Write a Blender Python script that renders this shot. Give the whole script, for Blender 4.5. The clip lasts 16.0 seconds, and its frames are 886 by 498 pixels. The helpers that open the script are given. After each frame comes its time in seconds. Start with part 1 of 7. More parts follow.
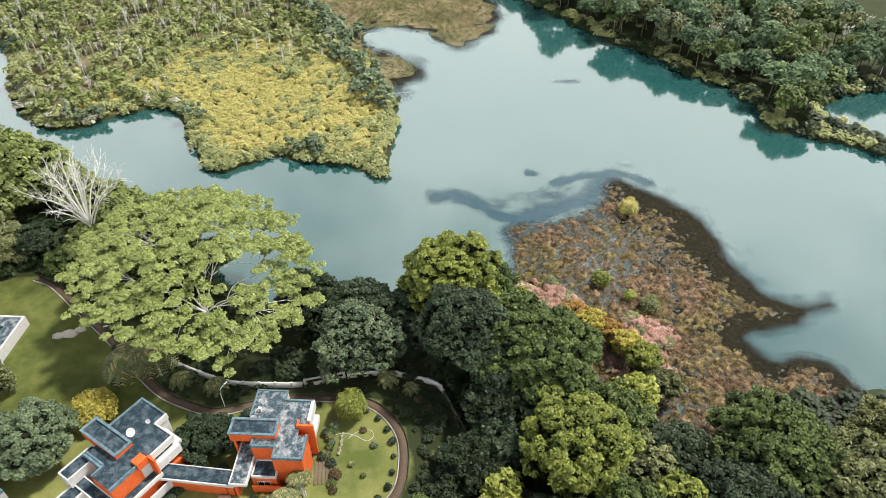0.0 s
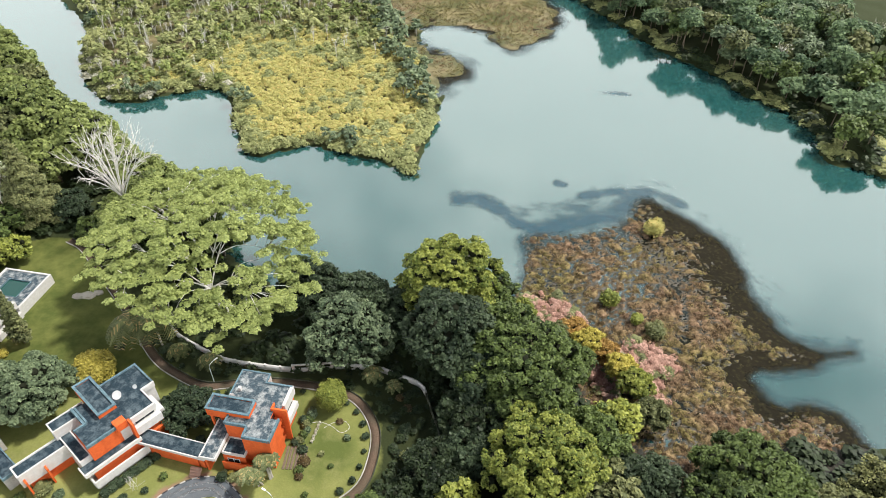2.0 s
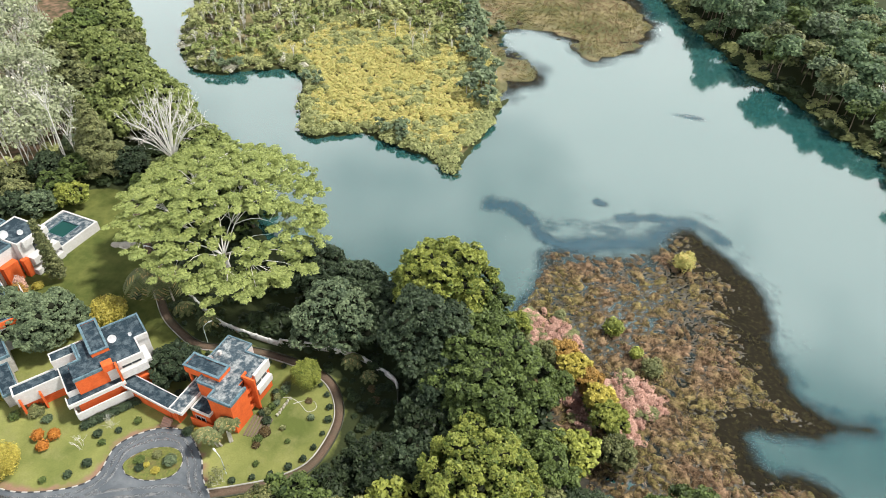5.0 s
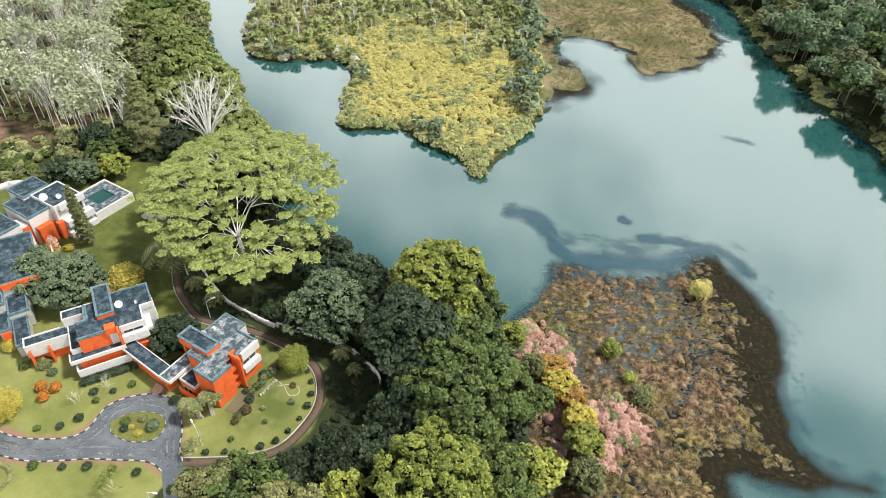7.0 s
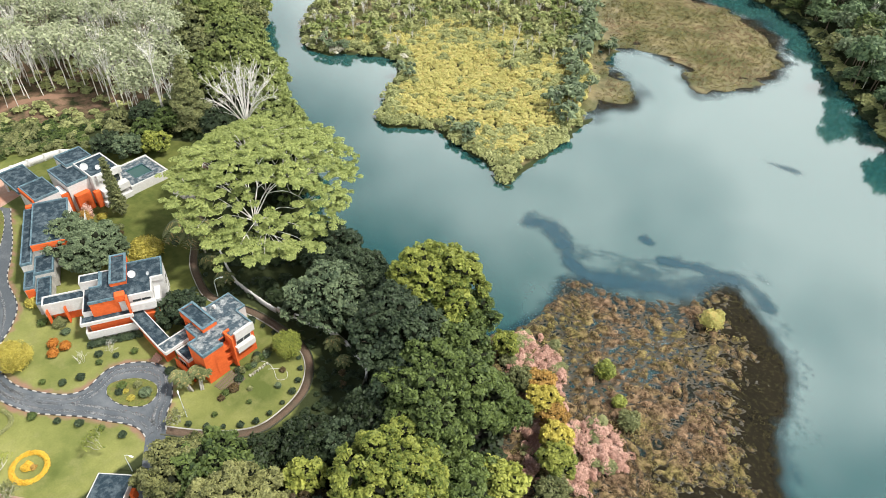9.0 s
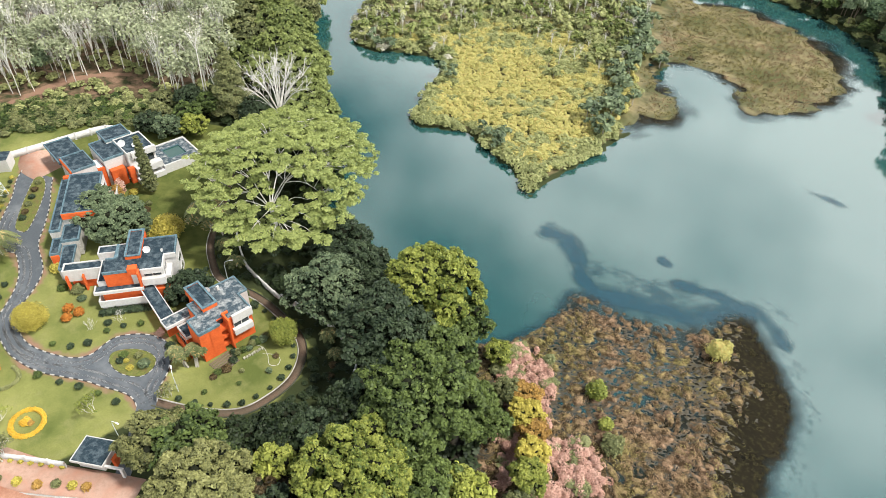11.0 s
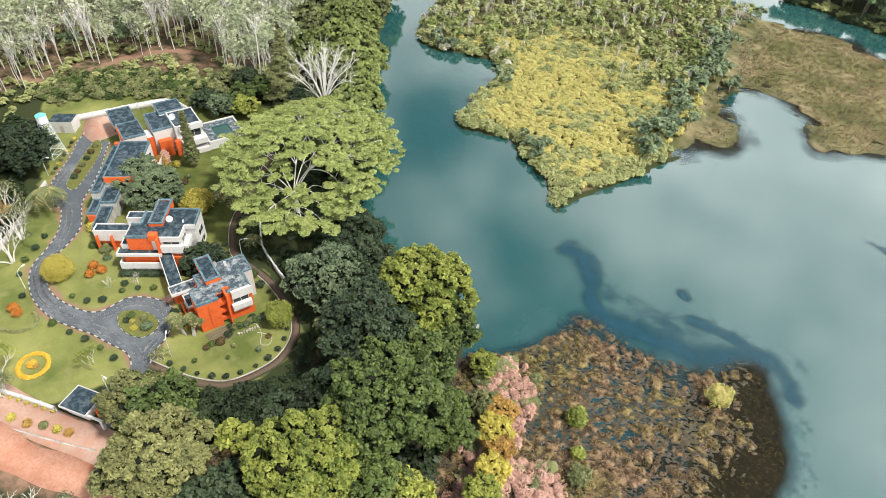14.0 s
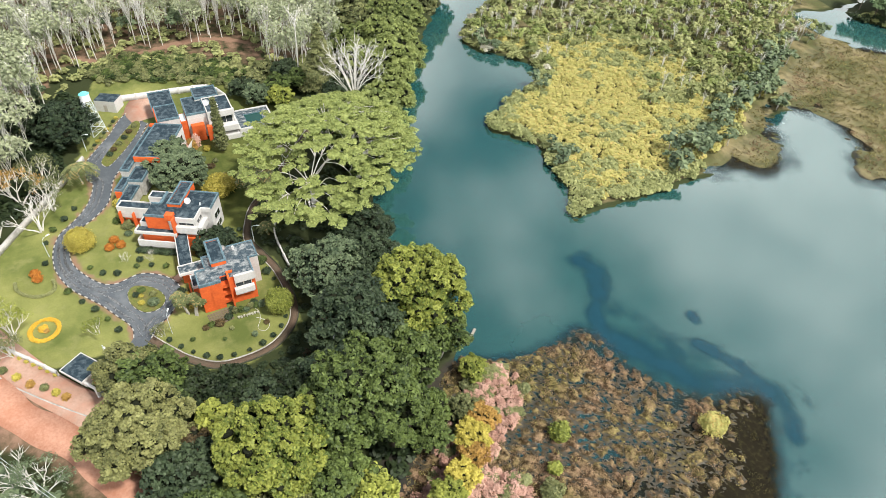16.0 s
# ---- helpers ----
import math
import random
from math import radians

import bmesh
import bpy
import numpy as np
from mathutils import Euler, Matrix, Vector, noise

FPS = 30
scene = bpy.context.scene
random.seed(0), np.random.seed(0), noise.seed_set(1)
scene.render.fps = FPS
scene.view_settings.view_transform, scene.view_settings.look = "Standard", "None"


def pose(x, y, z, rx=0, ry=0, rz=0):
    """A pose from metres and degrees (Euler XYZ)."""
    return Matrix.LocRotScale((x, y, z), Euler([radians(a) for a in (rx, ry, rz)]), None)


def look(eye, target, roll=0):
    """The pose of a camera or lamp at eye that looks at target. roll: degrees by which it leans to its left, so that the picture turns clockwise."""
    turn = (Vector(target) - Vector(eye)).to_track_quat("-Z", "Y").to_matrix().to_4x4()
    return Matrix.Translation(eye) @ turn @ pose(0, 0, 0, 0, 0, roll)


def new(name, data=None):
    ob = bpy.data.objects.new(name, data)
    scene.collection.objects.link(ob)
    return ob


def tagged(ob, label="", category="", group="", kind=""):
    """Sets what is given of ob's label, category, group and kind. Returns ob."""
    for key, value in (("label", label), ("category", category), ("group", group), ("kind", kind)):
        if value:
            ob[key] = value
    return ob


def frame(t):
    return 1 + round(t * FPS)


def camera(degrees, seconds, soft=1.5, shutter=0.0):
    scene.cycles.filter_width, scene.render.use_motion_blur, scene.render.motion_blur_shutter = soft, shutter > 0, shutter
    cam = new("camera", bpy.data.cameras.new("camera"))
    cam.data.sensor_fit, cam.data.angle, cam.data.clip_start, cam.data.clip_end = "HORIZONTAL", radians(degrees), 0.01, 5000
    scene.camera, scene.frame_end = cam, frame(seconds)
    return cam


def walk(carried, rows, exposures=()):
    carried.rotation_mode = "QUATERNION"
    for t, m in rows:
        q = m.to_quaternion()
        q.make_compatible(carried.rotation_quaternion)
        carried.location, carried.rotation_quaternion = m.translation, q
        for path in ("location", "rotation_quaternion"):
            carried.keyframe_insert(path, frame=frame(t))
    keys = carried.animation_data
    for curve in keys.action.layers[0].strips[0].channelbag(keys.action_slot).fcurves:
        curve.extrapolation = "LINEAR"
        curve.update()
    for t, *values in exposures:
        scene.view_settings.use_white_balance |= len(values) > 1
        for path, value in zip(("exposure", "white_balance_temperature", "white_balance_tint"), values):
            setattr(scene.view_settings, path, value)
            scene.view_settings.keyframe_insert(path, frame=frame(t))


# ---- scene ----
EXPOSURE = 0.0
cam = camera(68.1, 16.0, 0.55)
PATH = [  # seconds, eye, pitch, roll, heading
    (0, 4.16, -0.2, 98.74, -40.233, 0.18, 2.253),
    (0.5, 7.5, 0.33, 98.82, -40.245, 0.4, 4.312),
    (1, 10.76, 0.84, 98.86, -40.265, 0.57, 6.305),
    (1.5, 13.99, 1.39, 98.9, -40.292, 0.72, 8.269),
    (2, 17.21, 2.02, 98.94, -40.324, 0.84, 10.226),
    (2.5, 20.45, 2.75, 98.98, -40.36, 0.94, 12.194),
    (3, 23.71, 3.6, 99.05, -40.398, 1.04, 14.181),
    (3.5, 26.98, 4.59, 99.13, -40.439, 1.12, 16.192),
    (4, 30.27, 5.7, 99.23, -40.48, 1.2, 18.225),
    (4.5, 33.54, 6.95, 99.35, -40.521, 1.28, 20.276),
    (5, 36.78, 8.32, 99.49, -40.563, 1.37, 22.338),
    (5.5, 39.97, 9.8, 99.65, -40.604, 1.46, 24.404),
    (6, 43.09, 11.39, 99.82, -40.645, 1.55, 26.463),
    (6.5, 46.11, 13.08, 99.99, -40.686, 1.65, 28.507),
    (7, 49.02, 14.84, 100.17, -40.726, 1.76, 30.526),
    (7.5, 51.8, 16.67, 100.36, -40.766, 1.87, 32.513),
    (8, 54.45, 18.56, 100.54, -40.805, 1.99, 34.461),
    (8.5, 56.96, 20.49, 100.72, -40.845, 2.12, 36.366),
    (9, 59.32, 22.47, 100.89, -40.886, 2.25, 38.225),
    (9.5, 61.54, 24.48, 101.06, -40.927, 2.38, 40.036),
    (10, 63.62, 26.53, 101.22, -40.97, 2.51, 41.802),
    (10.5, 65.58, 28.6, 101.38, -41.015, 2.65, 43.525),
    (11, 67.42, 30.71, 101.53, -41.061, 2.78, 45.21),
    (11.5, 69.17, 32.86, 101.67, -41.11, 2.9, 46.865),
    (12, 70.84, 35.05, 101.82, -41.162, 3.01, 48.498),
    (12.5, 72.44, 37.28, 101.95, -41.217, 3.12, 50.116),
    (13, 73.99, 39.56, 102.09, -41.275, 3.21, 51.73),
    (13.5, 75.51, 41.9, 102.22, -41.336, 3.28, 53.349),
    (14, 76.98, 44.3, 102.35, -41.401, 3.34, 54.98),
    (14.5, 78.42, 46.76, 102.48, -41.469, 3.37, 56.63),
    (15, 79.81, 49.28, 102.6, -41.541, 3.37, 58.302),
    (15.5, 81.11, 51.86, 102.71, -41.615, 3.35, 59.996),
    (16, 82.29, 54.48, 102.79, -41.691, 3.3, 61.706),
]
def aim(x, y, z, pitch, roll, heading):
    p, h = radians(pitch), radians(heading)
    way = Vector((-math.sin(h) * math.cos(p), math.cos(h) * math.cos(p), math.sin(p)))
    return look((x, y, z), Vector((x, y, z)) + 10 * way, roll)


walk(cam, [(row[0], aim(*row[1:])) for row in PATH], [(0, EXPOSURE), (8, EXPOSURE + 0.04), (16, EXPOSURE)])

# ---- world, sun ----
SUN_AZ, SUN_EL = 58.0, 58.0  # degrees clockwise from +y, degrees above the horizon
world = bpy.data.worlds.new("sky")
scene.world = world
world.use_nodes = True
wn, wl = world.node_tree.nodes, world.node_tree.links
wn.clear()
w_out = wn.new("ShaderNodeOutputWorld")
w_bg = wn.new("ShaderNodeBackground")
w_sky = wn.new("ShaderNodeTexSky")
w_sky.sky_type, w_sky.sun_disc = "NISHITA", False
w_sky.sun_elevation, w_sky.sun_rotation = radians(SUN_EL), radians(SUN_AZ)
w_sky.air_density, w_sky.dust_density = 1.0, 2.0
w_co = wn.new("ShaderNodeTexCoord")
w_map = wn.new("ShaderNodeMapping")
w_map.inputs["Scale"].default_value = (1.0, 1.0, 1.6)
w_noise = wn.new("ShaderNodeTexNoise")
w_noise.inputs["Scale"].default_value, w_noise.inputs["Detail"].default_value = 2.6, 6.0
w_ramp = wn.new("ShaderNodeMapRange")
w_ramp.inputs["From Min"].default_value, w_ramp.inputs["From Max"].default_value = -0.22, 0.07
w_mix = wn.new("ShaderNodeMix")
w_mix.data_type = "RGBA"
w_mix.inputs["B"].default_value = (29.5, 30.3, 29.8, 1)
wl.new(w_co.outputs["Generated"], w_map.inputs["Vector"])
wl.new(w_map.outputs["Vector"], w_noise.inputs["Vector"])
w_bank = wn.new("ShaderNodeMath")
w_bank.operation, w_bank.inputs[1].default_value = "MULTIPLY_ADD", 0.34
w_dot = wn.new("ShaderNodeVectorMath")
w_dot.operation, w_dot.inputs[1].default_value = "DOT_PRODUCT", (0.58, 0.10, -2.70)
wl.new(w_co.outputs["Generated"], w_dot.inputs[0])
wl.new(w_dot.outputs["Value"], w_bank.inputs[0])
wl.new(w_noise.outputs["Fac"], w_bank.inputs[2])
wl.new(w_bank.outputs["Value"], w_ramp.inputs["Value"])
wl.new(w_ramp.outputs["Result"], w_mix.inputs["Factor"])
wl.new(w_sky.outputs["Color"], w_mix.inputs["A"])
wl.new(w_mix.outputs["Result"], w_bg.inputs["Color"])
w_bg.inputs["Strength"].default_value = 0.075
wl.new(w_bg.outputs["Background"], w_out.inputs["Surface"])
sun = new("sun", bpy.data.lights.new("sun", "SUN"))
sun.data.energy, sun.data.angle, sun.data.color = 5.0, radians(6.0), (1.0, 0.965, 0.90)
_az, _el = radians(SUN_AZ), radians(SUN_EL)
sun.matrix_basis = look((0, 0, 0), (-math.sin(_az) * math.cos(_el), -math.cos(_az) * math.cos(_el), -math.sin(_el)))

# ---- materials ----


def rgb(c):
    return (c[0], c[1], c[2], 1.0)


def mat_base(name, rough=0.7, spec=0.4, metal=0.0):
    m = bpy.data.materials.new(name)
    m.use_nodes = True
    b = m.node_tree.nodes["Principled BSDF"]
    b.inputs["Roughness"].default_value = rough
    b.inputs["Specular IOR Level"].default_value = spec
    b.inputs["Metallic"].default_value = metal
    return m, m.node_tree.nodes, m.node_tree.links, b


def n_noise(nd, lk, scale, detail=4.0, vec=None, rough=0.55):
    n = nd.new("ShaderNodeTexNoise")
    n.inputs["Scale"].default_value, n.inputs["Detail"].default_value = scale, detail
    n.inputs["Roughness"].default_value = rough
    if vec is not None:
        lk.new(vec, n.inputs["Vector"])
    return n.outputs["Fac"]


def n_range(nd, lk, value, a, b, c=0.0, d=1.0):
    n = nd.new("ShaderNodeMapRange")
    lk.new(value, n.inputs["Value"])
    for key, v in (("From Min", a), ("From Max", b), ("To Min", c), ("To Max", d)):
        n.inputs[key].default_value = v
    return n.outputs["Result"]


def n_mix(nd, lk, fac, a, b, blend="MIX"):
    n = nd.new("ShaderNodeMix")
    n.data_type, n.blend_type = "RGBA", blend
    for key, v in (("Factor", fac), ("A", a), ("B", b)):
        if isinstance(v, (int, float)):
            n.inputs[key].default_value = v
        elif isinstance(v, tuple):
            n.inputs[key].default_value = rgb(v)
        else:
            lk.new(v, n.inputs[key])
    return n.outputs["Result"]


def n_math(nd, lk, op, a, b=0.0):
    n = nd.new("ShaderNodeMath")
    n.operation = op
    for i, v in enumerate((a, b)):
        if isinstance(v, (int, float)):
            n.inputs[i].default_value = v
        else:
            lk.new(v, n.inputs[i])
    return n.outputs[0]


def n_bump(nd, lk, b, height, strength, dist=0.05):
    n = nd.new("ShaderNodeBump")
    n.inputs["Strength"].default_value, n.inputs["Distance"].default_value = strength, dist
    lk.new(height, n.inputs["Height"])
    lk.new(n.outputs["Normal"], b.inputs["Normal"])


def surf(name, c1, c2, stain=None, scale=3.0, stain_scale=0.5, amount=0.6, rough=0.7, spec=0.3, bump=0.25, metal=0.0):
    """A surface with fine grain between two colours and larger stains."""
    m, nd, lk, b = mat_base(name, rough, spec, metal)
    vec = nd.new("ShaderNodeTexCoord").outputs["Object"]
    grain = n_noise(nd, lk, scale, 6.0, vec, 0.65)
    col = n_mix(nd, lk, n_range(nd, lk, grain, 0.3, 0.7), c1, c2)
    if stain:
        big = n_noise(nd, lk, stain_scale, 5.0, vec, 0.65)
        col = n_mix(nd, lk, n_range(nd, lk, big, 0.45, 0.7, 0.0, amount), col, stain)
    lk.new(col, b.inputs["Base Color"])
    n_bump(nd, lk, b, grain, bump, 0.03)
    return m


def foliage(name, dark, light, dry=None, rough=0.55, trans=0.08):
    """Leaves: every leaf and every plant a little different."""
    m, nd, lk, b = mat_base(name, rough, 0.25)
    geo = nd.new("ShaderNodeNewGeometry").outputs["Random Per Island"]
    obj = nd.new("ShaderNodeObjectInfo").outputs["Random"]
    tint = nd.new("ShaderNodeAttribute")
    tint.attribute_name = "tint"
    pos = nd.new("ShaderNodeTexCoord").outputs["Object"]
    patch = n_noise(nd, lk, 0.35, 3.0, pos)
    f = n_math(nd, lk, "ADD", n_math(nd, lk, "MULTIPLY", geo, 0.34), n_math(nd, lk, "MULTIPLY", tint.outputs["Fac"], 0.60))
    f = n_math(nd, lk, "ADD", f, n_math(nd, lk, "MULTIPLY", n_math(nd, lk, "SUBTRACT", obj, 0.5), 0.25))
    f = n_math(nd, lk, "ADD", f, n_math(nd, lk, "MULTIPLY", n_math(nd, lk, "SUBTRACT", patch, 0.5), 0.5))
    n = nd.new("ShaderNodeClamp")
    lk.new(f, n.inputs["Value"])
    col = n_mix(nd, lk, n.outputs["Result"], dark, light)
    if dry:
        sp = n_range(nd, lk, geo, 0.86, 0.9)
        col = n_mix(nd, lk, n_math(nd, lk, "MULTIPLY", sp, 0.8), col, dry)
    lk.new(col, b.inputs["Base Color"])
    if trans:
        t = nd.new("ShaderNodeBsdfTranslucent")
        lk.new(col, t.inputs["Color"])
        mx = nd.new("ShaderNodeMixShader")
        mx.inputs["Fac"].default_value = trans
        lk.new(b.outputs["BSDF"], mx.inputs[1])
        lk.new(t.outputs["BSDF"], mx.inputs[2])
        lk.new(mx.outputs["Shader"], nd["Material Output"].inputs["Surface"])
    return m


M_LEAF = {
    "green": foliage("leaf_green", (0.012, 0.028, 0.009), (0.165, 0.22, 0.058)),
    "dark": foliage("leaf_dark", (0.008, 0.02, 0.011), (0.085, 0.118, 0.058)),
    "lime": foliage("leaf_lime", (0.06, 0.095, 0.016), (0.41, 0.43, 0.09)),
    "rain": foliage("leaf_rain", (0.12, 0.165, 0.045), (0.44, 0.49, 0.165), None, 0.55, 0.22),
    "bank": foliage("leaf_bank_green", (0.06, 0.09, 0.027), (0.36, 0.41, 0.135), None, 0.55, 0.25),
    "far": foliage("leaf_far_green", (0.045, 0.085, 0.045), (0.28, 0.38, 0.18), None, 0.6, 0.25),
    "olive": foliage("leaf_olive", (0.04, 0.055, 0.02), (0.30, 0.31, 0.13)),
    "gold": foliage("leaf_gold_olive", (0.04, 0.05, 0.018), (0.33, 0.33, 0.125)),
    "yellow": foliage("leaf_yellow", (0.22, 0.19, 0.03), (0.66, 0.56, 0.12)),
    "flower": foliage("petal_yellow", (0.48, 0.28, 0.03), (0.82, 0.54, 0.07)),
    "rust": foliage("leaf_rust_orange", (0.24, 0.07, 0.012), (0.62, 0.26, 0.045)),
    "grey": foliage("leaf_grey_green", (0.03, 0.055, 0.03), (0.24, 0.30, 0.16)),
    "orange": foliage("leaf_orange", (0.20, 0.11, 0.025), (0.58, 0.36, 0.10)),
    "pink": foliage("leaf_dry_pink", (0.36, 0.19, 0.14), (0.80, 0.53, 0.43)),
    "brown": foliage("leaf_brown", (0.028, 0.022, 0.012), (0.17, 0.12, 0.05)),
    "reed": foliage("reed_brown", (0.028, 0.017, 0.010), (0.47, 0.32, 0.19)),
    "reedg": foliage("reed_olive", (0.035, 0.03, 0.01), (0.50, 0.43, 0.16)),
    "scrub": foliage("scrub_yellow_green", (0.35, 0.34, 0.105), (0.57, 0.51, 0.175), (0.56, 0.42, 0.15), 0.6, 0.12),
    "scrubd": foliage("scrub_olive", (0.14, 0.165, 0.06), (0.46, 0.47, 0.20), None, 0.6, 0.12),
    "plant": foliage("plantation_leaf", (0.19, 0.22, 0.12), (0.54, 0.57, 0.37), None, 0.6, 0.15),
    "palm": foliage("palm_leaf", (0.05, 0.07, 0.025), (0.26, 0.28, 0.12), (0.45, 0.32, 0.14)),
    # Green lowered to carry the shade among and under the trees.
    "shade": foliage("leaf_shade_green", (0.006, 0.014, 0.006), (0.05, 0.072, 0.028)),
    "white": foliage("leaf_pale", (0.36, 0.35, 0.26), (0.78, 0.75, 0.62)),
}
# Near-black for crown hearts: shade between boughs put into the colour.
M_CROWN_SHADE = surf("crown_shade", (0.010, 0.012, 0.007), (0.022, 0.025, 0.014), None, 4, 1, 0.5, 0.95, 0.1, 0.5)
M_BARK = surf("bark_pale", (0.34, 0.31, 0.27), (0.55, 0.52, 0.47), (0.2, 0.17, 0.13), 5, 1.2, 0.5, 0.85, 0.2, 0.5)
M_BARKD = surf("bark_brown", (0.09, 0.07, 0.05), (0.2, 0.16, 0.12), None, 6, 1, 0.5, 0.9, 0.2, 0.6)
M_BARKW = surf("bark_white", (0.55, 0.53, 0.49), (0.78, 0.76, 0.72), (0.35, 0.32, 0.28), 5, 1.5, 0.4, 0.8, 0.2, 0.3)
M_ROOF = surf("roof_weathered", (0.010, 0.021, 0.031), (0.033, 0.054, 0.07), (0.17, 0.21, 0.23), 4, 0.8, 0.6, 0.9, 0.15, 0.3)
M_ROOFP = surf("roof_bleached", (0.022, 0.038, 0.052), (0.085, 0.115, 0.135), (0.45, 0.46, 0.45), 3, 0.9, 0.85, 0.9, 0.15, 0.3)
M_ORANGE = surf("wall_orange", (0.60, 0.10, 0.022), (0.70, 0.14, 0.035), (0.40, 0.07, 0.02), 2.5, 0.5, 0.5, 0.8, 0.25, 0.12)
M_WHITE = surf("wall_white", (0.50, 0.49, 0.475), (0.63, 0.62, 0.605), (0.50, 0.47, 0.43), 2.5, 0.6, 0.5, 0.8, 0.25, 0.12)
M_TEAL = surf("parapet_grey_blue", (0.07, 0.13, 0.16), (0.17, 0.26, 0.30), (0.035, 0.05, 0.06), 3, 0.9, 0.7, 0.75, 0.3, 0.15)
M_CONC = surf("concrete_stained", (0.38, 0.36, 0.33), (0.55, 0.53, 0.5), (0.16, 0.15, 0.13), 3, 0.35, 0.75, 0.85, 0.25, 0.3)
M_ASPHALT = surf("asphalt", (0.06, 0.07, 0.08), (0.115, 0.13, 0.145), (0.22, 0.23, 0.24), 7, 0.22, 0.55, 0.85, 0.3, 0.3)
M_SAND = surf("pale_sand", (0.50, 0.45, 0.38), (0.68, 0.62, 0.54), (0.36, 0.30, 0.23), 4, 0.8, 0.5, 0.95, 0.1, 0.5)
M_WORN, _nd, _lk, _b = mat_base("asphalt_worn", 0.9, 0.2)
_v = _nd.new("ShaderNodeTexCoord").outputs["Object"]
_n1, _n2 = n_noise(_nd, _lk, 0.5, 4.0, _v), n_noise(_nd, _lk, 6.0, 5.0, _v, 0.7)
_lk.new(n_mix(_nd, _lk, _n2, (0.16, 0.17, 0.18), (0.30, 0.30, 0.30)), _b.inputs["Base Color"])
_lk.new(n_range(_nd, _lk, n_math(_nd, _lk, "ADD", _n1, n_math(_nd, _lk, "MULTIPLY", _n2, 0.6)), 0.62, 0.98, 0.0, 0.75), _b.inputs["Alpha"])
M_MOSS = surf("mossy_plaster", (0.035, 0.04, 0.025), (0.09, 0.095, 0.065), (0.16, 0.16, 0.13), 4, 0.5, 0.5, 0.95, 0.1, 0.4)
M_BRICKP = surf("path_brick", (0.09, 0.06, 0.042), (0.17, 0.12, 0.085), (0.10, 0.09, 0.06), 5, 0.4, 0.7, 0.9, 0.2, 0.4)
M_DIRT = surf("red_dirt", (0.42, 0.21, 0.14), (0.56, 0.31, 0.22), (0.34, 0.13, 0.07), 2.0, 0.16, 0.7, 0.95, 0.1, 0.4)
M_DIRTP = surf("dirt_pavement", (0.38, 0.24, 0.18), (0.50, 0.34, 0.27), (0.42, 0.18, 0.11), 2, 0.25, 0.7, 0.95, 0.1, 0.3)
M_BLACK = surf("painted_black", (0.03, 0.03, 0.035), (0.06, 0.06, 0.06), None, 6, 1, 0.5, 0.7, 0.3, 0.2)
M_METAL = surf("painted_steel", (0.62, 0.70, 0.72), (0.78, 0.82, 0.83), (0.35, 0.4, 0.42), 4, 1, 0.5, 0.5, 0.4, 0.1, 0.2)
M_CYAN = surf("tank_cyan", (0.10, 0.62, 0.66), (0.18, 0.75, 0.78), None, 3, 1, 0.3, 0.4, 0.5, 0.05)
M_DISH = surf("dish_white", (0.76, 0.76, 0.76), (0.86, 0.86, 0.86), None, 3, 1, 0.3, 0.4, 0.5, 0.05)
M_WOOD = surf("grey_timber", (0.30, 0.27, 0.23), (0.48, 0.44, 0.39), None, 6, 1, 0.5, 0.9, 0.2, 0.4)
M_LAWN = surf("planted_bed", (0.07, 0.09, 0.025), (0.20, 0.21, 0.06), (0.16, 0.10, 0.06), 3, 0.8, 0.6, 0.95, 0.1, 0.5)
M_GLASS, _nd, _lk, _b = mat_base("window_glass", 0.06, 0.5)
_b.inputs["Base Color"].default_value = (0.02, 0.028, 0.032, 1)
M_POOL, _nd, _lk, _b = mat_base("pool_water", 0.05, 0.5)
_b.inputs["Base Color"].default_value = (0.015, 0.065, 0.055, 1)


def water_material():
    m, nd, lk, b = mat_base("lake_water", 0.07, 0.5)
    b.inputs["IOR"].default_value = 2.3
    vec = nd.new("ShaderNodeTexCoord").outputs["Object"]
    broad = n_noise(nd, lk, 0.012, 3.0, vec)
    silt = n_noise(nd, lk, 0.05, 5.0, vec, 0.6)
    col = n_mix(nd, lk, n_range(nd, lk, broad, 0.35, 0.65), (0.014, 0.074, 0.072), (0.027, 0.086, 0.080))
    col = n_mix(nd, lk, n_range(nd, lk, silt, 0.5, 0.8, 0.0, 0.25), col, (0.07, 0.12, 0.118))
    lk.new(col, b.inputs["Base Color"])
    rip = n_noise(nd, lk, 1.4, 3.0, vec)
    n_bump(nd, lk, b, rip, 0.06, 0.05)
    return m


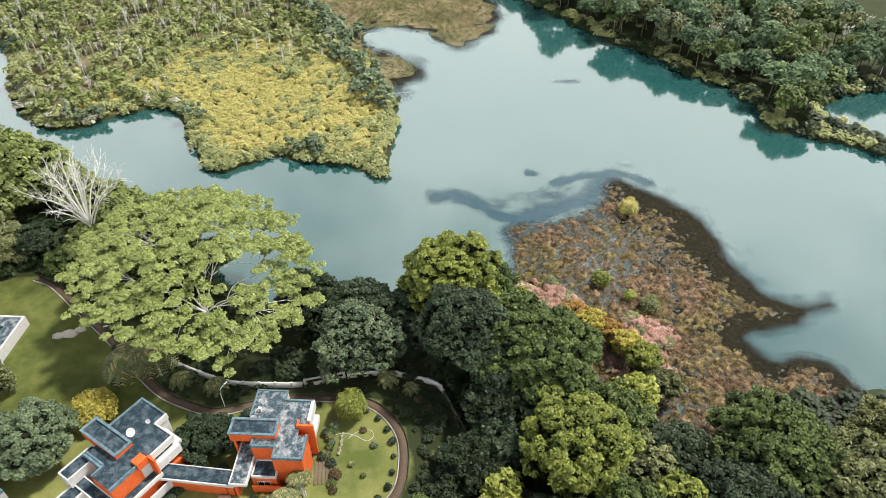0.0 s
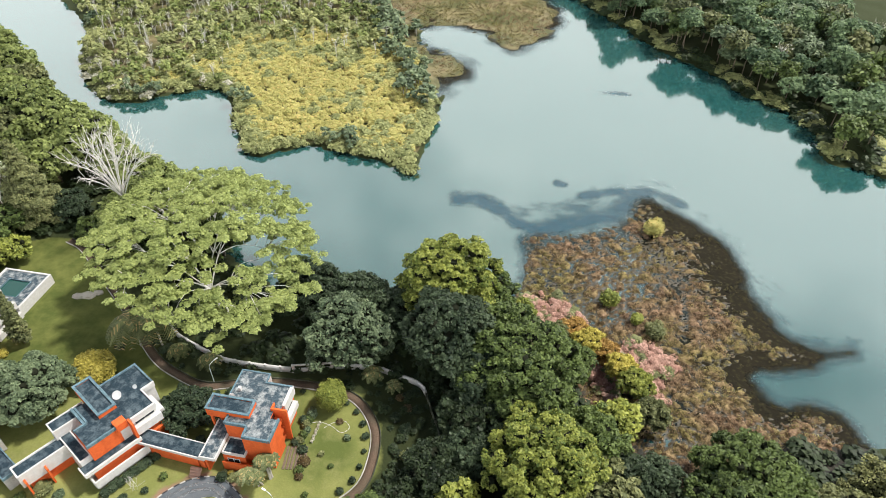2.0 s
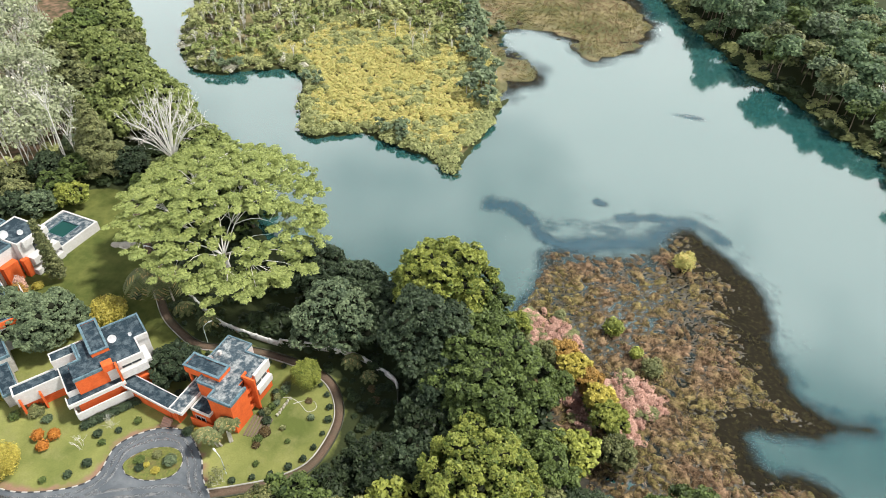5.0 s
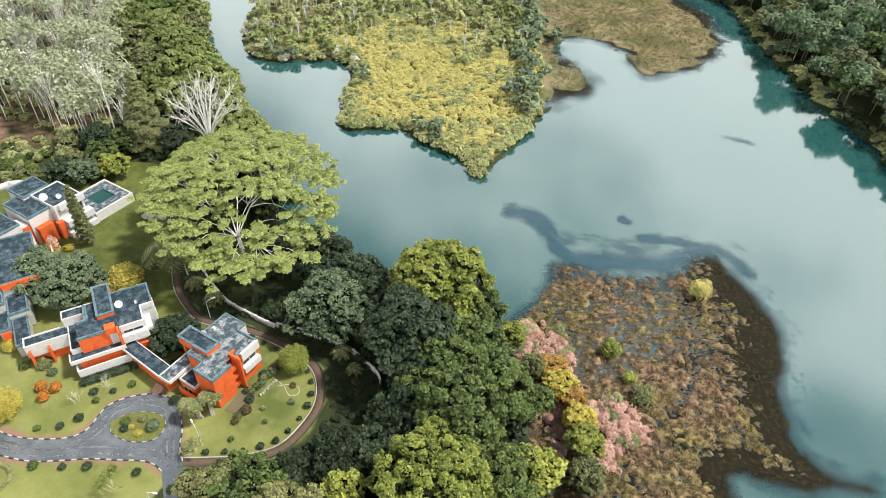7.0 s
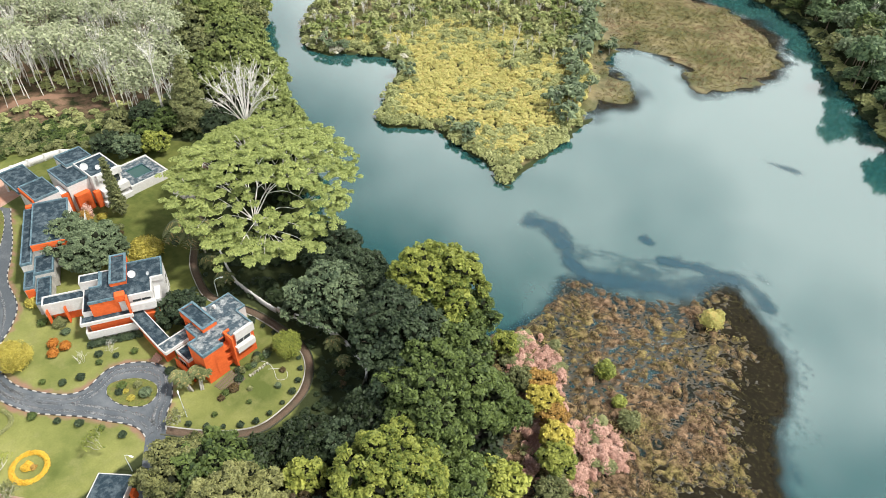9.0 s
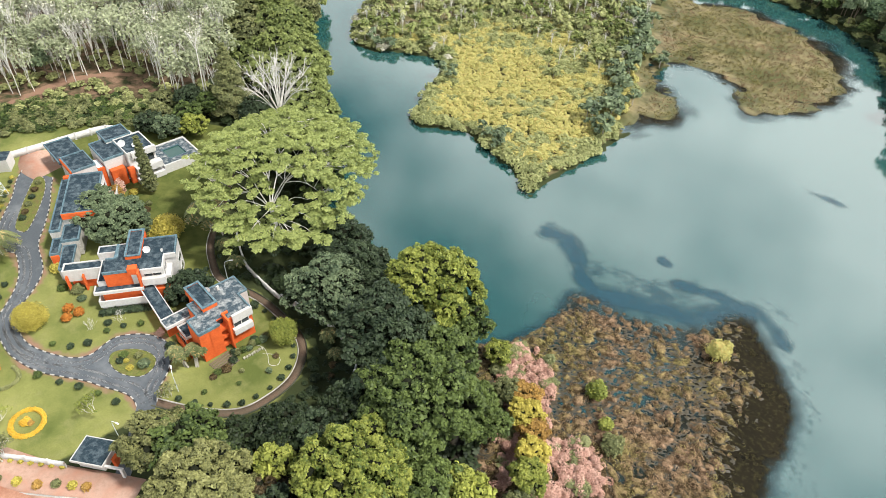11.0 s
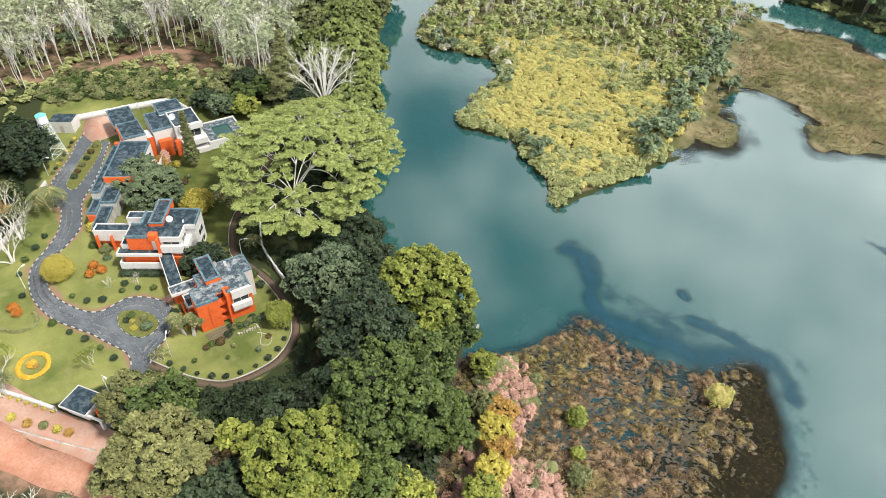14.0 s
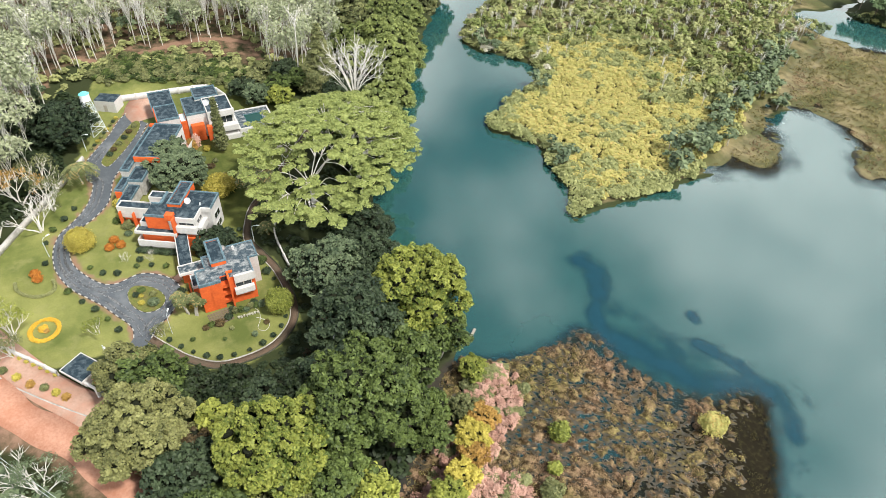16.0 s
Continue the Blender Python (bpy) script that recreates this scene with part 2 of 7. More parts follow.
def weed_film_material():
    """Dark weed just under the surface, thinning out in wisps."""
    m, nd, lk, b = mat_base("submerged_weed", 0.08, 0.5)
    vec = nd.new("ShaderNodeTexCoord").outputs["Object"]
    at = nd.new("ShaderNodeAttribute")
    at.attribute_name = "tint"
    w1 = n_noise(nd, lk, 0.16, 7.0, vec, 0.7)
    w2 = n_noise(nd, lk, 1.1, 4.0, vec, 0.6)
    f = n_math(nd, lk, "ADD", at.outputs["Fac"], n_math(nd, lk, "MULTIPLY", n_math(nd, lk, "SUBTRACT", w1, 0.5), 2.3))
    f = n_math(nd, lk, "ADD", f, n_math(nd, lk, "MULTIPLY", n_math(nd, lk, "SUBTRACT", w2, 0.5), 0.4))
    alpha = n_range(nd, lk, f, 0.30, 1.05, 0.0, 0.9)
    silt = nd.new("ShaderNodeAttribute")
    silt.attribute_name = "silt"
    tone = n_mix(nd, lk, w2, (0.006, 0.040, 0.060), (0.022, 0.076, 0.104))
    brown = n_mix(nd, lk, w1, (0.004, 0.004, 0.003), (0.024, 0.019, 0.010))
    brown = n_mix(nd, lk, n_range(nd, lk, w2, 0.50, 0.70, 0.0, 0.75), brown, (0.045, 0.040, 0.016))
    s2 = n_math(nd, lk, "ADD", silt.outputs["Fac"], n_math(nd, lk, "MULTIPLY", n_math(nd, lk, "SUBTRACT", w2, 0.5), 0.45))
    s2 = n_math(nd, lk, "ADD", s2, n_math(nd, lk, "MULTIPLY", n_math(nd, lk, "SUBTRACT", w1, 0.5), 0.9))
    lk.new(n_mix(nd, lk, n_range(nd, lk, s2, 0.3, 0.7), tone, brown), b.inputs["Base Color"])
    lk.new(n_math(nd, lk, "MAXIMUM", alpha, n_range(nd, lk, s2, 0.22, 0.85, 0.0, 0.97)), b.inputs["Alpha"])
    lk.new(n_range(nd, lk, s2, 0.3, 0.7, 0.08, 0.7), b.inputs["Roughness"])
    lk.new(n_range(nd, lk, s2, 0.3, 0.7, 0.5, 0.05), b.inputs["Specular IOR Level"])
    return m


M_WATER = water_material()
M_WEED = weed_film_material()


def ground_material():
    m, nd, lk, b = mat_base("ground_soil_and_grass", 0.95, 0.15)
    vec = nd.new("ShaderNodeTexCoord").outputs["Object"]
    zone = {}
    for key in ("lawn", "marsh", "earth", "sedge", "back_lawn"):
        a = nd.new("ShaderNodeAttribute")
        a.attribute_name = key
        zone[key] = a.outputs["Fac"]
    fine = n_noise(nd, lk, 3.2, 6.0, vec, 0.7)
    mid = n_noise(nd, lk, 0.35, 5.0, vec, 0.6)
    big = n_noise(nd, lk, 0.075, 4.0, vec, 0.6)
    soil = n_mix(nd, lk, fine, (0.018, 0.026, 0.010), (0.055, 0.065, 0.026))
    lawn = n_mix(nd, lk, n_range(nd, lk, big, 0.35, 0.68), (0.105, 0.13, 0.034), (0.30, 0.30, 0.098))
    lawn = n_mix(nd, lk, n_range(nd, lk, mid, 0.5, 0.75, 0.0, 0.6), lawn, (0.27, 0.26, 0.11))
    lawn = n_mix(nd, lk, n_range(nd, lk, fine, 0.3, 0.75, 0.0, 0.4), lawn, (0.075, 0.10, 0.026))
    lawn = n_mix(nd, lk, n_math(nd, lk, "MULTIPLY", zone["back_lawn"], 0.92), lawn, n_mix(nd, lk, n_range(nd, lk, mid, 0.35, 0.7), (0.065, 0.085, 0.02), (0.135, 0.145, 0.04)))
    mud = n_mix(nd, lk, n_range(nd, lk, mid, 0.35, 0.65), (0.014, 0.016, 0.014), (0.045, 0.038, 0.026))
    earth = n_mix(nd, lk, fine, (0.16, 0.095, 0.06), (0.34, 0.21, 0.15))
    wob = n_math(nd, lk, "MULTIPLY", n_math(nd, lk, "SUBTRACT", mid, 0.5), 0.9)
    col = soil
    sedge = n_mix(nd, lk, n_range(nd, lk, big, 0.4, 0.62), (0.085, 0.09, 0.034), (0.23, 0.19, 0.10))
    sedge = n_mix(nd, lk, n_range(nd, lk, mid, 0.45, 0.65, 0.0, 0.7), sedge, (0.075, 0.065, 0.03))
    for key, c in (("lawn", lawn), ("earth", earth), ("marsh", mud), ("sedge", sedge)):
        f = n_range(nd, lk, n_math(nd, lk, "ADD", zone[key], wob), 0.35, 0.65)
        col = n_mix(nd, lk, f, col, c)
    lk.new(col, b.inputs["Base Color"])
    lk.new(n_range(nd, lk, zone["marsh"], 0.3, 0.7, 0.95, 0.6), b.inputs["Roughness"])
    n_bump(nd, lk, b, fine, 0.5, 0.08)
    return m


M_GROUND = ground_material()


def marsh_material():
    m, nd, lk, b = mat_base("marsh_reed_mat", 0.95, 0.1)
    vec = nd.new("ShaderNodeTexCoord").outputs["Object"]
    at = nd.new("ShaderNodeAttribute")
    at.attribute_name = "tint"
    big = n_noise(nd, lk, 0.07, 4.0, vec, 0.6)
    mid = n_noise(nd, lk, 0.8, 5.0, vec, 0.65)
    fine = n_noise(nd, lk, 4.0, 5.0, vec, 0.7)
    dry = n_mix(nd, lk, n_range(nd, lk, mid, 0.42, 0.62), (0.05, 0.028, 0.016), (0.38, 0.25, 0.16))
    wet = n_mix(nd, lk, n_range(nd, lk, mid, 0.42, 0.62), (0.04, 0.034, 0.012), (0.34, 0.28, 0.11))
    col = n_mix(nd, lk, n_range(nd, lk, big, 0.40, 0.60), wet, dry)
    col = n_mix(nd, lk, n_range(nd, lk, fine, 0.4, 0.7, 0.0, 0.75), col, (0.045, 0.035, 0.018))
    mud = n_mix(nd, lk, fine, (0.02, 0.018, 0.012), (0.06, 0.05, 0.03))
    f = n_math(nd, lk, "ADD", at.outputs["Fac"], n_math(nd, lk, "MULTIPLY", n_math(nd, lk, "SUBTRACT", fine, 0.5), 0.5))
    lk.new(n_mix(nd, lk, n_range(nd, lk, f, 0.12, 0.45), mud, col), b.inputs["Base Color"])
    lk.new(n_range(nd, lk, f, 0.10, 0.3, 0.3, 0.95), b.inputs["Roughness"])
    lk.new(n_range(nd, lk, f, 0.10, 0.3, 0.5, 0.1), b.inputs["Specular IOR Level"])
    n_bump(nd, lk, b, fine, 0.8, 0.12)
    return m


M_MARSH = marsh_material()

# ---- geometry helpers ----


def fast_mesh(name, verts, quads, materials, mat_idx=None, tint=None, smooth=False):
    me = bpy.data.meshes.new(name)
    verts, quads = np.asarray(verts, np.float32), np.asarray(quads, np.int32)
    k = quads.shape[1]
    me.vertices.add(len(verts))
    me.vertices.foreach_set("co", verts.ravel())
    me.loops.add(quads.size)
    me.loops.foreach_set("vertex_index", quads.ravel())
    me.polygons.add(len(quads))
    me.polygons.foreach_set("loop_start", np.arange(0, quads.size, k, dtype=np.int32))
    for mt in materials:
        me.materials.append(mt)
    if mat_idx is not None:
        me.polygons.foreach_set("material_index", np.asarray(mat_idx, np.int32))
    if tint is not None:
        at = me.attributes.new("tint", "FLOAT", "POINT")
        at.data.foreach_set("value", np.asarray(tint, np.float32))
    if smooth:
        me.polygons.foreach_set("use_smooth", np.ones(len(quads), bool))
    me.update(calc_edges=True)
    return me


def part(name, bm, material, parent, label=""):
    """Links a bmesh as one mesh object under a thing or part."""
    me = bpy.data.meshes.new(name)
    bm.to_mesh(me)
    bm.free()
    me.materials.append(material)
    ob = new(name, me)
    ob.parent = parent
    if label:
        ob["label"] = label
    return ob


def thing(name, m, label, category, group="", kind=""):
    ob = new(name)
    ob.matrix_basis = m
    return tagged(ob, label, category, group, kind)


def add_box(bm, x0, x1, y0, y1, z0, z1, bevel=0.0, m=None):
    mat = Matrix.Translation(((x0 + x1) / 2, (y0 + y1) / 2, (z0 + z1) / 2)) @ Matrix.Diagonal((x1 - x0, y1 - y0, z1 - z0, 1))
    r = bmesh.ops.create_cube(bm, size=1, matrix=(m @ mat) if m else mat)
    if bevel:
        edges = list({e for v in r["verts"] for e in v.link_edges})
        bmesh.ops.bevel(bm, geom=edges, offset=bevel, segments=1, affect="EDGES")


def box_bm(*a, bevel=0.0, m=None):
    bm = bmesh.new()
    add_box(bm, *a, bevel=bevel, m=m)
    return bm


def tube_np(points, radii, sides=6):
    """A tapered tube along points, as arrays of vertices and quads."""
    pts = np.asarray(points, float)
    n = len(pts)
    d = np.gradient(pts, axis=0)
    d /= np.linalg.norm(d, axis=1)[:, None] + 1e-9
    ref = np.where(np.abs(d[:, 2:3]) > 0.9, np.array([[1.0, 0, 0]]), np.array([[0, 0, 1.0]]))
    a = np.cross(d, ref)
    a /= np.linalg.norm(a, axis=1)[:, None] + 1e-9
    b = np.cross(d, a)
    ang = np.linspace(0, 2 * np.pi, sides, endpoint=False)
    ring = np.cos(ang)[None, :, None] * a[:, None, :] + np.sin(ang)[None, :, None] * b[:, None, :]
    v = pts[:, None, :] + ring * np.asarray(radii)[:, None, None]
    i, j = np.meshgrid(np.arange(n - 1), np.arange(sides), indexing="ij")
    j2 = (j + 1) % sides
    q = np.stack([i * sides + j, i * sides + j2, (i + 1) * sides + j2, (i + 1) * sides + j], -1).reshape(-1, 4)
    return v.reshape(-1, 3), q


def cube_sphere(n=4):
    g = np.linspace(-1, 1, n + 1)
    vs, qs = [], []
    for axis in range(3):
        for s in (-1, 1):
            base = len(vs) * (n + 1) ** 2
            u, w = np.meshgrid(g, g, indexing="ij")
            p = np.zeros((n + 1, n + 1, 3))
            p[..., axis], p[..., (axis + 1) % 3], p[..., (axis + 2) % 3] = s, np.tan(u * np.pi / 4), np.tan(w * np.pi / 4) * s
            vs.append(p.reshape(-1, 3))
            i, j = np.meshgrid(np.arange(n), np.arange(n), indexing="ij")
            k = n + 1
            qs.append(np.stack([i * k + j, (i + 1) * k + j, (i + 1) * k + j + 1, i * k + j + 1], -1).reshape(-1, 4) + base)
    v = np.concatenate(vs)
    return v / np.linalg.norm(v, axis=1)[:, None], np.concatenate(qs)


CS3, CS2 = cube_sphere(3), cube_sphere(2)


class Soup:
    """Gathers quads for one mesh."""

    def __init__(self):
        self.v, self.q, self.m, self.t, self.n = [], [], [], [], 0

    def add(self, v, q, m=0, t=0.5):
        v = np.asarray(v, float)
        self.v.append(v)
        self.q.append(np.asarray(q) + self.n)
        self.m.append(np.full(len(q), m))
        self.t.append(np.broadcast_to(np.asarray(t, float), (len(v),)))
        self.n += len(v)

    def arrays(self):
        return np.concatenate(self.v), np.concatenate(self.q), np.concatenate(self.m), np.concatenate(self.t)

    def mesh(self, name, materials, smooth=False):
        v, q, m, t = self.arrays()
        return fast_mesh(name, v, q, materials, m, t, smooth)


def leaves_np(rng, pos, normal, size, aspect=0.6):
    """Diamond leaves at pos, facing about normal."""
    n = len(pos)
    nr = normal + rng.normal(0, 0.55, (n, 3))
    nr /= np.linalg.norm(nr, axis=1)[:, None] + 1e-9
    a = np.cross(nr, rng.normal(0, 1, (n, 3)))
    a /= np.linalg.norm(a, axis=1)[:, None] + 1e-9
    b = np.cross(nr, a)
    s = size * rng.uniform(0.6, 1.35, n)[:, None]
    droop = nr * s * 0.18
    v = np.stack([pos - a * s - droop, pos - b * s * aspect, pos + a * s - droop, pos + b * s * aspect], 1).reshape(-1, 3)
    return v, np.arange(4 * n).reshape(n, 4)


def clump(soup, rng, c, rx, ry, rz, leaf, cover=1.5, core=0.8, mat=0, tint=0.5, low=-0.35, lift=0.55):
    """A leafy clump: leaves all over a rough heart tinted dark as inner shade."""
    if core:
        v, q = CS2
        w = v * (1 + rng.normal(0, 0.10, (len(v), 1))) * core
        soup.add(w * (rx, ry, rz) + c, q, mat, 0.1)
    area = 2 * math.pi * ((rx * ry) + 0.5 * (rx + ry) * rz)
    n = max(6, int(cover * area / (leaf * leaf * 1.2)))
    d = rng.normal(0, 1, (int(n * 1.8), 3))
    d /= np.linalg.norm(d, axis=1)[:, None]
    d = d[d[:, 2] > low][:n]
    r = rng.uniform(0.80, 1.12, (len(d), 1)) + 0.08 * np.sin(d[:, :1] * 9 + d[:, 1:2] * 7)
    p = d * r * (rx, ry, rz) + c
    nor = d * 0.7 + np.array([0, 0, lift])
    lv, lq = leaves_np(rng, p, nor, leaf)
    t = np.repeat(np.clip(tint + rng.normal(0, 0.2, len(p)), 0, 1), 4)
    soup.add(lv, lq, mat, t)


def limb(soup, rng, a, b, r0, r1, bend=0.12, n=5, mat=0, sides=6):
    a, b = np.asarray(a, float), np.asarray(b, float)
    t = np.linspace(0, 1, n)[:, None]
    length = np.linalg.norm(b - a)
    off = rng.normal(0, bend * length, 3) * np.sin(np.pi * t)
    p = a + (b - a) * t + off
    p[:, 2] += 0.10 * length * np.sin(np.pi * t[:, 0])
    soup.add(*tube_np(p, np.linspace(r0, r1, n), sides), m=mat)
    return p


def bunches(soup, rng, boughs, mid, size, leaf, cover):
    """Boughs, each a heart coloured near-black as inner shade, with separate leafy bunches on its open side, and gaps
    between the boughs.
    """
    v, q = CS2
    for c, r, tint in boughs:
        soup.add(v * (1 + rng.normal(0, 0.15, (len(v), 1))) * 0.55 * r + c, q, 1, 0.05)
        out = np.array([c[0], c[1], max(c[2] - mid, 0) + 1.5])
        out /= np.linalg.norm(out)
        n = max(4, int(1.5 * (r[0] * r[1] + 0.5 * (r[0] + r[1]) * r[2]) / (size * size)))
        d = rng.normal(0, 1, (4 * n, 3))
        d /= np.linalg.norm(d, axis=1)[:, None]
        d = d[d @ out > -0.15][:n]
        p = c + d * r * rng.uniform(0.78, 1.05, (len(d), 1))
        free = np.ones(len(p), bool)
        for c2, r2, _ in boughs:
            if c2 is not c and np.abs(c2 - c).max() < 4:
                free &= (((p - c2) / (r2 * 0.75)) ** 2).sum(1) > 1
        for w in p[free]:
            s = size * rng.uniform(0.6, 1.15)
            clump(soup, rng, w, s, s, s * rng.uniform(0.5, 0.75), leaf, cover, 0, 0, np.clip(tint + rng.normal(0, 0.13), 0, 1), 0.0)


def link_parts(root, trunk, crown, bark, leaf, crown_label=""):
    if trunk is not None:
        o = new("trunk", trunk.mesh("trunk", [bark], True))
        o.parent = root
    o = new("crown", crown.mesh("crown", [leaf, M_CROWN_SHADE]))
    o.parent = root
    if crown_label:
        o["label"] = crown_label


def broadleaf(x, y, radius, height, leaf_kind, label, seed, leaf=0.40, lumps=18, cover=0.85, flat=0.8, bark=None, base=None, name="tree", group="", category="tree", bunch=0.72):
    """A spreading tree: trunk, limbs and a lumpy crown."""
    leaf *= 1.1 if group else 0.96
    rng = np.random.default_rng(seed)
    z = ground_z(x, y) if base is None else base
    root = thing(name, pose(x, y, z), label, category, group)
    trunk, crown = Soup(), Soup()
    ch = min(radius * flat, height * 0.62)
    cz = height - ch
    fork = np.array([rng.normal(0, 0.4), rng.normal(0, 0.4), max(0.8, cz * 0.55)])
    limb(trunk, rng, (0, 0, -0.3), fork, 0.09 * radius * 0.55 + 0.12, 0.05 * radius + 0.08, 0.05)
    golden = math.pi * (3 - math.sqrt(5))
    boughs = []
    size0 = min(1.55, 0.30 * radius)
    lumps = max(lumps, int(0.62 * 2 * radius * (radius + ch) / (size0 * size0)))
    for i in range(lumps):
        f = (i + 0.5) / lumps
        up = 1 - 1.22 * f
        rr = math.sqrt(max(0.0, 1 - up * up))
        a = i * golden + rng.uniform(-0.35, 0.35)
        size = size0 * rng.uniform(0.72, 1.25)
        k = rng.uniform(0.74, 0.97) + 0.07 * math.sin(3 * a + seed) * rr
        c = np.array([math.cos(a) * rr * radius * k, math.sin(a) * rr * radius * k, cz + up * ch * k])
        c[2] = max(c[2], size * 0.6)
        boughs.append((c, np.array([size, size * rng.uniform(0.85, 1.1), size * rng.uniform(0.65, 0.9)]), rng.uniform(0.30, 0.75)))
        if i % 6 == 0:
            limb(trunk, rng, fork, c, 0.03 * radius + 0.05, 0.03, 0.08, 4, 0, 5)
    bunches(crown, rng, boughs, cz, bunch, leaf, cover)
    # Black core and dark-tinted leaf layer paint the shade inside the crown.
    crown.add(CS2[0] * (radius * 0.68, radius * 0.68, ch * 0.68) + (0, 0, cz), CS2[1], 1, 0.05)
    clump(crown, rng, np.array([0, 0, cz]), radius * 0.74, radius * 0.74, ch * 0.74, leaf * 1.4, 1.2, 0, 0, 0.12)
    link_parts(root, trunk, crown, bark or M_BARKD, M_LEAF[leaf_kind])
    return root


def bush(x, y, radius, height, leaf_kind, label, seed, leaf=0.2, lumps=7, name="bush", group="", category="bush", z=None):
    rng = np.random.default_rng(seed)
    root = thing(name, pose(x, y, ground_z(x, y) if z is None else z), label, category, group)
    crown = Soup()
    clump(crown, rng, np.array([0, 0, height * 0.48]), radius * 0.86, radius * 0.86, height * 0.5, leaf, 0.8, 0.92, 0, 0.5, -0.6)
    for i in range(lumps):
        a = 2 * math.pi * i / lumps + rng.uniform(-0.4, 0.4)
        k = rng.uniform(0.25, 0.62)
        s = radius * rng.uniform(0.3, 0.45)
        clump(crown, rng, np.array([math.cos(a) * radius * k, math.sin(a) * radius * k, height * rng.uniform(0.35, 0.78)]), s, s, s * 0.85, leaf, 0.8, 0, 0, rng.uniform(0.25, 0.8))
    o = new("foliage", crown.mesh("foliage", [M_LEAF[leaf_kind]]))
    o.parent = root
    return root

# ---- the plan: shores, lawn, marsh ----
MAINLAND = [(-900, 640), (-300, 262), (-205, 205), (-159, 177), (-124, 150), (-97, 133), (-72, 117), (-55, 107), (-38, 97), (-22, 93), (-8, 92), (4, 98), (9, 99), (16, 93), (28, 82), (38, 73), (46, 64), (54, 68), (62, 77), (72, 79), (84, 79), (110, 74), (200, 60), (900, 20), (900, -900), (-900, -900)]
NORTH = [(-900, 900), (-320, 330), (-215, 262), (-158, 218), (-146, 190), (-129, 171), (-114, 163), (-104, 174), (-92, 181), (-84, 178), (-77, 162), (-63, 143), (-55, 150), (-48, 155), (-37, 151), (-27, 151), (-15, 143), (-18, 151), (-16, 166), (-18, 185), (-16, 201), (-12, 213), (-20, 224), (-32, 229), (-37, 240), (-27, 250), (-11, 243), (-2, 228), (11, 237), (17, 262), (14, 286), (-2, 306), (-17, 312), (-36, 317), (-56, 313), (-73, 301), (-91, 305), (-97, 316), (-88, 324), (-110, 420), (-300, 900)]
EAST = [(900, 130), (300, 120), (170, 142), (122, 162), (113, 168), (103, 172), (93, 175), (96, 189), (91, 204), (77, 212), (76, 219), (63, 233), (54, 241), (42, 259), (26, 283), (18, 300), (4, 320), (-15, 331), (-35, 335), (-52, 334), (-71, 335), (-86, 327), (-96, 360), (-90, 480), (-250, 900), (900, 900)]
EASTBAY = [(300, 126), (170, 150), (125, 168), (116, 178), (112, 187), (124, 198), (138, 203), (160, 210), (220, 200), (300, 190)]
MARSH = [(9, 98), (14, 104), (15.5, 110), (15.2, 119), (13.3, 126), (18, 127), (25, 128.5), (33, 132), (38.5, 137), (40.5, 147), (45, 147), (50, 143), (56.5, 137.5), (61.8, 132), (64.2, 124), (64, 118.5), (66, 112), (67.5, 107), (69.8, 103.8), (74, 100.6), (80, 101.8), (83, 101.6), (78, 99.3), (72.4, 95.4), (66, 93.5), (60.6, 92.3), (62, 88), (65.8, 85.2), (72.1, 86.5), (77, 84.6), (78, 79), (84, 74), (62, 66), (46, 56), (30, 70), (16, 88)]
NORTHMARSH = [(-37, 240), (-27, 250), (-11, 243), (-2, 228), (11, 237), (17, 262), (14, 286), (-2, 306), (-17, 312), (-36, 317), (-56, 313), (-72, 299), (-60, 270), (-48, 250)]
ESTATE = [(-135, 45), (-114, 38), (-98, 36), (-86, 36), (-71, 27), (-59, 19), (-46, 11), (-36, 13), (-27, 18), (-15, 28), (-8, 31), (-2, 36), (6, 48), (8, 58), (6, 66), (2, 74), (-10, 78), (-28, 75), (-37, 75), (-49, 79), (-60, 88), (-72, 98), (-88, 104), (-105, 92), (-112, 80)]


FLAT = [(-20, 187), (-15.5, 198), (-11, 208), (-11.5, 215), (-20, 222), (-30, 227), (-40, 238), (-44, 246), (-40, 228), (-29, 216), (-24, 203)]


def chaikin(poly, times=2):
    p = np.asarray(poly, float)
    for _ in range(times):
        q = np.roll(p, -1, axis=0)
        p = np.stack([0.75 * p + 0.25 * q, 0.25 * p + 0.75 * q], 1).reshape(-1, 2)
    return p


def signed(poly, X, Y):
    """Distance to the edge of a polygon, positive inside."""
    p = np.asarray(poly, float)
    q = np.roll(p, -1, axis=0)
    best = np.full(X.shape, 1e9)
    inside = np.zeros(X.shape, bool)
    for (ax, ay), (bx, by) in zip(p, q):
        dx, dy = bx - ax, by - ay
        t = np.clip(((X - ax) * dx + (Y - ay) * dy) / (dx * dx + dy * dy + 1e-9), 0, 1)
        best = np.minimum(best, (X - ax - t * dx) ** 2 + (Y - ay - t * dy) ** 2)
        cross = ((ay > Y) != (by > Y)) & (X < (bx - ax) * (Y - ay) / (by - ay + 1e-12) + ax)
        inside ^= cross
    d = np.sqrt(best)
    return np.where(inside, d, -d)


P_MAIN, P_NORTH, P_EAST, P_BAY = (chaikin(p) for p in (MAINLAND, NORTH, EAST, EASTBAY))
P_MARSH, P_NMARSH, P_ESTATE, P_FLAT = chaikin(MARSH, 2), chaikin(NORTHMARSH), chaikin(ESTATE, 1), chaikin(FLAT)


def low_shore(X, Y):
    """Inside the open sedge flats of the north shore."""
    return np.maximum(signed(P_NMARSH, X, Y), signed(P_FLAT, X, Y))


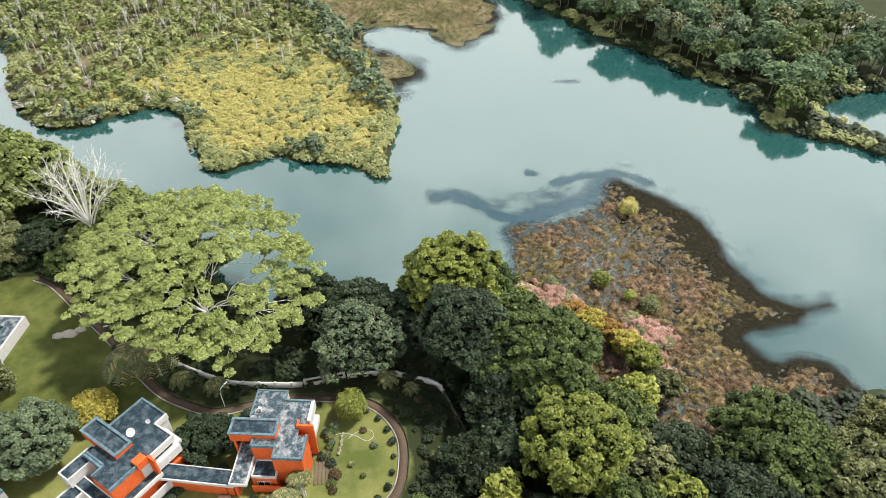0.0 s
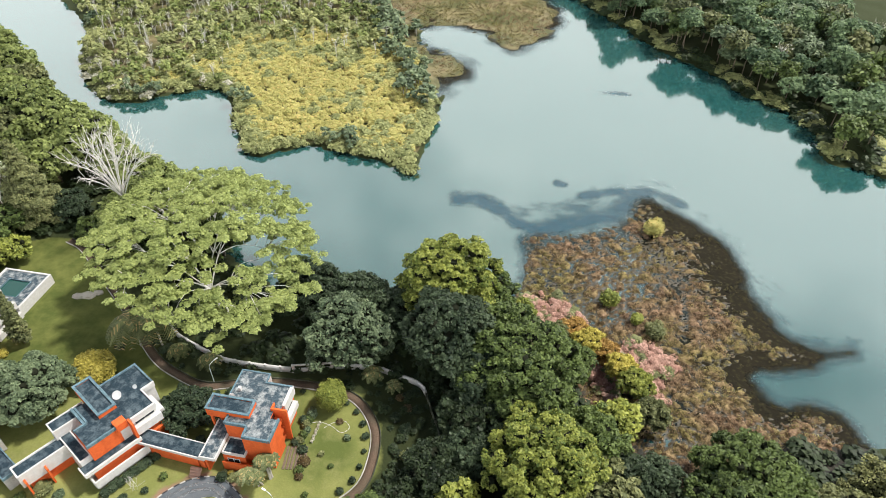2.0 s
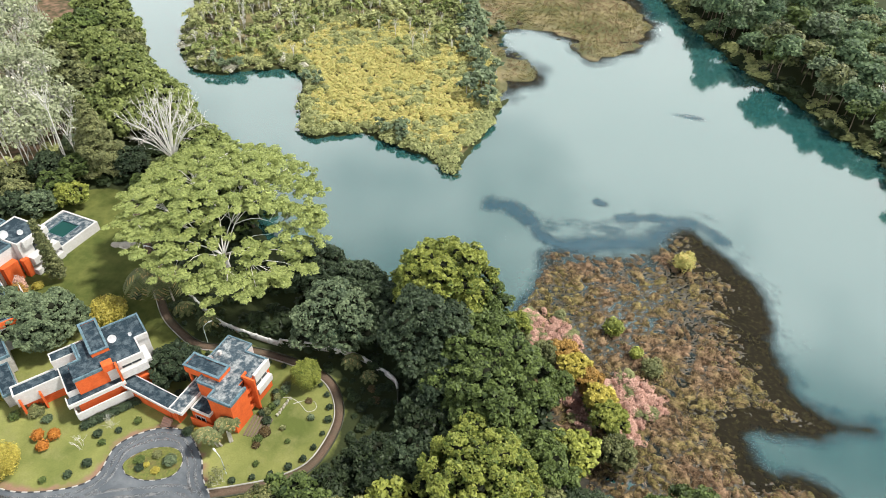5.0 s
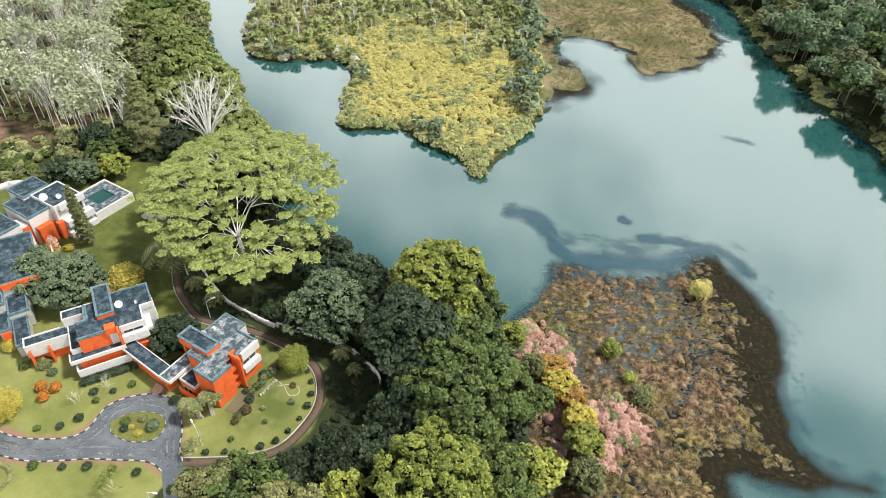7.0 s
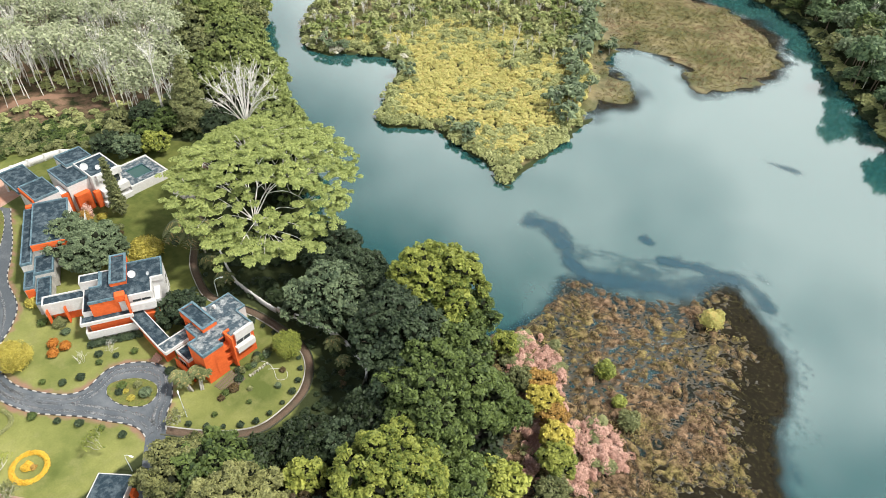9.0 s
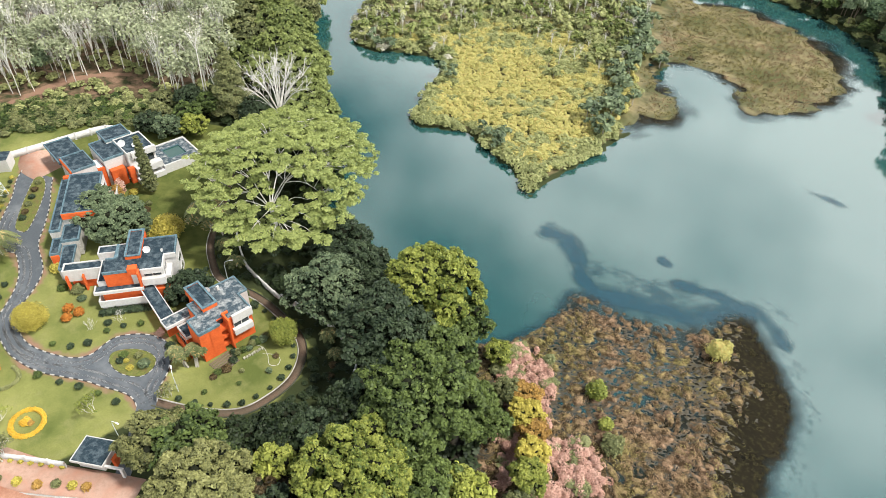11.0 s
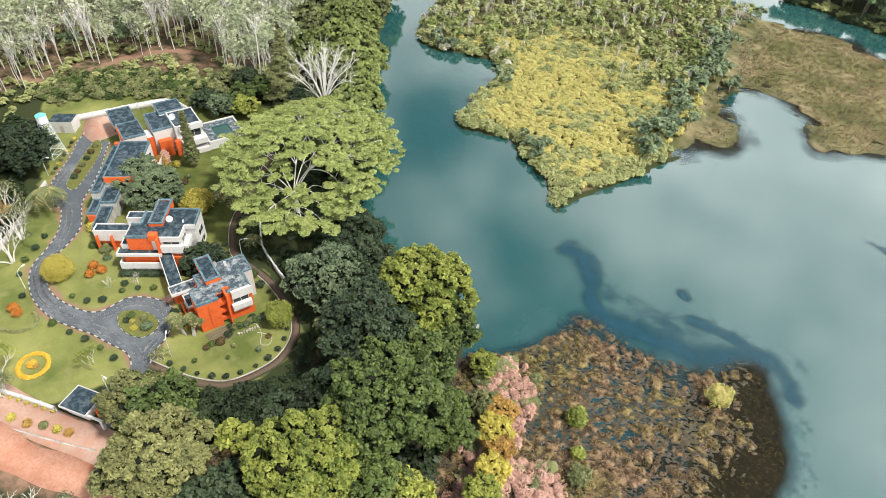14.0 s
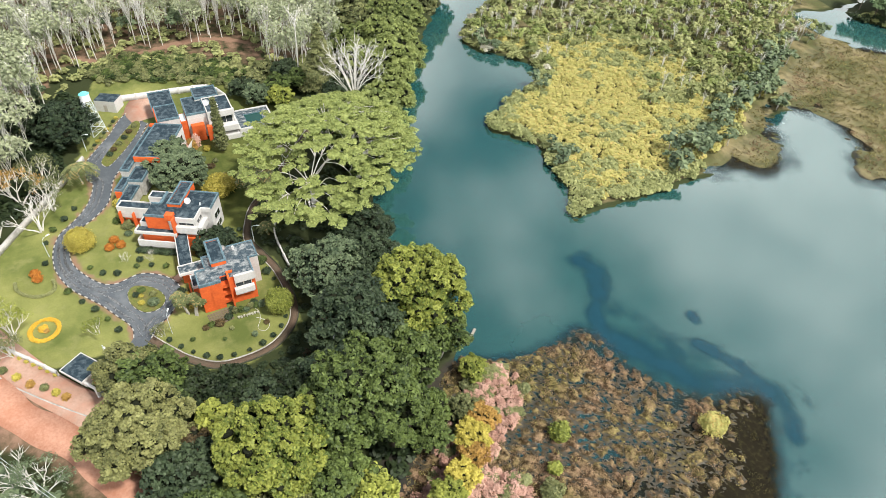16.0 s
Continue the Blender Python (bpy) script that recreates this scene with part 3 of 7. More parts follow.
def waves(X, Y, s):
    return np.sin(X / s + 1.3 * np.sin(Y / s * 0.7)) * np.cos(Y / s * 1.1 + 0.8 * np.sin(X / s * 0.6))


def mat_field(X, Y):
    """Positive on the reed mats, negative in the muddy channels between them."""
    u, v = X + 0.8 * waves(Y, X, 3.7), Y + 0.8 * waves(X, Y, 4.3)
    a = np.abs(waves(u + 0.4 * v, v - 0.2 * u, 2.0) + 0.6 * waves(v, u, 1.0))
    b = np.abs(waves(u - 0.3 * v, 1.5 * v, 2.1) + 0.4 * waves(v, u, 0.9))
    wet = 0.25 * waves(X + 20, Y - 0.6 * X, 11.0)
    return np.minimum(a - 0.10, b - 0.06) - np.clip(wet, -0.07, 0.07)


def shape_land(X, Y):
    X, Y = np.asarray(X, float), np.asarray(Y, float)
    wob = 0.9 * waves(X, Y, 1.9) + 0.5 * waves(Y + 7, X, 0.8)
    main, north, east, bay = (signed(p, X, Y) for p in (P_MAIN, P_NORTH, P_EAST, P_BAY))
    est = signed(P_ESTATE, X, Y)
    wob = np.where(est > -4, 0, wob)
    land = np.maximum(np.maximum(main, north), np.minimum(east, -bay)) + wob
    lift = np.where(main > 0, 1.15 + 0.018 * np.clip(-X - 55, 0, 120), 0.9)
    z = np.where(land > 0, lift * (1 - np.exp(-np.clip(land, 0, 90) / 3.0)) + 0.05, np.maximum(-1.5, 0.3 * land))
    z = z + np.where((land > 0) & (est < -3), 0.18 * waves(X, Y, 4.3), 0)
    far_marsh = low_shore(X, Y)
    z = np.where(far_marsh > 0, np.minimum(z, -0.14 + 0.55 * np.clip(land / 13, 0, 1) + 0.16 * waves(X, Y, 3.3) + 0.18 * waves(Y, X, 7.0)), z)
    return z


def axis_steps(a, b, step, far):
    mid = np.arange(a, b + step, step)
    out = []
    d, g = step, b
    while g < far:
        d *= 1.22
        g += d
        out.append(g)
    left, d, g = [], step, a
    while g > -far:
        d *= 1.22
        g -= d
        left.append(g)
    return np.concatenate([left[::-1], mid, out])


GX, GY = axis_steps(-230, 190, 1.7, 3000), axis_steps(5, 350, 1.7, 3000)
GZ = shape_land(*np.meshgrid(GX, GY, indexing="ij"))


def ground_np(X, Y):
    """Height of the ground sheet."""
    X, Y = np.asarray(X, float), np.asarray(Y, float)
    i = np.clip(np.searchsorted(GX, X) - 1, 0, len(GX) - 2)
    j = np.clip(np.searchsorted(GY, Y) - 1, 0, len(GY) - 2)
    u, v = (X - GX[i]) / (GX[i + 1] - GX[i]), (Y - GY[j]) / (GY[j + 1] - GY[j])
    return (GZ[i, j] * (1 - u) + GZ[i + 1, j] * u) * (1 - v) + (GZ[i, j + 1] * (1 - u) + GZ[i + 1, j + 1] * u) * v


def ground_z(x, y):
    return float(ground_np(np.array([x]), np.array([y]))[0])


def curve_pts(pts, step=1.0):
    """A smooth line through points, evenly stepped."""
    p = np.asarray(pts, float)
    ext = np.vstack([2 * p[0] - p[1], p, 2 * p[-1] - p[-2]])
    out = []
    for i in range(1, len(ext) - 2):
        a, b, c, d = ext[i - 1], ext[i], ext[i + 1], ext[i + 2]
        n = max(2, int(np.linalg.norm(c - b) / 0.4))
        t = np.linspace(0, 1, n, endpoint=False)[:, None]
        out.append(0.5 * (2 * b + (c - a) * t + (2 * a - 5 * b + 4 * c - d) * t * t + (3 * b - a - 3 * c + d) * t ** 3))
    out.append(p[-1:])
    line = np.concatenate(out)
    s = np.concatenate([[0], np.cumsum(np.linalg.norm(np.diff(line, axis=0), axis=1))])
    k = np.linspace(0, s[-1], max(2, int(round(s[-1] / step)) + 1))
    return np.stack([np.interp(k, s, line[:, 0]), np.interp(k, s, line[:, 1])], 1)


OUTER = [(-106.5, 49.8), (-102.5, 47.1), (-96.7, 44.4), (-91.2, 41.0), (-85.7, 37.8), (-81, 37.0), (-76.6, 37.1), (-74.5, 38.2), (-68, 36.8), (-63.4, 34.5), (-59.9, 31.8), (-57.3, 29.6), (-52.9, 28.2), (-48.1, 27.9), (-43.9, 28.5), (-38.2, 30.6), (-34.1, 33.4), (-30.3, 36.2), (-26.4, 38.4), (-23.2, 40.3), (-20.8, 41.1), (-18.6, 40.9)]
INNER = [(-98.5, 54.5), (-94.3, 52.6), (-87.5, 49.9), (-80.9, 46.5), (-74.7, 43.0), (-66, 41.0), (-61.1, 37.6), (-57.7, 33.8), (-55.3, 32.0), (-50.7, 31.3), (-46.5, 31.5), (-42.3, 33.1), (-38.3, 35.6), (-36.3, 37.6), (-35.7, 39.8), (-36.5, 42.3), (-36.9, 44.6), (-35.7, 47.2), (-33.8, 49.4), (-31.6, 50.9), (-29.0, 51.6), (-26.8, 51.3), (-22.3, 48.5), (-20.0, 45.9), (-17.2, 44.0)]
ISLAND = [(-31.7, 41.3), (-33.3, 42.4), (-32.9, 44.3), (-31.3, 46.4), (-28.8, 47.9), (-26.5, 48.1), (-24.7, 46.6), (-24.5, 44.3), (-26.5, 42.4), (-29.1, 41.4)]
MEDIAN = [(-81.9, 41.3), (-81.2, 42.8), (-87.5, 47.3), (-94.5, 51.2), (-99.5, 52.6), (-100.6, 50.9), (-92.5, 45.6), (-84.5, 41.3)]
DIRT = curve_pts([(-60, -6), (-36, 8), (-20, 14.5), (-9, 20), (1, 28.5), (8, 33), (16, 36.5), (30, 40), (60, 44)], 1.0)
RING = curve_pts([(-88, 100.5), (-83, 98.5), (-74, 91.5), (-65, 84.5), (-57, 77.5), (-50.5, 72.3), (-45, 69.8), (-39, 68.3), (-33, 70.0), (-27, 71.6), (-20, 72.2), (-13.5, 71.8), (-9, 69.5), (-5.6, 65), (-4.6, 59.5), (-5.3, 54.2), (-9, 49.6), (-13.5, 46.2), (-17.5, 43.6)], 0.8)


def build_ground():
    X, Y = np.meshgrid(GX, GY, indexing="ij")
    Z = GZ
    nx, ny = X.shape
    i, j = np.meshgrid(np.arange(nx - 1), np.arange(ny - 1), indexing="ij")
    q = np.stack([i * ny + j, (i + 1) * ny + j, (i + 1) * ny + j + 1, i * ny + j + 1], -1).reshape(-1, 4)
    me = fast_mesh("ground", np.stack([X, Y, Z], -1).reshape(-1, 3), q, [M_GROUND], smooth=True)
    est = signed(P_ESTATE, X, Y)
    lawn = np.clip(0.5 + est / 3, 0, 1)
    far = low_shore(X, Y)
    marsh = np.clip(0.5 + np.maximum(signed(P_MARSH, X, Y), far) / 3, 0, 1) * (far < 8)
    sedge = np.clip((far - 1.5 + 2.5 * waves(X, Y, 5.0)) / 3, 0, 1)
    walk_side = signed(np.vstack([RING, [(-17.5, 0), (-150, 0), (-150, 100)]]), X, Y)
    # Beyond the path grass gives way to dark soil, painting in the trees' shade.
    lawn = lawn * np.clip(1.0 + (walk_side + 0.3) / 1.2, 0.15, 1)
    trail = np.abs((X + 143) * 0.94 - 0.34 * (Y - 60) * np.sin(Y / 14))
    earth = np.where((Y > 20) & (Y < 92) & (X < -100), np.clip(1.1 - trail / 2.3, 0, 1), 0)
    earth = np.maximum(earth, np.clip(1.2 - np.hypot((X + 110) / 12, (Y - 25) / 4), 0, 1))
    # Grass colour is darker past Y 60 on the western lawn.
    back_lawn = np.clip((Y - 60 - 3 * waves(X, Y, 5.0)) / 6, 0, 1) * np.clip((-30 - X) / 5, 0, 1)
    grove = (X < -118) & (est < -12) & (signed(P_MAIN, X, Y) > 10)
    earth = np.maximum(earth, 0.48 * grove)
    sedge = np.maximum(sedge, 0.75 * np.clip(signed(P_NORTH, X, Y) / 2, 0, 1) * (X > -160) * (Y < 330))
    for line, wide in ((curve_pts(OUTER, 1.2), 2.4), (curve_pts(INNER, 1.2), 2.4), (curve_pts(ISLAND + ISLAND[:1], 1.2), 2.4), (DIRT, 11.0)):
        box = (X > line[:, 0].min() - wide) & (X < line[:, 0].max() + wide) & (Y > line[:, 1].min() - wide) & (Y < line[:, 1].max() + wide)
        gap = np.min(np.hypot(X[box][:, None] - line[:, 0], Y[box][:, None] - line[:, 1]), 1)
        earth[box] = np.maximum(earth[box], np.clip(0.85 - gap / wide, 0, 1))
    for key, val in (("lawn", lawn), ("marsh", marsh), ("earth", earth), ("sedge", sedge), ("back_lawn", back_lawn)):
        at = me.attributes.new(key, "FLOAT", "POINT")
        at.data.foreach_set("value", val.astype(np.float32).ravel())
    tagged(new("ground", me), "grassy estate lawn and dark wooded lake shore", "ground", kind="structure")


build_ground()


def build_water():
    g = axis_steps(-230, 350, 12, 3000)
    X, Y = np.meshgrid(g, g, indexing="ij")
    n = len(g)
    i, j = np.meshgrid(np.arange(n - 1), np.arange(n - 1), indexing="ij")
    q = np.stack([i * n + j, (i + 1) * n + j, (i + 1) * n + j + 1, i * n + j + 1], -1).reshape(-1, 4)
    me = fast_mesh("water", np.stack([X, Y, 0 * X], -1).reshape(-1, 3), q, [M_WATER])
    tagged(new("water", me), "calm grey-green lake reflecting pale clouds", "lake", kind="structure")
    # weed below the surface round the marsh
    X, Y = np.meshgrid(np.arange(-12, 100, 0.8), np.arange(74, 160, 0.8), indexing="ij")
    d = signed(P_MARSH, X, Y)

    def streak(pts, w, k=1.0):
        p = curve_pts(pts, 0.8)
        near = np.min(np.hypot(X[..., None] - p[:, 0], Y[..., None] - p[:, 1]), -1)
        return k * np.clip(1.15 - near / w, 0, 1)

    t = np.maximum.reduce([
        streak([(-3, 137), (2, 138), (7.5, 135), (13, 130), (18, 127.5)], 4.0),
        streak([(18, 127.5), (25, 132), (32, 136), (38, 141), (43, 149)], 6.5),
        streak([(12, 133), (20, 134), (28, 138), (36, 144), (44, 150)], 10.0, 0.52),
        streak([(28.4, 144.5), (33, 147), (39, 149), (45, 150.5), (53, 146)], 3.0, 0.95),
        streak([(53, 145), (61, 136), (66, 123), (69, 110), (74, 102.5), (84, 103.5)], 4.5, 0.36),
        streak([(13.5, 126), (15.6, 118), (16.2, 112), (14, 104)], 1.6, 0.8),
        streak([(21.4, 149.2), (22.8, 149)], 1.9, 1.3)])
    east = np.clip((X - 40) / 6, 0, 1)
    silt = np.clip(0.62 + d / 6.0, 0, 1) * (0.60 + 0.40 * east) * np.clip(1.6 - np.maximum(d - 7, 0) / 6, 0.7, 1)
    t = np.maximum(t, 0.03 * (silt > 0))
    weed_sheet(X, Y, t, silt, "dark blue-green weed drifting below the lake surface")
    # drowned fringe of the far flats, and a drifting patch
    X, Y = np.meshgrid(np.arange(-60, 60, 1.2), np.arange(182, 322, 1.2), indexing="ij")
    d = low_shore(X, Y)
    silt = np.clip(0.62 + d / 10.0 + 0.25 * waves(X, Y, 4.0), 0, 1) * 0.8
    t = 0.03 * (silt > 0) + 0.9 * np.clip(1.2 - np.hypot((X - 37) / 7, (Y - 205) / 2.2), 0, 1)
    weed_sheet(X, Y, t, silt, "dark sedge drowned along the far flats")


def weed_sheet(X, Y, t, silt, label):
    nx, ny = X.shape
    i, j = np.meshgrid(np.arange(nx - 1), np.arange(ny - 1), indexing="ij")
    q = np.stack([i * ny + j, (i + 1) * ny + j, (i + 1) * ny + j + 1, i * ny + j + 1], -1).reshape(-1, 4)
    keep = t.ravel()[q].max(1) > 0.02
    me = fast_mesh("submerged_weed", np.stack([X, Y, 0 * X + 0.012], -1).reshape(-1, 3), q[keep], [M_WEED], tint=t.ravel())
    at = me.attributes.new("silt", "FLOAT", "POINT")
    at.data.foreach_set("value", silt.astype(np.float32).ravel())
    tagged(new("submerged_weed", me), label, "water weed", kind="stuff")


CREEKS = [curve_pts(c, 0.6) for c in (
    [(19.7, 112.4), (24.3, 108), (28.1, 103.6), (32.6, 96.7)], [(36.6, 108.7), (39.8, 114.9), (43.1, 121.1), (46.4, 126.5)],
    [(40.5, 130.5), (44.4, 124.5), (48.6, 119.3), (54.5, 118.7), (58.6, 119.4)], [(47.3, 117.3), (50.3, 110.2), (50.2, 101.4)],
    [(31.2, 111.3), (36.8, 117.1), (41.4, 124)], [(46.1, 129.2), (48.1, 119.4), (49.4, 113.1), (55.4, 113.4)])]


def creek_gap(X, Y):
    """Distance to the nearest of the longer creeks through the marsh."""
    best = np.full(np.shape(X), 9.0)
    for line in CREEKS:
        near = (X > line[:, 0].min() - 3) & (X < line[:, 0].max() + 3) & (Y > line[:, 1].min() - 3) & (Y < line[:, 1].max() + 3)
        d = np.min(np.hypot(X[near][:, None] - line[:, 0], Y[near][:, None] - line[:, 1]), 1)
        best[near] = np.minimum(best[near], d)
    return best


def bed_z(X, Y):
    """Height of the marsh bed: mats of reed with wet channels between, drowned along the lake side."""
    d = signed(P_MARSH, X, Y) + 0.5 * waves(X, Y, 1.3)
    m = mat_field(X, Y)
    k = np.clip(m / 0.30, 0, 1) * np.clip(creek_gap(X, Y) / 0.5 - 1.0, 0, 1)
    z = 0.05 + (0.42 + 0.13 * waves(Y, X, 0.55) + 0.2 * waves(X + 0.5 * Y, Y, 0.95)) * k
    pool = waves(X - 3, Y + 5, 5.0) + 0.5 * waves(Y, X, 2.1)
    z = z - 0.3 * np.clip((pool - 0.75) * 3, 0, 1) * (1 - k)
    lake = np.clip((X - 42) / 6, 0, 1)
    wide = 4.6 + 5.2 * np.clip((Y - 98) / 14, 0, 1) + 1.8 * waves(X, Y, 2.7)
    z = z - 0.85 * lake * np.clip(1.2 - d / wide, 0, 1)
    z = z - 0.35 * np.clip(1.25 - d / (5.0 + 2.2 * waves(Y, X, 2.2)), 0, 1) * (Y > 115) * np.where((X > 18) & (X < 42), 1.1, 0.8)
    return np.where(d < 0.5, -0.4, np.minimum(z, 0.1 * d))


def build_marsh():
    rng = np.random.default_rng(8)
    X, Y = np.meshgrid(np.arange(6, 86, 0.4), np.arange(55, 150, 0.4), indexing="ij")
    d = signed(P_MARSH, X, Y)
    Z = bed_z(X, Y) + rng.normal(0, 0.11, X.shape) * (d > 0.5)
    nx, ny = X.shape
    i, j = np.meshgrid(np.arange(nx - 1), np.arange(ny - 1), indexing="ij")
    q = np.stack([i * ny + j, (i + 1) * ny + j, (i + 1) * ny + j + 1, i * ny + j + 1], -1).reshape(-1, 4)
    keep = (Z.ravel()[q].max(1) > -0.12) & (GZ.max() > 0)
    jx, jy = rng.uniform(-0.13, 0.13, (2,) + X.shape)
    me = fast_mesh("marsh_bed", np.stack([X + jx, Y + jy, Z], -1).reshape(-1, 3), q[keep], [M_MARSH], tint=np.clip(Z.ravel() / 0.6, 0, 1))
    tagged(new("marsh_bed", me), "brown and olive reed mats cut by wet channels", "marsh", kind="structure")


build_water()
build_marsh()

# ---- ribbons: drives, paths, kerbs, walls ----


def side(line, off):
    d = np.gradient(line, axis=0)
    d /= np.linalg.norm(d, axis=1)[:, None] + 1e-9
    return line + np.stack([-d[:, 1], d[:, 0]], 1) * np.asarray(off).reshape(-1, 1)


def ribbon(name, line, half, lift, material, label, category="", parent=None, thick=0.12, kind="structure"):
    """A paved strip with real thickness, lying on the ground."""
    a, b = side(line, half), side(line, -np.asarray(half))
    n = len(line)
    rows = []
    za, zb = ground_np(a[:, 0], a[:, 1]), ground_np(b[:, 0], b[:, 1])
    z = np.maximum(za, zb) + lift
    rows = [np.column_stack([a, z - thick]), np.column_stack([a, z]), np.column_stack([b, z]), np.column_stack([b, z - thick])]
    v = np.stack(rows, 1).reshape(-1, 3)
    i, j = np.meshgrid(np.arange(n - 1), np.arange(3), indexing="ij")
    q = np.stack([i * 4 + j, (i + 1) * 4 + j, (i + 1) * 4 + j + 1, i * 4 + j + 1], -1).reshape(-1, 4)[:, ::-1]
    ob = new(name, fast_mesh(name, v, q, [material]))
    if parent:
        ob.parent = parent
    else:
        tagged(ob, label, category, kind=kind)
    return ob



def paved_area(name, outline, lift, material, label, thick=0.12, category="road", kind="structure"):
    """A paved or planted area inside an outline, with real thickness."""
    bm = bmesh.new()
    top = [bm.verts.new((x, y, ground_z(x, y) + lift)) for x, y in outline]
    f = bm.faces.new(top)
    if f.normal.z < 0:
        f.normal_flip()
    r = bmesh.ops.extrude_face_region(bm, geom=[f])
    bmesh.ops.translate(bm, verts=[g for g in r["geom"] if isinstance(g, bmesh.types.BMVert)], vec=(0, 0, -thick))
    bmesh.ops.triangulate(bm, faces=bm.faces[:])
    bmesh.ops.recalc_face_normals(bm, faces=bm.faces[:])
    me = bpy.data.meshes.new(name)
    bm.to_mesh(me)
    bm.free()
    me.materials.append(material)
    return tagged(new(name, me), label, category, kind=kind)


paved_area("road", np.vstack([curve_pts(OUTER, 0.8), [(-15, 38.2), (-9.3, 33.6), (-5, 30), (-3, 31.5), (-7.6, 35.6), (-12.4, 39.4), (-15, 42.3)], curve_pts(INNER, 0.8)[::-1]]), 0.07, M_ASPHALT, "worn grey asphalt drive with a turning loop")
for line, off in ((curve_pts(OUTER, 0.8)[22:], 1.0), (curve_pts(OUTER, 0.8)[22:], 2.3), (curve_pts(INNER, 0.8)[58:], -1.1), (curve_pts(INNER, 0.8)[58:], -2.2)):
    ribbon("wheel_track", side(line, off), 0.28, 0.078, M_WORN, "pale worn wheel track on the asphalt", "road", thick=0.006)
paved_area("planted_island", curve_pts(ISLAND + ISLAND[:1], 0.6)[:-1], 0.22, M_LAWN, "planted island inside the turning loop", 0.3, "flower bed")
paved_area("median_strip", curve_pts(MEDIAN + MEDIAN[:1], 0.6)[:-1], 0.2, M_LAWN, "planted median strip beside the lane", 0.3, "flower bed")
tagged(ribbon("pavement", curve_pts([(-101, 54.8), (-107, 53.5), (-113, 56)], 0.9), 4.2, 0.085, M_DIRTP, "", "pavement"), "dusty paved forecourt by the carport", "pavement")
ribbon("path", RING, 0.72, 0.05, M_BRICKP, "mossy brick garden path curving along the wall", "path")
ribbon("dirt_road", DIRT, 3.0 + 0.25 * np.sin(np.arange(len(DIRT)) * 0.5), 0.06, M_DIRT, "red earth road with darker wheel tracks", "road")
ribbon("pavement", curve_pts([(-40, 9), (-24, 18.2), (-14, 24.3), (-6, 30.5), (-2, 33.5)], 1.0), 3.2, 0.10, M_DIRTP, "dusty reddish verge beside the gate", "pavement")


def kerb_run(line, label, name="kerb", stone=0.95):
    """Painted kerb stones, black and white by turns, each its own piece."""
    root = thing(name, pose(0, 0, 0), label, "kerb", "kerbs along the drive", "structure")
    bm = box_bm(-stone * 0.46, stone * 0.46, -0.11, 0.11, -0.15, 0.18, bevel=0.03)
    meshes = []
    for mt in (M_CONC, M_BLACK):
        me = bpy.data.meshes.new("kerb_stone")
        bm.to_mesh(me)
        me.materials.append(mt)
        meshes.append(me)
    bm.free()
    for i in range(len(line) - 1):
        a, b = line[i], line[i + 1]
        mid = (a + b) / 2
        o = new("kerb_stone", meshes[i % 2])
        o.parent = root
        o.matrix_basis = pose(mid[0], mid[1], ground_z(*mid), 0, 0, math.degrees(math.atan2(b[1] - a[1], b[0] - a[0])))


def low_wall(name, line, height, thick, material, label, pillars=0, cap=None, kind="structure"):
    root = thing(name, pose(0, 0, 0), label, "wall", "", kind)
    a, b = side(line, thick / 2), side(line, -thick / 2)
    z = ground_np(line[:, 0], line[:, 1])
    rows = [np.column_stack([a, z - 0.3]), np.column_stack([a, z + height]), np.column_stack([b, z + height]), np.column_stack([b, z - 0.3])]
    v = np.stack(rows, 1).reshape(-1, 3)
    n = len(line)
    i, j = np.meshgrid(np.arange(n - 1), np.arange(4), indexing="ij")
    q = np.stack([i * 4 + j, (i + 1) * 4 + j, (i + 1) * 4 + (j + 1) % 4, i * 4 + (j + 1) % 4], -1).reshape(-1, 4)[:, ::-1]
    q = np.vstack([q, [[0, 1, 2, 3], [4 * n - 1, 4 * n - 2, 4 * n - 3, 4 * n - 4]]])
    o = new("wall_run", fast_mesh("wall_run", v, q, [material]))
    o.parent = root
    if pillars:
        me = bpy.data.meshes.new("pillar")
        bm = box_bm(-0.2, 0.2, -0.2, 0.2, -0.2, height + 0.12, bevel=0.02)
        bm.to_mesh(me)
        bm.free()
        me.materials.append(material)
        for k in range(0, n, pillars):
            o = new("pillar", me)
            o.parent = root
            d = line[min(k + 1, n - 1)] - line[max(k - 1, 0)]
            o.matrix_basis = pose(line[k][0], line[k][1], z[k], 0, 0, math.degrees(math.atan2(d[1], d[0])))
    return root


low_wall("boundary_wall", curve_pts([(-52, 80.5), (-49, 78.3), (-42, 75.6), (-37, 74.3), (-28, 74.3), (-24.5, 74.6)], 1.0), 1.3, 0.3, M_WHITE, "white plastered boundary wall stained with mildew", 3)
low_wall("boundary_wall", curve_pts([(-16.5, 77), (-13, 77.6), (-9, 78), (-4, 77), (0, 75.8), (1.5, 74)], 1.0), 1.3, 0.3, M_WHITE, "white plastered boundary wall beside the trees", 3)
low_wall("boundary_wall", curve_pts([(1.7, 73.6), (4, 69), (6.3, 64), (8, 58), (8.5, 52), (7, 46)], 1.0), 1.2, 0.2, M_MOSS, "dark mossy boundary wall under the trees", 3)
low_wall("garden_kerb_wall", side(RING, -0.85), 0.22, 0.16, M_CONC, "low concrete edging beside the garden path")
low_wall("garden_kerb_wall", side(RING, 0.85), 0.3, 0.16, M_MOSS, "low mossy concrete edging of the path")
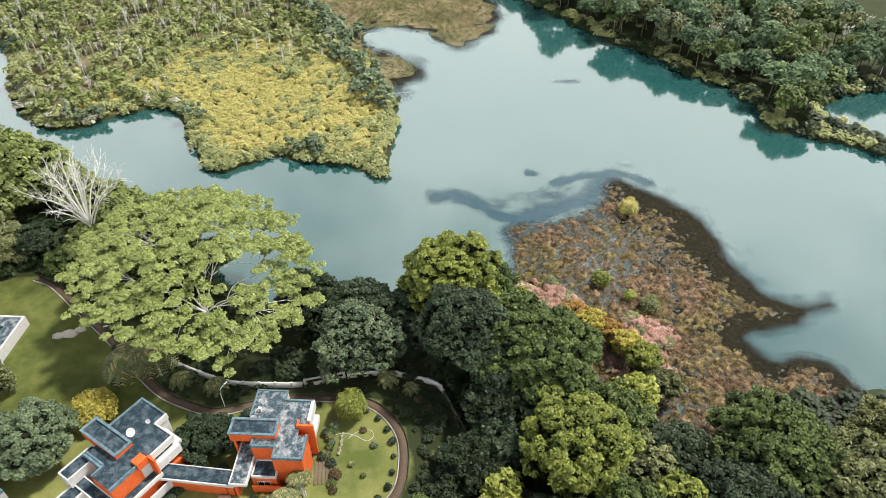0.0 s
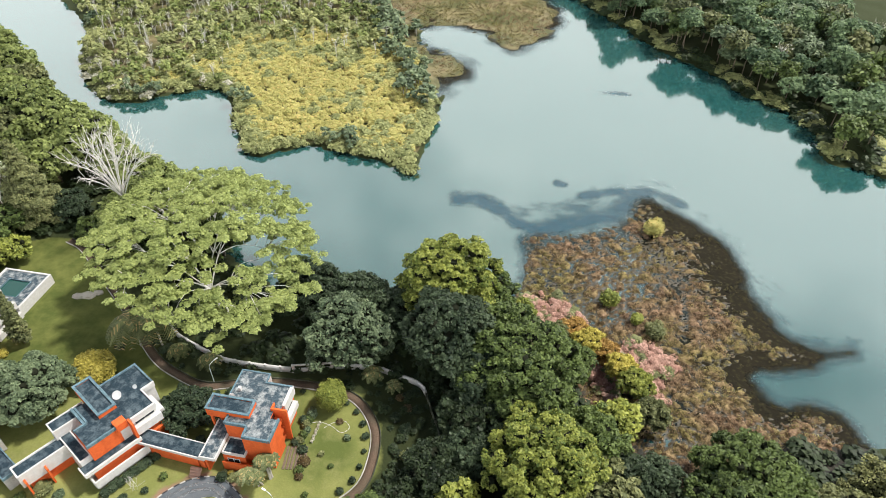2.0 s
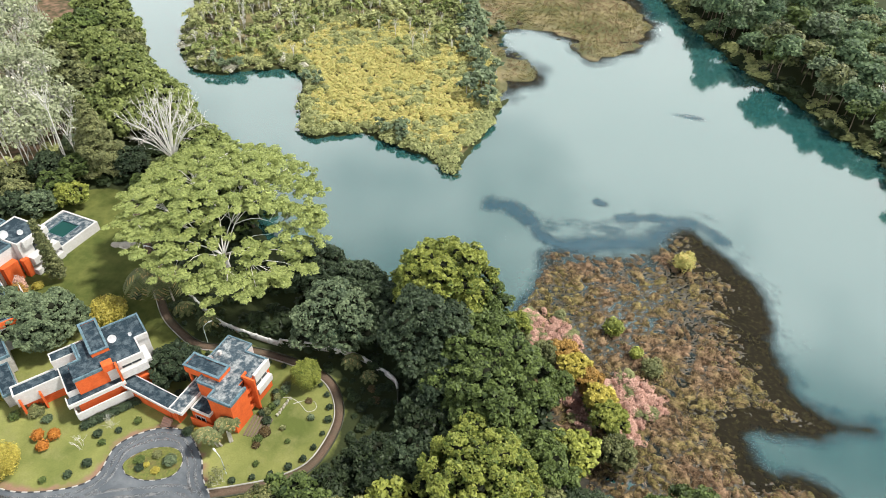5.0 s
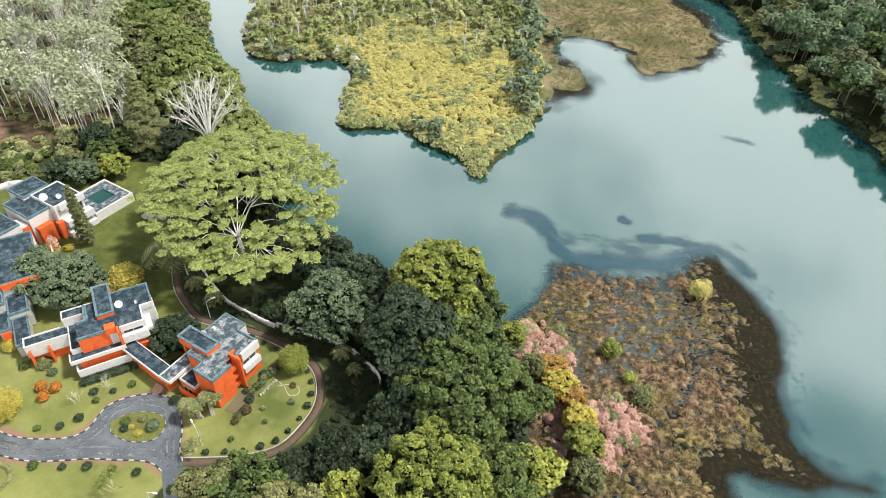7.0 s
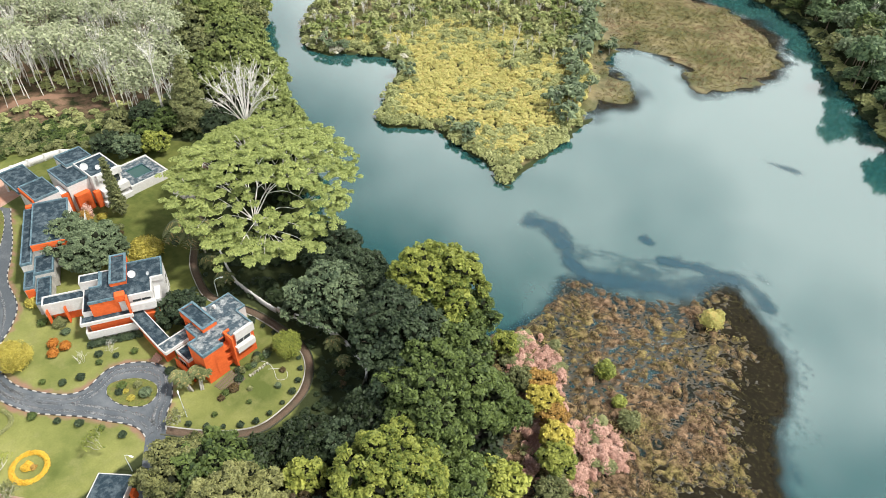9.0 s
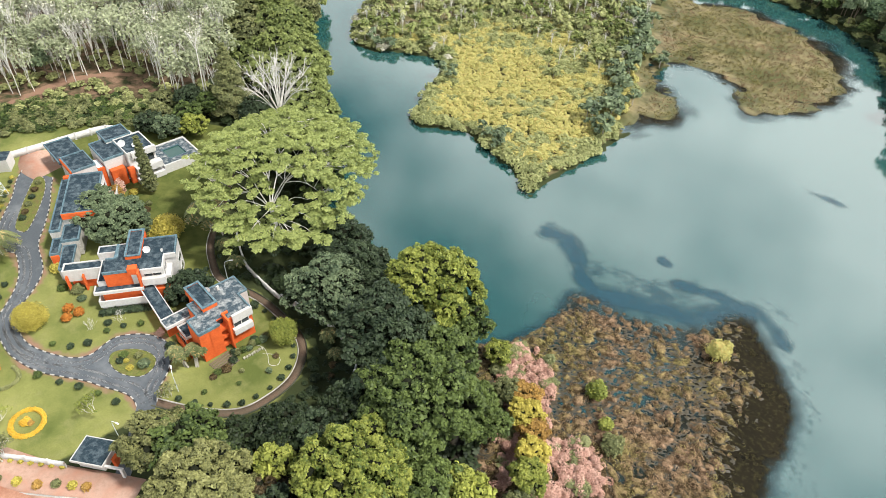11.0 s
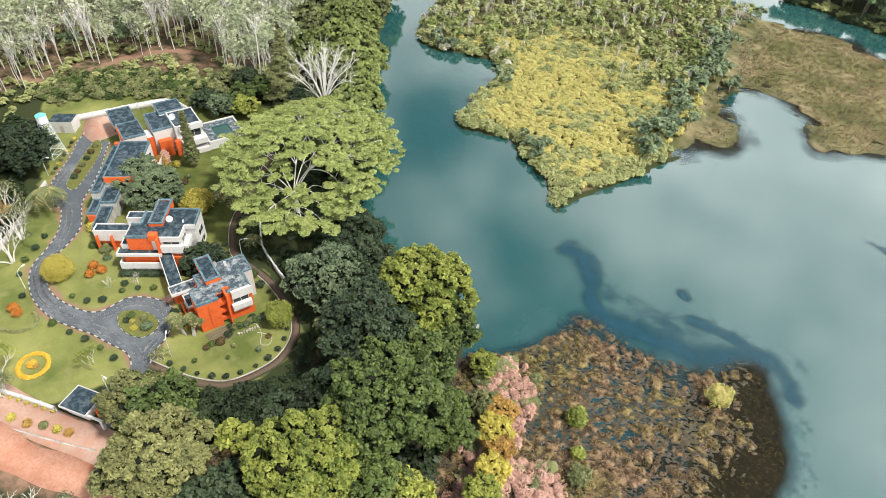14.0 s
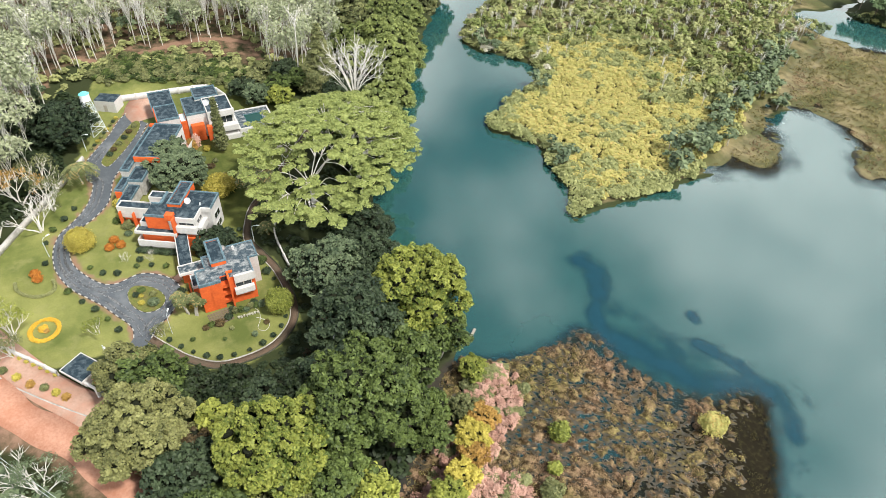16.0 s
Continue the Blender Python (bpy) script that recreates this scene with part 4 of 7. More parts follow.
low_wall("gate_wall", curve_pts([(-62, 0), (-48, 6), (-35, 12), (-25.6, 18.3), (-20, 23), (-14.6, 27.4)], 1.0), 1.5, 0.3, M_WHITE, "white boundary wall along the red road", 4)
low_wall("old_wall", curve_pts([(-46, 12), (-59, 20), (-71, 28), (-86, 37)], 1.0), 1.6, 0.45, M_CONC, "old lichen-covered wall under bare trees", 0)
low_wall("roadside_kerb", curve_pts([(-44, 4), (-30, 12), (-18, 18), (-12, 22.8), (-7, 27.5), (-3, 31.5)], 1.0), 0.2, 0.25, M_CONC, "low concrete kerb along the red road", 0)
low_wall("courtyard_wall", curve_pts([(-113.5, 49.5), (-113, 57), (-112.5, 66), (-111, 74), (-104, 77.5), (-99.5, 77)], 1.0), 2.0, 0.3, M_WHITE, "long white courtyard wall behind the house", 4)

# ---- houses ----


def ring_bm(x0, x1, y0, y1, z0, z1, w):
    bm = bmesh.new()
    add_box(bm, x0, x1, y0, y0 + w, z0, z1)
    add_box(bm, x0, x1, y1 - w, y1, z0, z1)
    add_box(bm, x0, x0 + w, y0 + w, y1 - w, z0, z1)
    add_box(bm, x1 - w, x1, y0 + w, y1 - w, z0, z1)
    return bm


def block(house, x0, x1, y0, y1, z0, z1, wall=None, rim=None, roof=None, rim_h=0.35, rim_w=0.28, over=0.0):
    """A flat-roofed volume: walls, roof deck and a raised parapet."""
    if wall:
        part("wall", box_bm(x0, x1, y0, y1, z0, z1 - 0.02), wall, house)
    part("roof_deck", box_bm(x0 - over + 0.01, x1 + over - 0.01, y0 - over + 0.01, y1 + over - 0.01, z1 - 0.16 if over else z1 - 0.018, z1 + 0.05), roof or M_ROOF, house)
    if rim:
        part("parapet", ring_bm(x0 - over - 0.03, x1 + over + 0.03, y0 - over - 0.03, y1 + over + 0.03, z1 - 0.3, z1 + rim_h, rim_w), rim, house)


def slab(house, name, x0, x1, y0, y1, z0, z1, material, label=""):
    return part(name, box_bm(x0, x1, y0, y1, z0, z1, bevel=0.02), material, house, label)


def window(house, x, y, z, w, h, facing):
    """facing: 'x' or 'y', the wall's normal axis, with its sign."""
    s = -1 if facing[0] == "-" else 1
    ax = facing[-1]
    d = 0.06
    if ax == "y":
        win = part("window", box_bm(x - w / 2, x + w / 2, y, y + s * d, z, z + h) if s > 0 else box_bm(x - w / 2, x + w / 2, y - d, y, z, z + h), M_GLASS, house, "dark window")
        fr = bmesh.new()
        for k in (-w / 2, 0, w / 2):
            add_box(fr, x + k - 0.05, x + k + 0.05, min(y, y + s * 0.1), max(y, y + s * 0.1), z, z + h)
        for k in (0, h):
            add_box(fr, x - w / 2 - 0.05, x + w / 2 + 0.05, min(y, y + s * 0.104), max(y, y + s * 0.104), z + k - 0.05, z + k + 0.05)
    else:
        win = part("window", box_bm(min(x, x + s * d), max(x, x + s * d), y - w / 2, y + w / 2, z, z + h), M_GLASS, house, "dark window")
        fr = bmesh.new()
        for k in (-w / 2, 0, w / 2):
            add_box(fr, min(x, x + s * 0.1), max(x, x + s * 0.1), y + k - 0.05, y + k + 0.05, z, z + h)
        for k in (0, h):
            add_box(fr, min(x, x + s * 0.104), max(x, x + s * 0.104), y - w / 2 - 0.05, y + w / 2 + 0.05, z + k - 0.05, z + k + 0.05)
    part("window_frame", fr, M_WHITE, win)


def dish(x, y, z, r, turn):
    root = thing("satellite_dish", pose(x, y, z, 0, 0, turn), "white satellite dish on the flat roof", "satellite dish", "dishes on the roofs")
    bm = bmesh.new()
    rings, seg = 5, 16
    prev = None
    for i in range(rings + 1):
        rr = r * i / rings
        zz = 0.28 * r * (i / rings) ** 2
        row = [bm.verts.new((rr * math.cos(2 * math.pi * k / seg), rr * math.sin(2 * math.pi * k / seg), zz)) for k in range(seg)] if i else [bm.verts.new((0, 0, 0))]
        if prev:
            for k in range(seg):
                a, b = row[k], row[(k + 1) % seg]
                bm.faces.new((prev[0], a, b) if len(prev) == 1 else (prev[k], a, b, prev[(k + 1) % seg]))
        prev = row
    bmesh.ops.solidify(bm, geom=bm.faces[:], thickness=0.04)
    bmesh.ops.transform(bm, matrix=pose(0, 0, r * 0.9, 56, 0, 0), verts=bm.verts)
    part("reflector", bm, M_DISH, root)
    bm = bmesh.new()
    bmesh.ops.create_cone(bm, cap_ends=True, segments=8, radius1=0.07, radius2=0.06, depth=r, matrix=Matrix.Translation((0, 0, r * 0.45)))
    part("mast", bm, M_METAL, root)


G0 = 1.2

# house by the garden path: plan square to the axes
h3 = thing("house", pose(0, 0, G0), "orange and white modern house with bleached flat roofs", "house", "houses of the estate")
block(h3, -29.8, -24.7, 62.5, 67.9, 0, 7.4, M_WHITE, None, M_ROOFP)
for a in ((-29.85, -29.6, 62.5, 67.9), (-29.6, -24.6, 67.7, 67.95), (-24.85, -24.6, 66.1, 67.7)):
    slab(h3, "parapet", *a, 7.2, 7.6, M_TEAL)
block(h3, -29.8, -20.2, 60.9, 66.0, 0, 7.37, M_ORANGE, None, M_ROOFP)
block(h3, -28.2, -19.7, 57.0, 59.3, 0, 7.34, M_ORANGE, None, M_ROOFP)
block(h3, -28.2, -21.3, 59.28, 61.0, 0, 7.32, M_ORANGE, None, M_ROOFP)
for zz in (0.9, 3.0, 5.1):
    slab(h3, "ledge", -21.3, -19.95, 59.32, 60.68, zz, zz + 0.85, M_ORANGE)
    slab(h3, "recess_window", -21.28, -21.2, 59.45, 60.6, zz + 0.9, zz + 1.95, M_GLASS, "dark recessed window")
block(h3, -24.4, -19.7, 55.0, 57.1, 0, 7.4, M_ORANGE, None, M_ROOFP)
for a in ((-24.7, -19.9, 65.75, 66.05), (-20.2, -19.9, 62.0, 65.75), (-20.0, -19.65, 55.0, 59.35), (-24.4, -20.0, 54.95, 55.25), (-24.45, -24.15, 55.25, 57.0), (-28.3, -24.45, 56.95, 57.25), (-28.3, -28.0, 57.25, 59.0)):
    slab(h3, "parapet", *a, 7.1, 7.75, M_TEAL if a[0] != -20.2 else M_WHITE)
# raised roof tank with orange sides
slab(h3, "tank_floor", -32.0, -24.6, 58.6, 61.4, 6.3, 6.6, M_ORANGE)
part("tank_wall", ring_bm(-32.05, -24.55, 58.5, 61.5, 6.55, 8.3, 0.28), M_ORANGE, h3)
part("tank_rim", ring_bm(-32.15, -24.45, 58.4, 61.6, 8.3, 8.5, 0.42), M_TEAL, h3, "grey-blue rim")
slab(h3, "tank_deck", -31.75, -24.85, 58.8, 61.2, 8.0, 8.22, M_ROOF)
for yy in (58.9, 61.0):
    slab(h3, "tank_post", -31.7, -31.3, yy - 0.2, yy + 0.2, 0, 6.3, M_ORANGE)
# entrance canopy and the low wing before it
slab(h3, "canopy", -30.8, -28.3, 52.2, 59.4, 4.2, 4.45, M_ROOFP)
for a in ((-30.95, -30.75, 52.1, 59.4), (-28.35, -28.1, 52.1, 57.0), (-30.75, -28.35, 52.05, 52.25)):
    slab(h3, "fascia", *a, 3.95, 4.62, M_WHITE)
slab(h3, "canopy_wall", -30.5, -30.1, 52.6, 54.5, 0, 4.2, M_ORANGE)
block(h3, -28.0, -24.1, 54.0, 57.0, 0, 3.6, M_ORANGE, M_WHITE, M_ROOF, 0.3, 0.2)
slab(h3, "garden_wall", -28.0, -22.2, 53.3, 53.6, 0, 2.1, M_ORANGE)
# fin wall and white balconies to the garden
slab(h3, "fin_wall", -21.6, -19.0, 60.7, 61.05, 0, 8.0, M_ORANGE)
slab(h3, "fin_wall", -21.75, -21.45, 60.7, 62.0, 6.4, 7.95, M_ORANGE)
slab(h3, "balcony", -20.3, -19.75, 61.9, 66.1, 5.7, 7.7, M_WHITE)
slab(h3, "balcony", -20.3, -19.3, 61.6, 65.6, 3.0, 4.3, M_WHITE)
slab(h3, "balcony_floor", -20.3, -19.4, 61.7, 65.5, 2.7, 2.96, M_CONC)
window(h3, -20.18, 63.6, 4.35, 3.2, 1.2, "x")
window(h3, -26.2, 53.98, 0.9, 2.0, 1.6, "-y")
window(h3, -27.2, 67.92, 3.8, 2.4, 1.4, "y")
slab(h3, "chimney_vent", -28.6, -28.1, 63.4, 63.9, 7.4, 8.3, M_WHITE)

# covered way that joins the two houses
way = thing("covered_walkway", pose(-43.0, 54.6, G0, 0, 0, -4.0), "covered walkway with dark flat roof and orange wall", "walkway")
slab(way, "roof", 0.2, 12.6, -1.2, 1.25, 3.15, 3.4, M_ROOF)
for a in ((0.0, 12.7, -1.4, -1.2), (0.0, 12.7, 1.25, 1.4), (12.6, 12.8, -1.2, 1.25)):
    slab(way, "fascia", *a, 2.95, 3.55, M_WHITE)
slab(way, "wall", 2.2, 11.0, -1.0, -0.7, 0, 3.1, M_ORANGE)
slab(way, "wall", 11.2, 12.2, -0.95, 0.9, 0, 3.1, M_ORANGE)
for xx in (0.8, 4.5, 8.2, 11.6):
    slab(way, "post", xx - 0.12, xx + 0.12, 0.9, 1.14, 0, 3.12, M_WHITE)

# middle house, turned thirty degrees
h2 = thing("house", pose(-47, 55, G0, 0, 0, -30), "orange and white modern house with dark flat roofs", "house", "houses of the estate")
block(h2, -6.2, -0.4, 1.0, 7.9, 0, 7.8, M_WHITE, None, M_ROOF)
block(h2, -4.3, 3.5, -0.6, 5.7, 0, 7.77, M_WHITE, None, M_ROOF)
block(h2, -5.0, 3.5, -3.5, -0.5, 0, 7.74, M_ORANGE, None, M_ROOF)
block(h2, -0.9, 3.5, -5.6, -3.4, 0, 7.8, M_ORANGE, None, M_ROOF)
for a in ((-6.3, -6.0, 1.2, 8.0), (-6.0, -0.4, 7.7, 8.0), (-0.95, -0.65, -5.6, -3.5), (-5.0, -0.95, -3.55, -3.25), (3.3, 3.6, -5.7, -0.8)):
    slab(h2, "parapet", *a, 7.5, 8.15, M_TEAL)
slab(h2, "fascia", -0.45, -0.15, 5.75, 8.0, 7.0, 8.15, M_WHITE)
slab(h2, "fascia", -0.4, 3.9, 5.6, 5.85, 7.0, 8.1, M_WHITE)
slab(h2, "fascia", 3.6, 3.95, 1.5, 5.6, 6.8, 8.1, M_WHITE)
slab(h2, "tank_floor", -8.6, -0.2, -1.6, 1.2, 6.5, 6.8, M_ORANGE)
part("tank_wall", ring_bm(-8.7, -0.1, -1.7, 1.3, 6.8, 8.6, 0.28), M_ORANGE, h2)
part("tank_rim", ring_bm(-8.8, 0.0, -1.8, 1.4, 8.6, 8.82, 0.42), M_TEAL, h2, "grey-blue rim")
slab(h2, "tank_deck", -8.4, -0.4, -1.4, 1.0, 8.3, 8.52, M_ROOF)
block(h2, -6.2, -3.8, -7.8, -1.9, 0, 7.0, M_WHITE, M_WHITE, M_ROOF, 0.25, 0.2)
slab(h2, "beam", -5.4, -0.6, -4.0, -3.6, 7.0, 8.0, M_TEAL)
# west wing over the lawn
block(h2, -4.4, -1.8, -15.0, -6.0, 2.2, 4.9, M_WHITE, M_WHITE, M_ROOF, 0.3, 0.25)
slab(h2, "wing_base", -4.2, -2.2, -14.0, -6.0, 0, 2.2, M_ORANGE)
for yy in (-14.4, -11.2):
    slab(h2, "fin_wall", -1.9, -0.9, yy - 0.15, yy + 0.15, 0, 4.0, M_ORANGE)
# terrace roofs and the white balustrade in front
block(h2, -4.6, 3.0, -7.4, -5.6, 0, 5.2, M_WHITE, M_WHITE, M_ROOF, 0.2, 0.2)
slab(h2, "terrace_roof", 3.0, 5.0, -7.9, 1.2, 3.9, 4.15, M_ROOF)
slab(h2, "fascia", 4.9, 5.25, -8.0, 1.5, 3.75, 4.5, M_WHITE)
slab(h2, "fascia", 2.9, 4.9, -8.05, -7.85, 3.75, 4.5, M_WHITE)
slab(h2, "terrace_wall", 3.5, 4.7, -6.6, 1.0, 0, 3.8, M_ORANGE)
slab(h2, "balustrade", 5.7, 6.0, -7.4, 2.2, 0.9, 2.6, M_WHITE)
slab(h2, "balustrade", 3.6, 5.7, -7.5, -7.2, 0.9, 2.6, M_WHITE)
slab(h2, "terrace_floor", 3.5, 5.7, -7.2, 2.2, 0.2, 1.0, M_CONC)
slab(h2, "chimney", 2.4, 3.9, -0.9, 0.9, 7.0, 8.5, M_ORANGE)
slab(h2, "fin_wall", 3.5, 5.1, 1.0, 1.35, 0, 8.2, M_ORANGE)
slab(h2, "balcony", 3.5, 4.5, 1.4, 6.0, 4.2, 5.9, M_WHITE)
slab(h2, "balcony", -0.4, 3.5, 5.8, 6.9, 3.9, 5.4, M_WHITE)
slab(h2, "plinth", 3.4, 4.6, 1.4, 6.2, 0, 3.0, M_ORANGE)
window(h2, 3.52, 3.6, 5.9, 3.4, 0.9, "x")
window(h2, 1.4, 5.72, 5.7, 2.6, 1.1, "y")
window(h2, -3.2, 7.92, 3.6, 3.0, 1.6, "y")
window(h2, -3.2, 7.92, 0.8, 3.0, 1.6, "y")

# the long wing and the upper house by the pool
h1w = thing("house_wing", pose(-78, 56, 1.6, 0, 0, -27), "long wing with dark blue-grey flat roof and orange ends", "house", "houses of the estate")
block(h1w, -7.1, 8.5, -3.4, 3.8, 0, 7.0, M_WHITE, M_TEAL, M_ROOF, 0.3, 0.25)
slab(h1w, "end_band", -7.3, -6.9, -3.2, 3.6, 5.9, 7.2, M_ORANGE)
slab(h1w, "end_band", 8.55, 8.85, -3.3, 3.7, 5.8, 7.2, M_ORANGE)
block(h1w, -7.5, 12.4, -5.6, -3.5, 0, 5.6, M_CONC, M_TEAL, M_ROOF, 0.3, 0.25)
block(h1w, 8.9, 14.6, -3.4, 0.2, 0, 4.2, M_CONC, M_TEAL, M_ROOF, 0.3, 0.3)
block(h1w, 12.6, 18.0, -5.4, -3.45, 0, 3.6, M_CONC, M_TEAL, M_ROOF, 0.3, 0.3)
slab(h1w, "end_band", 18.05, 18.3, -5.2, -3.6, 1.2, 3.4, M_ORANGE)
block(h1w, 14.8, 22.6, -3.2, -0.6, 0, 3.0, M_CONC, M_TEAL, M_ROOF, 0.25, 0.2)
for k in range(2):
    slab(h1w, "orange_block", -8.4 + 0.1 * k, -7.4, -5.2 + 2.2 * k, -3.8 + 2.2 * k, 4.6, 6.4, M_ORANGE)
slab(h1w, "terrace", -6.0, 5.0, 4.1, 6.4, 0, 2.8, M_CONC)
slab(h1w, "terrace_rail", -6.0, 5.0, 6.2, 6.45, 2.8, 3.7, M_WHITE)
for xx in (-4, 0, 4):
    window(h1w, xx, 3.82, 3.6, 2.6, 1.8, "y")

h1 = thing("house", pose(0, 0, 1.8), "upper house with stepped dark roofs and orange walls", "house", "houses of the estate")
block(h1, -98.8, -92.8, 67.9, 74.3, 0, 8.2, M_WHITE, M_TEAL, M_ROOF, 0.3, 0.25)
block(h1, -92.8, -84.3, 69.6, 76.4, 0, 7.9, M_WHITE, M_WHITE, M_ROOF, 0.3, 0.25)
block(h1, -95.4, -86.0, 64.4, 69.5, 0, 7.5, M_WHITE, M_TEAL, M_ROOF, 0.3, 0.25)
block(h1, -94.4, -86.5, 57.0, 62.6, 0, 7.0, M_WHITE, M_TEAL, M_ROOF, 0.3, 0.25)
slab(h1, "skylight_well", -91.0, -86.3, 62.65, 64.35, 0, 5.6, M_ORANGE)
slab(h1, "skylight", -90.6, -86.7, 62.8, 64.2, 5.6, 5.75, M_DISH, "white glazed skylight")
slab(h1, "tower_wall", -85.9, -84.4, 65.0, 68.4, 0, 4.8, M_ORANGE)
slab(h1, "tower_wall", -84.6, -83.4, 68.8, 70.2, 0, 4.4, M_ORANGE)
slab(h1, "end_band", -94.2, -86.7, 56.7, 56.96, 5.9, 7.1, M_ORANGE)
slab(h1, "fascia", -84.35, -83.5, 70.5, 76.6, 6.7, 8.3, M_WHITE)
slab(h1, "balcony", -84.3, -82.3, 70.4, 77.0, 2.6, 4.2, M_WHITE)
slab(h1, "plinth", -84.2, -82.0, 70.0, 77.0, 0, 1.4, M_WHITE)
window(h1, -84.28, 74.2, 4.3, 3.4, 2.0, "x")
for a in ((-106.0, -95.0, 56.6, 62.6),):
    slab(h1, "carport_roof", *a, 5.1, 5.35, M_ROOF)
    part("fascia", ring_bm(a[0] - 0.1, a[1] + 0.1, a[2] - 0.1, a[3] + 0.1, 4.95, 5.6, 0.25), M_TEAL, h1)
    for px in (a[0] + 0.6, a[1] - 0.6):
        for py in (a[2] + 0.6, a[3] - 0.6):
            slab(h1, "post", px - 0.2, px + 0.2, py - 0.2, py + 0.2, -0.3, 5.1, M_WHITE)
dish(-47.5, 58.0, G0 + 7.8, 0.75, 70)
dish(-45.6, 60.4, G0 + 7.85, 0.4, 10)
dish(-29.0, 61.8, G0 + 7.45, 0.6, 40)
dish(-88.6, 70.4, 1.8 + 8.0, 0.9, 60)
dish(-86.5, 72.6, 1.8 + 8.0, 0.6, 60)

# swimming pool on its raised deck
pool = thing("swimming_pool", pose(0, 0, 1.6), "raised swimming pool with green water and white surround", "swimming pool")
part("deck", ring_bm(-92.9, -82.7, 77.3, 87.1, -0.4, 2.25, 2.5), M_ROOFP, pool, "grey weathered deck")
part("coping", ring_bm(-93.1, -82.5, 77.1, 87.3, -0.4, 2.5, 0.4), M_WHITE, pool, "white outer wall")
part("rim", ring_bm(-90.42, -85.18, 79.78, 84.62, 2.0, 2.36, 0.12), M_TEAL, pool, "pale turquoise tiled rim")
slab(pool, "water_sheet", -90.35, -85.25, 79.85, 84.55, 0.5, 2.05, M_POOL, "green pool water")

# gatehouse
gate = thing("gatehouse", pose(-12.5, 31.8, ground_z(-15.3, 31.2) - 0.3, 0, 0, 37), "small gatehouse with dark flat roof and white fascia", "gatehouse")
slab(gate, "wall", -2.4, 2.2, -1.6, 1.6, -0.2, 2.7, M_WHITE)
slab(gate, "roof", -2.75, 2.75, -2.3, 2.3, 2.75, 3.0, M_ROOF)
part("fascia", ring_bm(-2.85, 2.85, -2.4, 2.4, 2.6, 3.12, 0.12), M_WHITE, gate)
slab(gate, "beam", 3.0, 6.2, -2.2, -1.8, 2.5, 2.9, M_WHITE)
slab(gate, "pier", 3.1, 3.7, -0.6, 0.6, -0.2, 2.4, M_ORANGE)
slab(gate, "pier", 5.6, 6.1, -2.25, -1.75, -0.2, 2.5, M_WHITE)
window(gate, -0.4, -1.62, 1.0, 1.6, 1.1, "-y")

# hut beside the water tower
hut = thing("hut", pose(-111, 46, ground_z(-111, 46), 0, 0, 60), "small white utility hut with flat dark roof", "hut")
block(hut, -3, 3, -2.2, 2.2, -0.2, 3.4, M_WHITE, None, M_ROOF)
slab(hut, "door", -0.5, 0.5, -2.28, -2.2, 0, 2.1, M_WOOD)


def water_tower(x, y):
    z = ground_z(x, y)
    root = thing("water_tower", pose(x, y, z, 0, 0, 25), "white steel lattice water tower with turquoise tank", "water tower")
    h, b, t = 9.8, 2.1, 0.95
    legs = [(1, 1), (-1, 1), (-1, -1), (1, -1)]

    def at(k, f):
        s = b + (t - b) * f
        return (legs[k][0] * s, legs[k][1] * s, h * f)

    for k in range(4):
        s = Soup()
        s.add(*tube_np([at(k, 0), at(k, 1)], [0.09, 0.07], 5))
        o = new("leg", s.mesh("leg", [M_METAL]))
        o.parent = root
    n = 6
    for i in range(n):
        f0, f1 = i / n, (i + 1) / n
        for k in range(4):
            k2 = (k + 1) % 4
            s = Soup()
            s.add(*tube_np([at(k, f0), at(k2, f1)], [0.05, 0.05], 4))
            s.add(*tube_np([at(k2, f0), at(k, f1)], [0.05, 0.05], 4))
            s.add(*tube_np([at(k, f1), at(k2, f1)], [0.05, 0.05], 4))
            o = new("brace", s.mesh("brace", [M_METAL]))
            o.parent = root
    bm = bmesh.new()
    bmesh.ops.create_cone(bm, cap_ends=True, segments=20, radius1=1.25, radius2=1.25, depth=1.9, matrix=Matrix.Translation((0, 0, h + 0.95)))
    part("tank", bm, M_DISH, root, "white water tank")
    bm = bmesh.new()
    bmesh.ops.create_cone(bm, cap_ends=True, segments=20, radius1=1.32, radius2=0.3, depth=0.6, matrix=Matrix.Translation((0, 0, h + 2.2)))
    part("tank_lid", bm, M_CYAN, root, "turquoise tank lid")


water_tower(-99.2, 41.3)

# ---- kerbs and small plants are last; trees first ----
rain = np.random.default_rng(11)


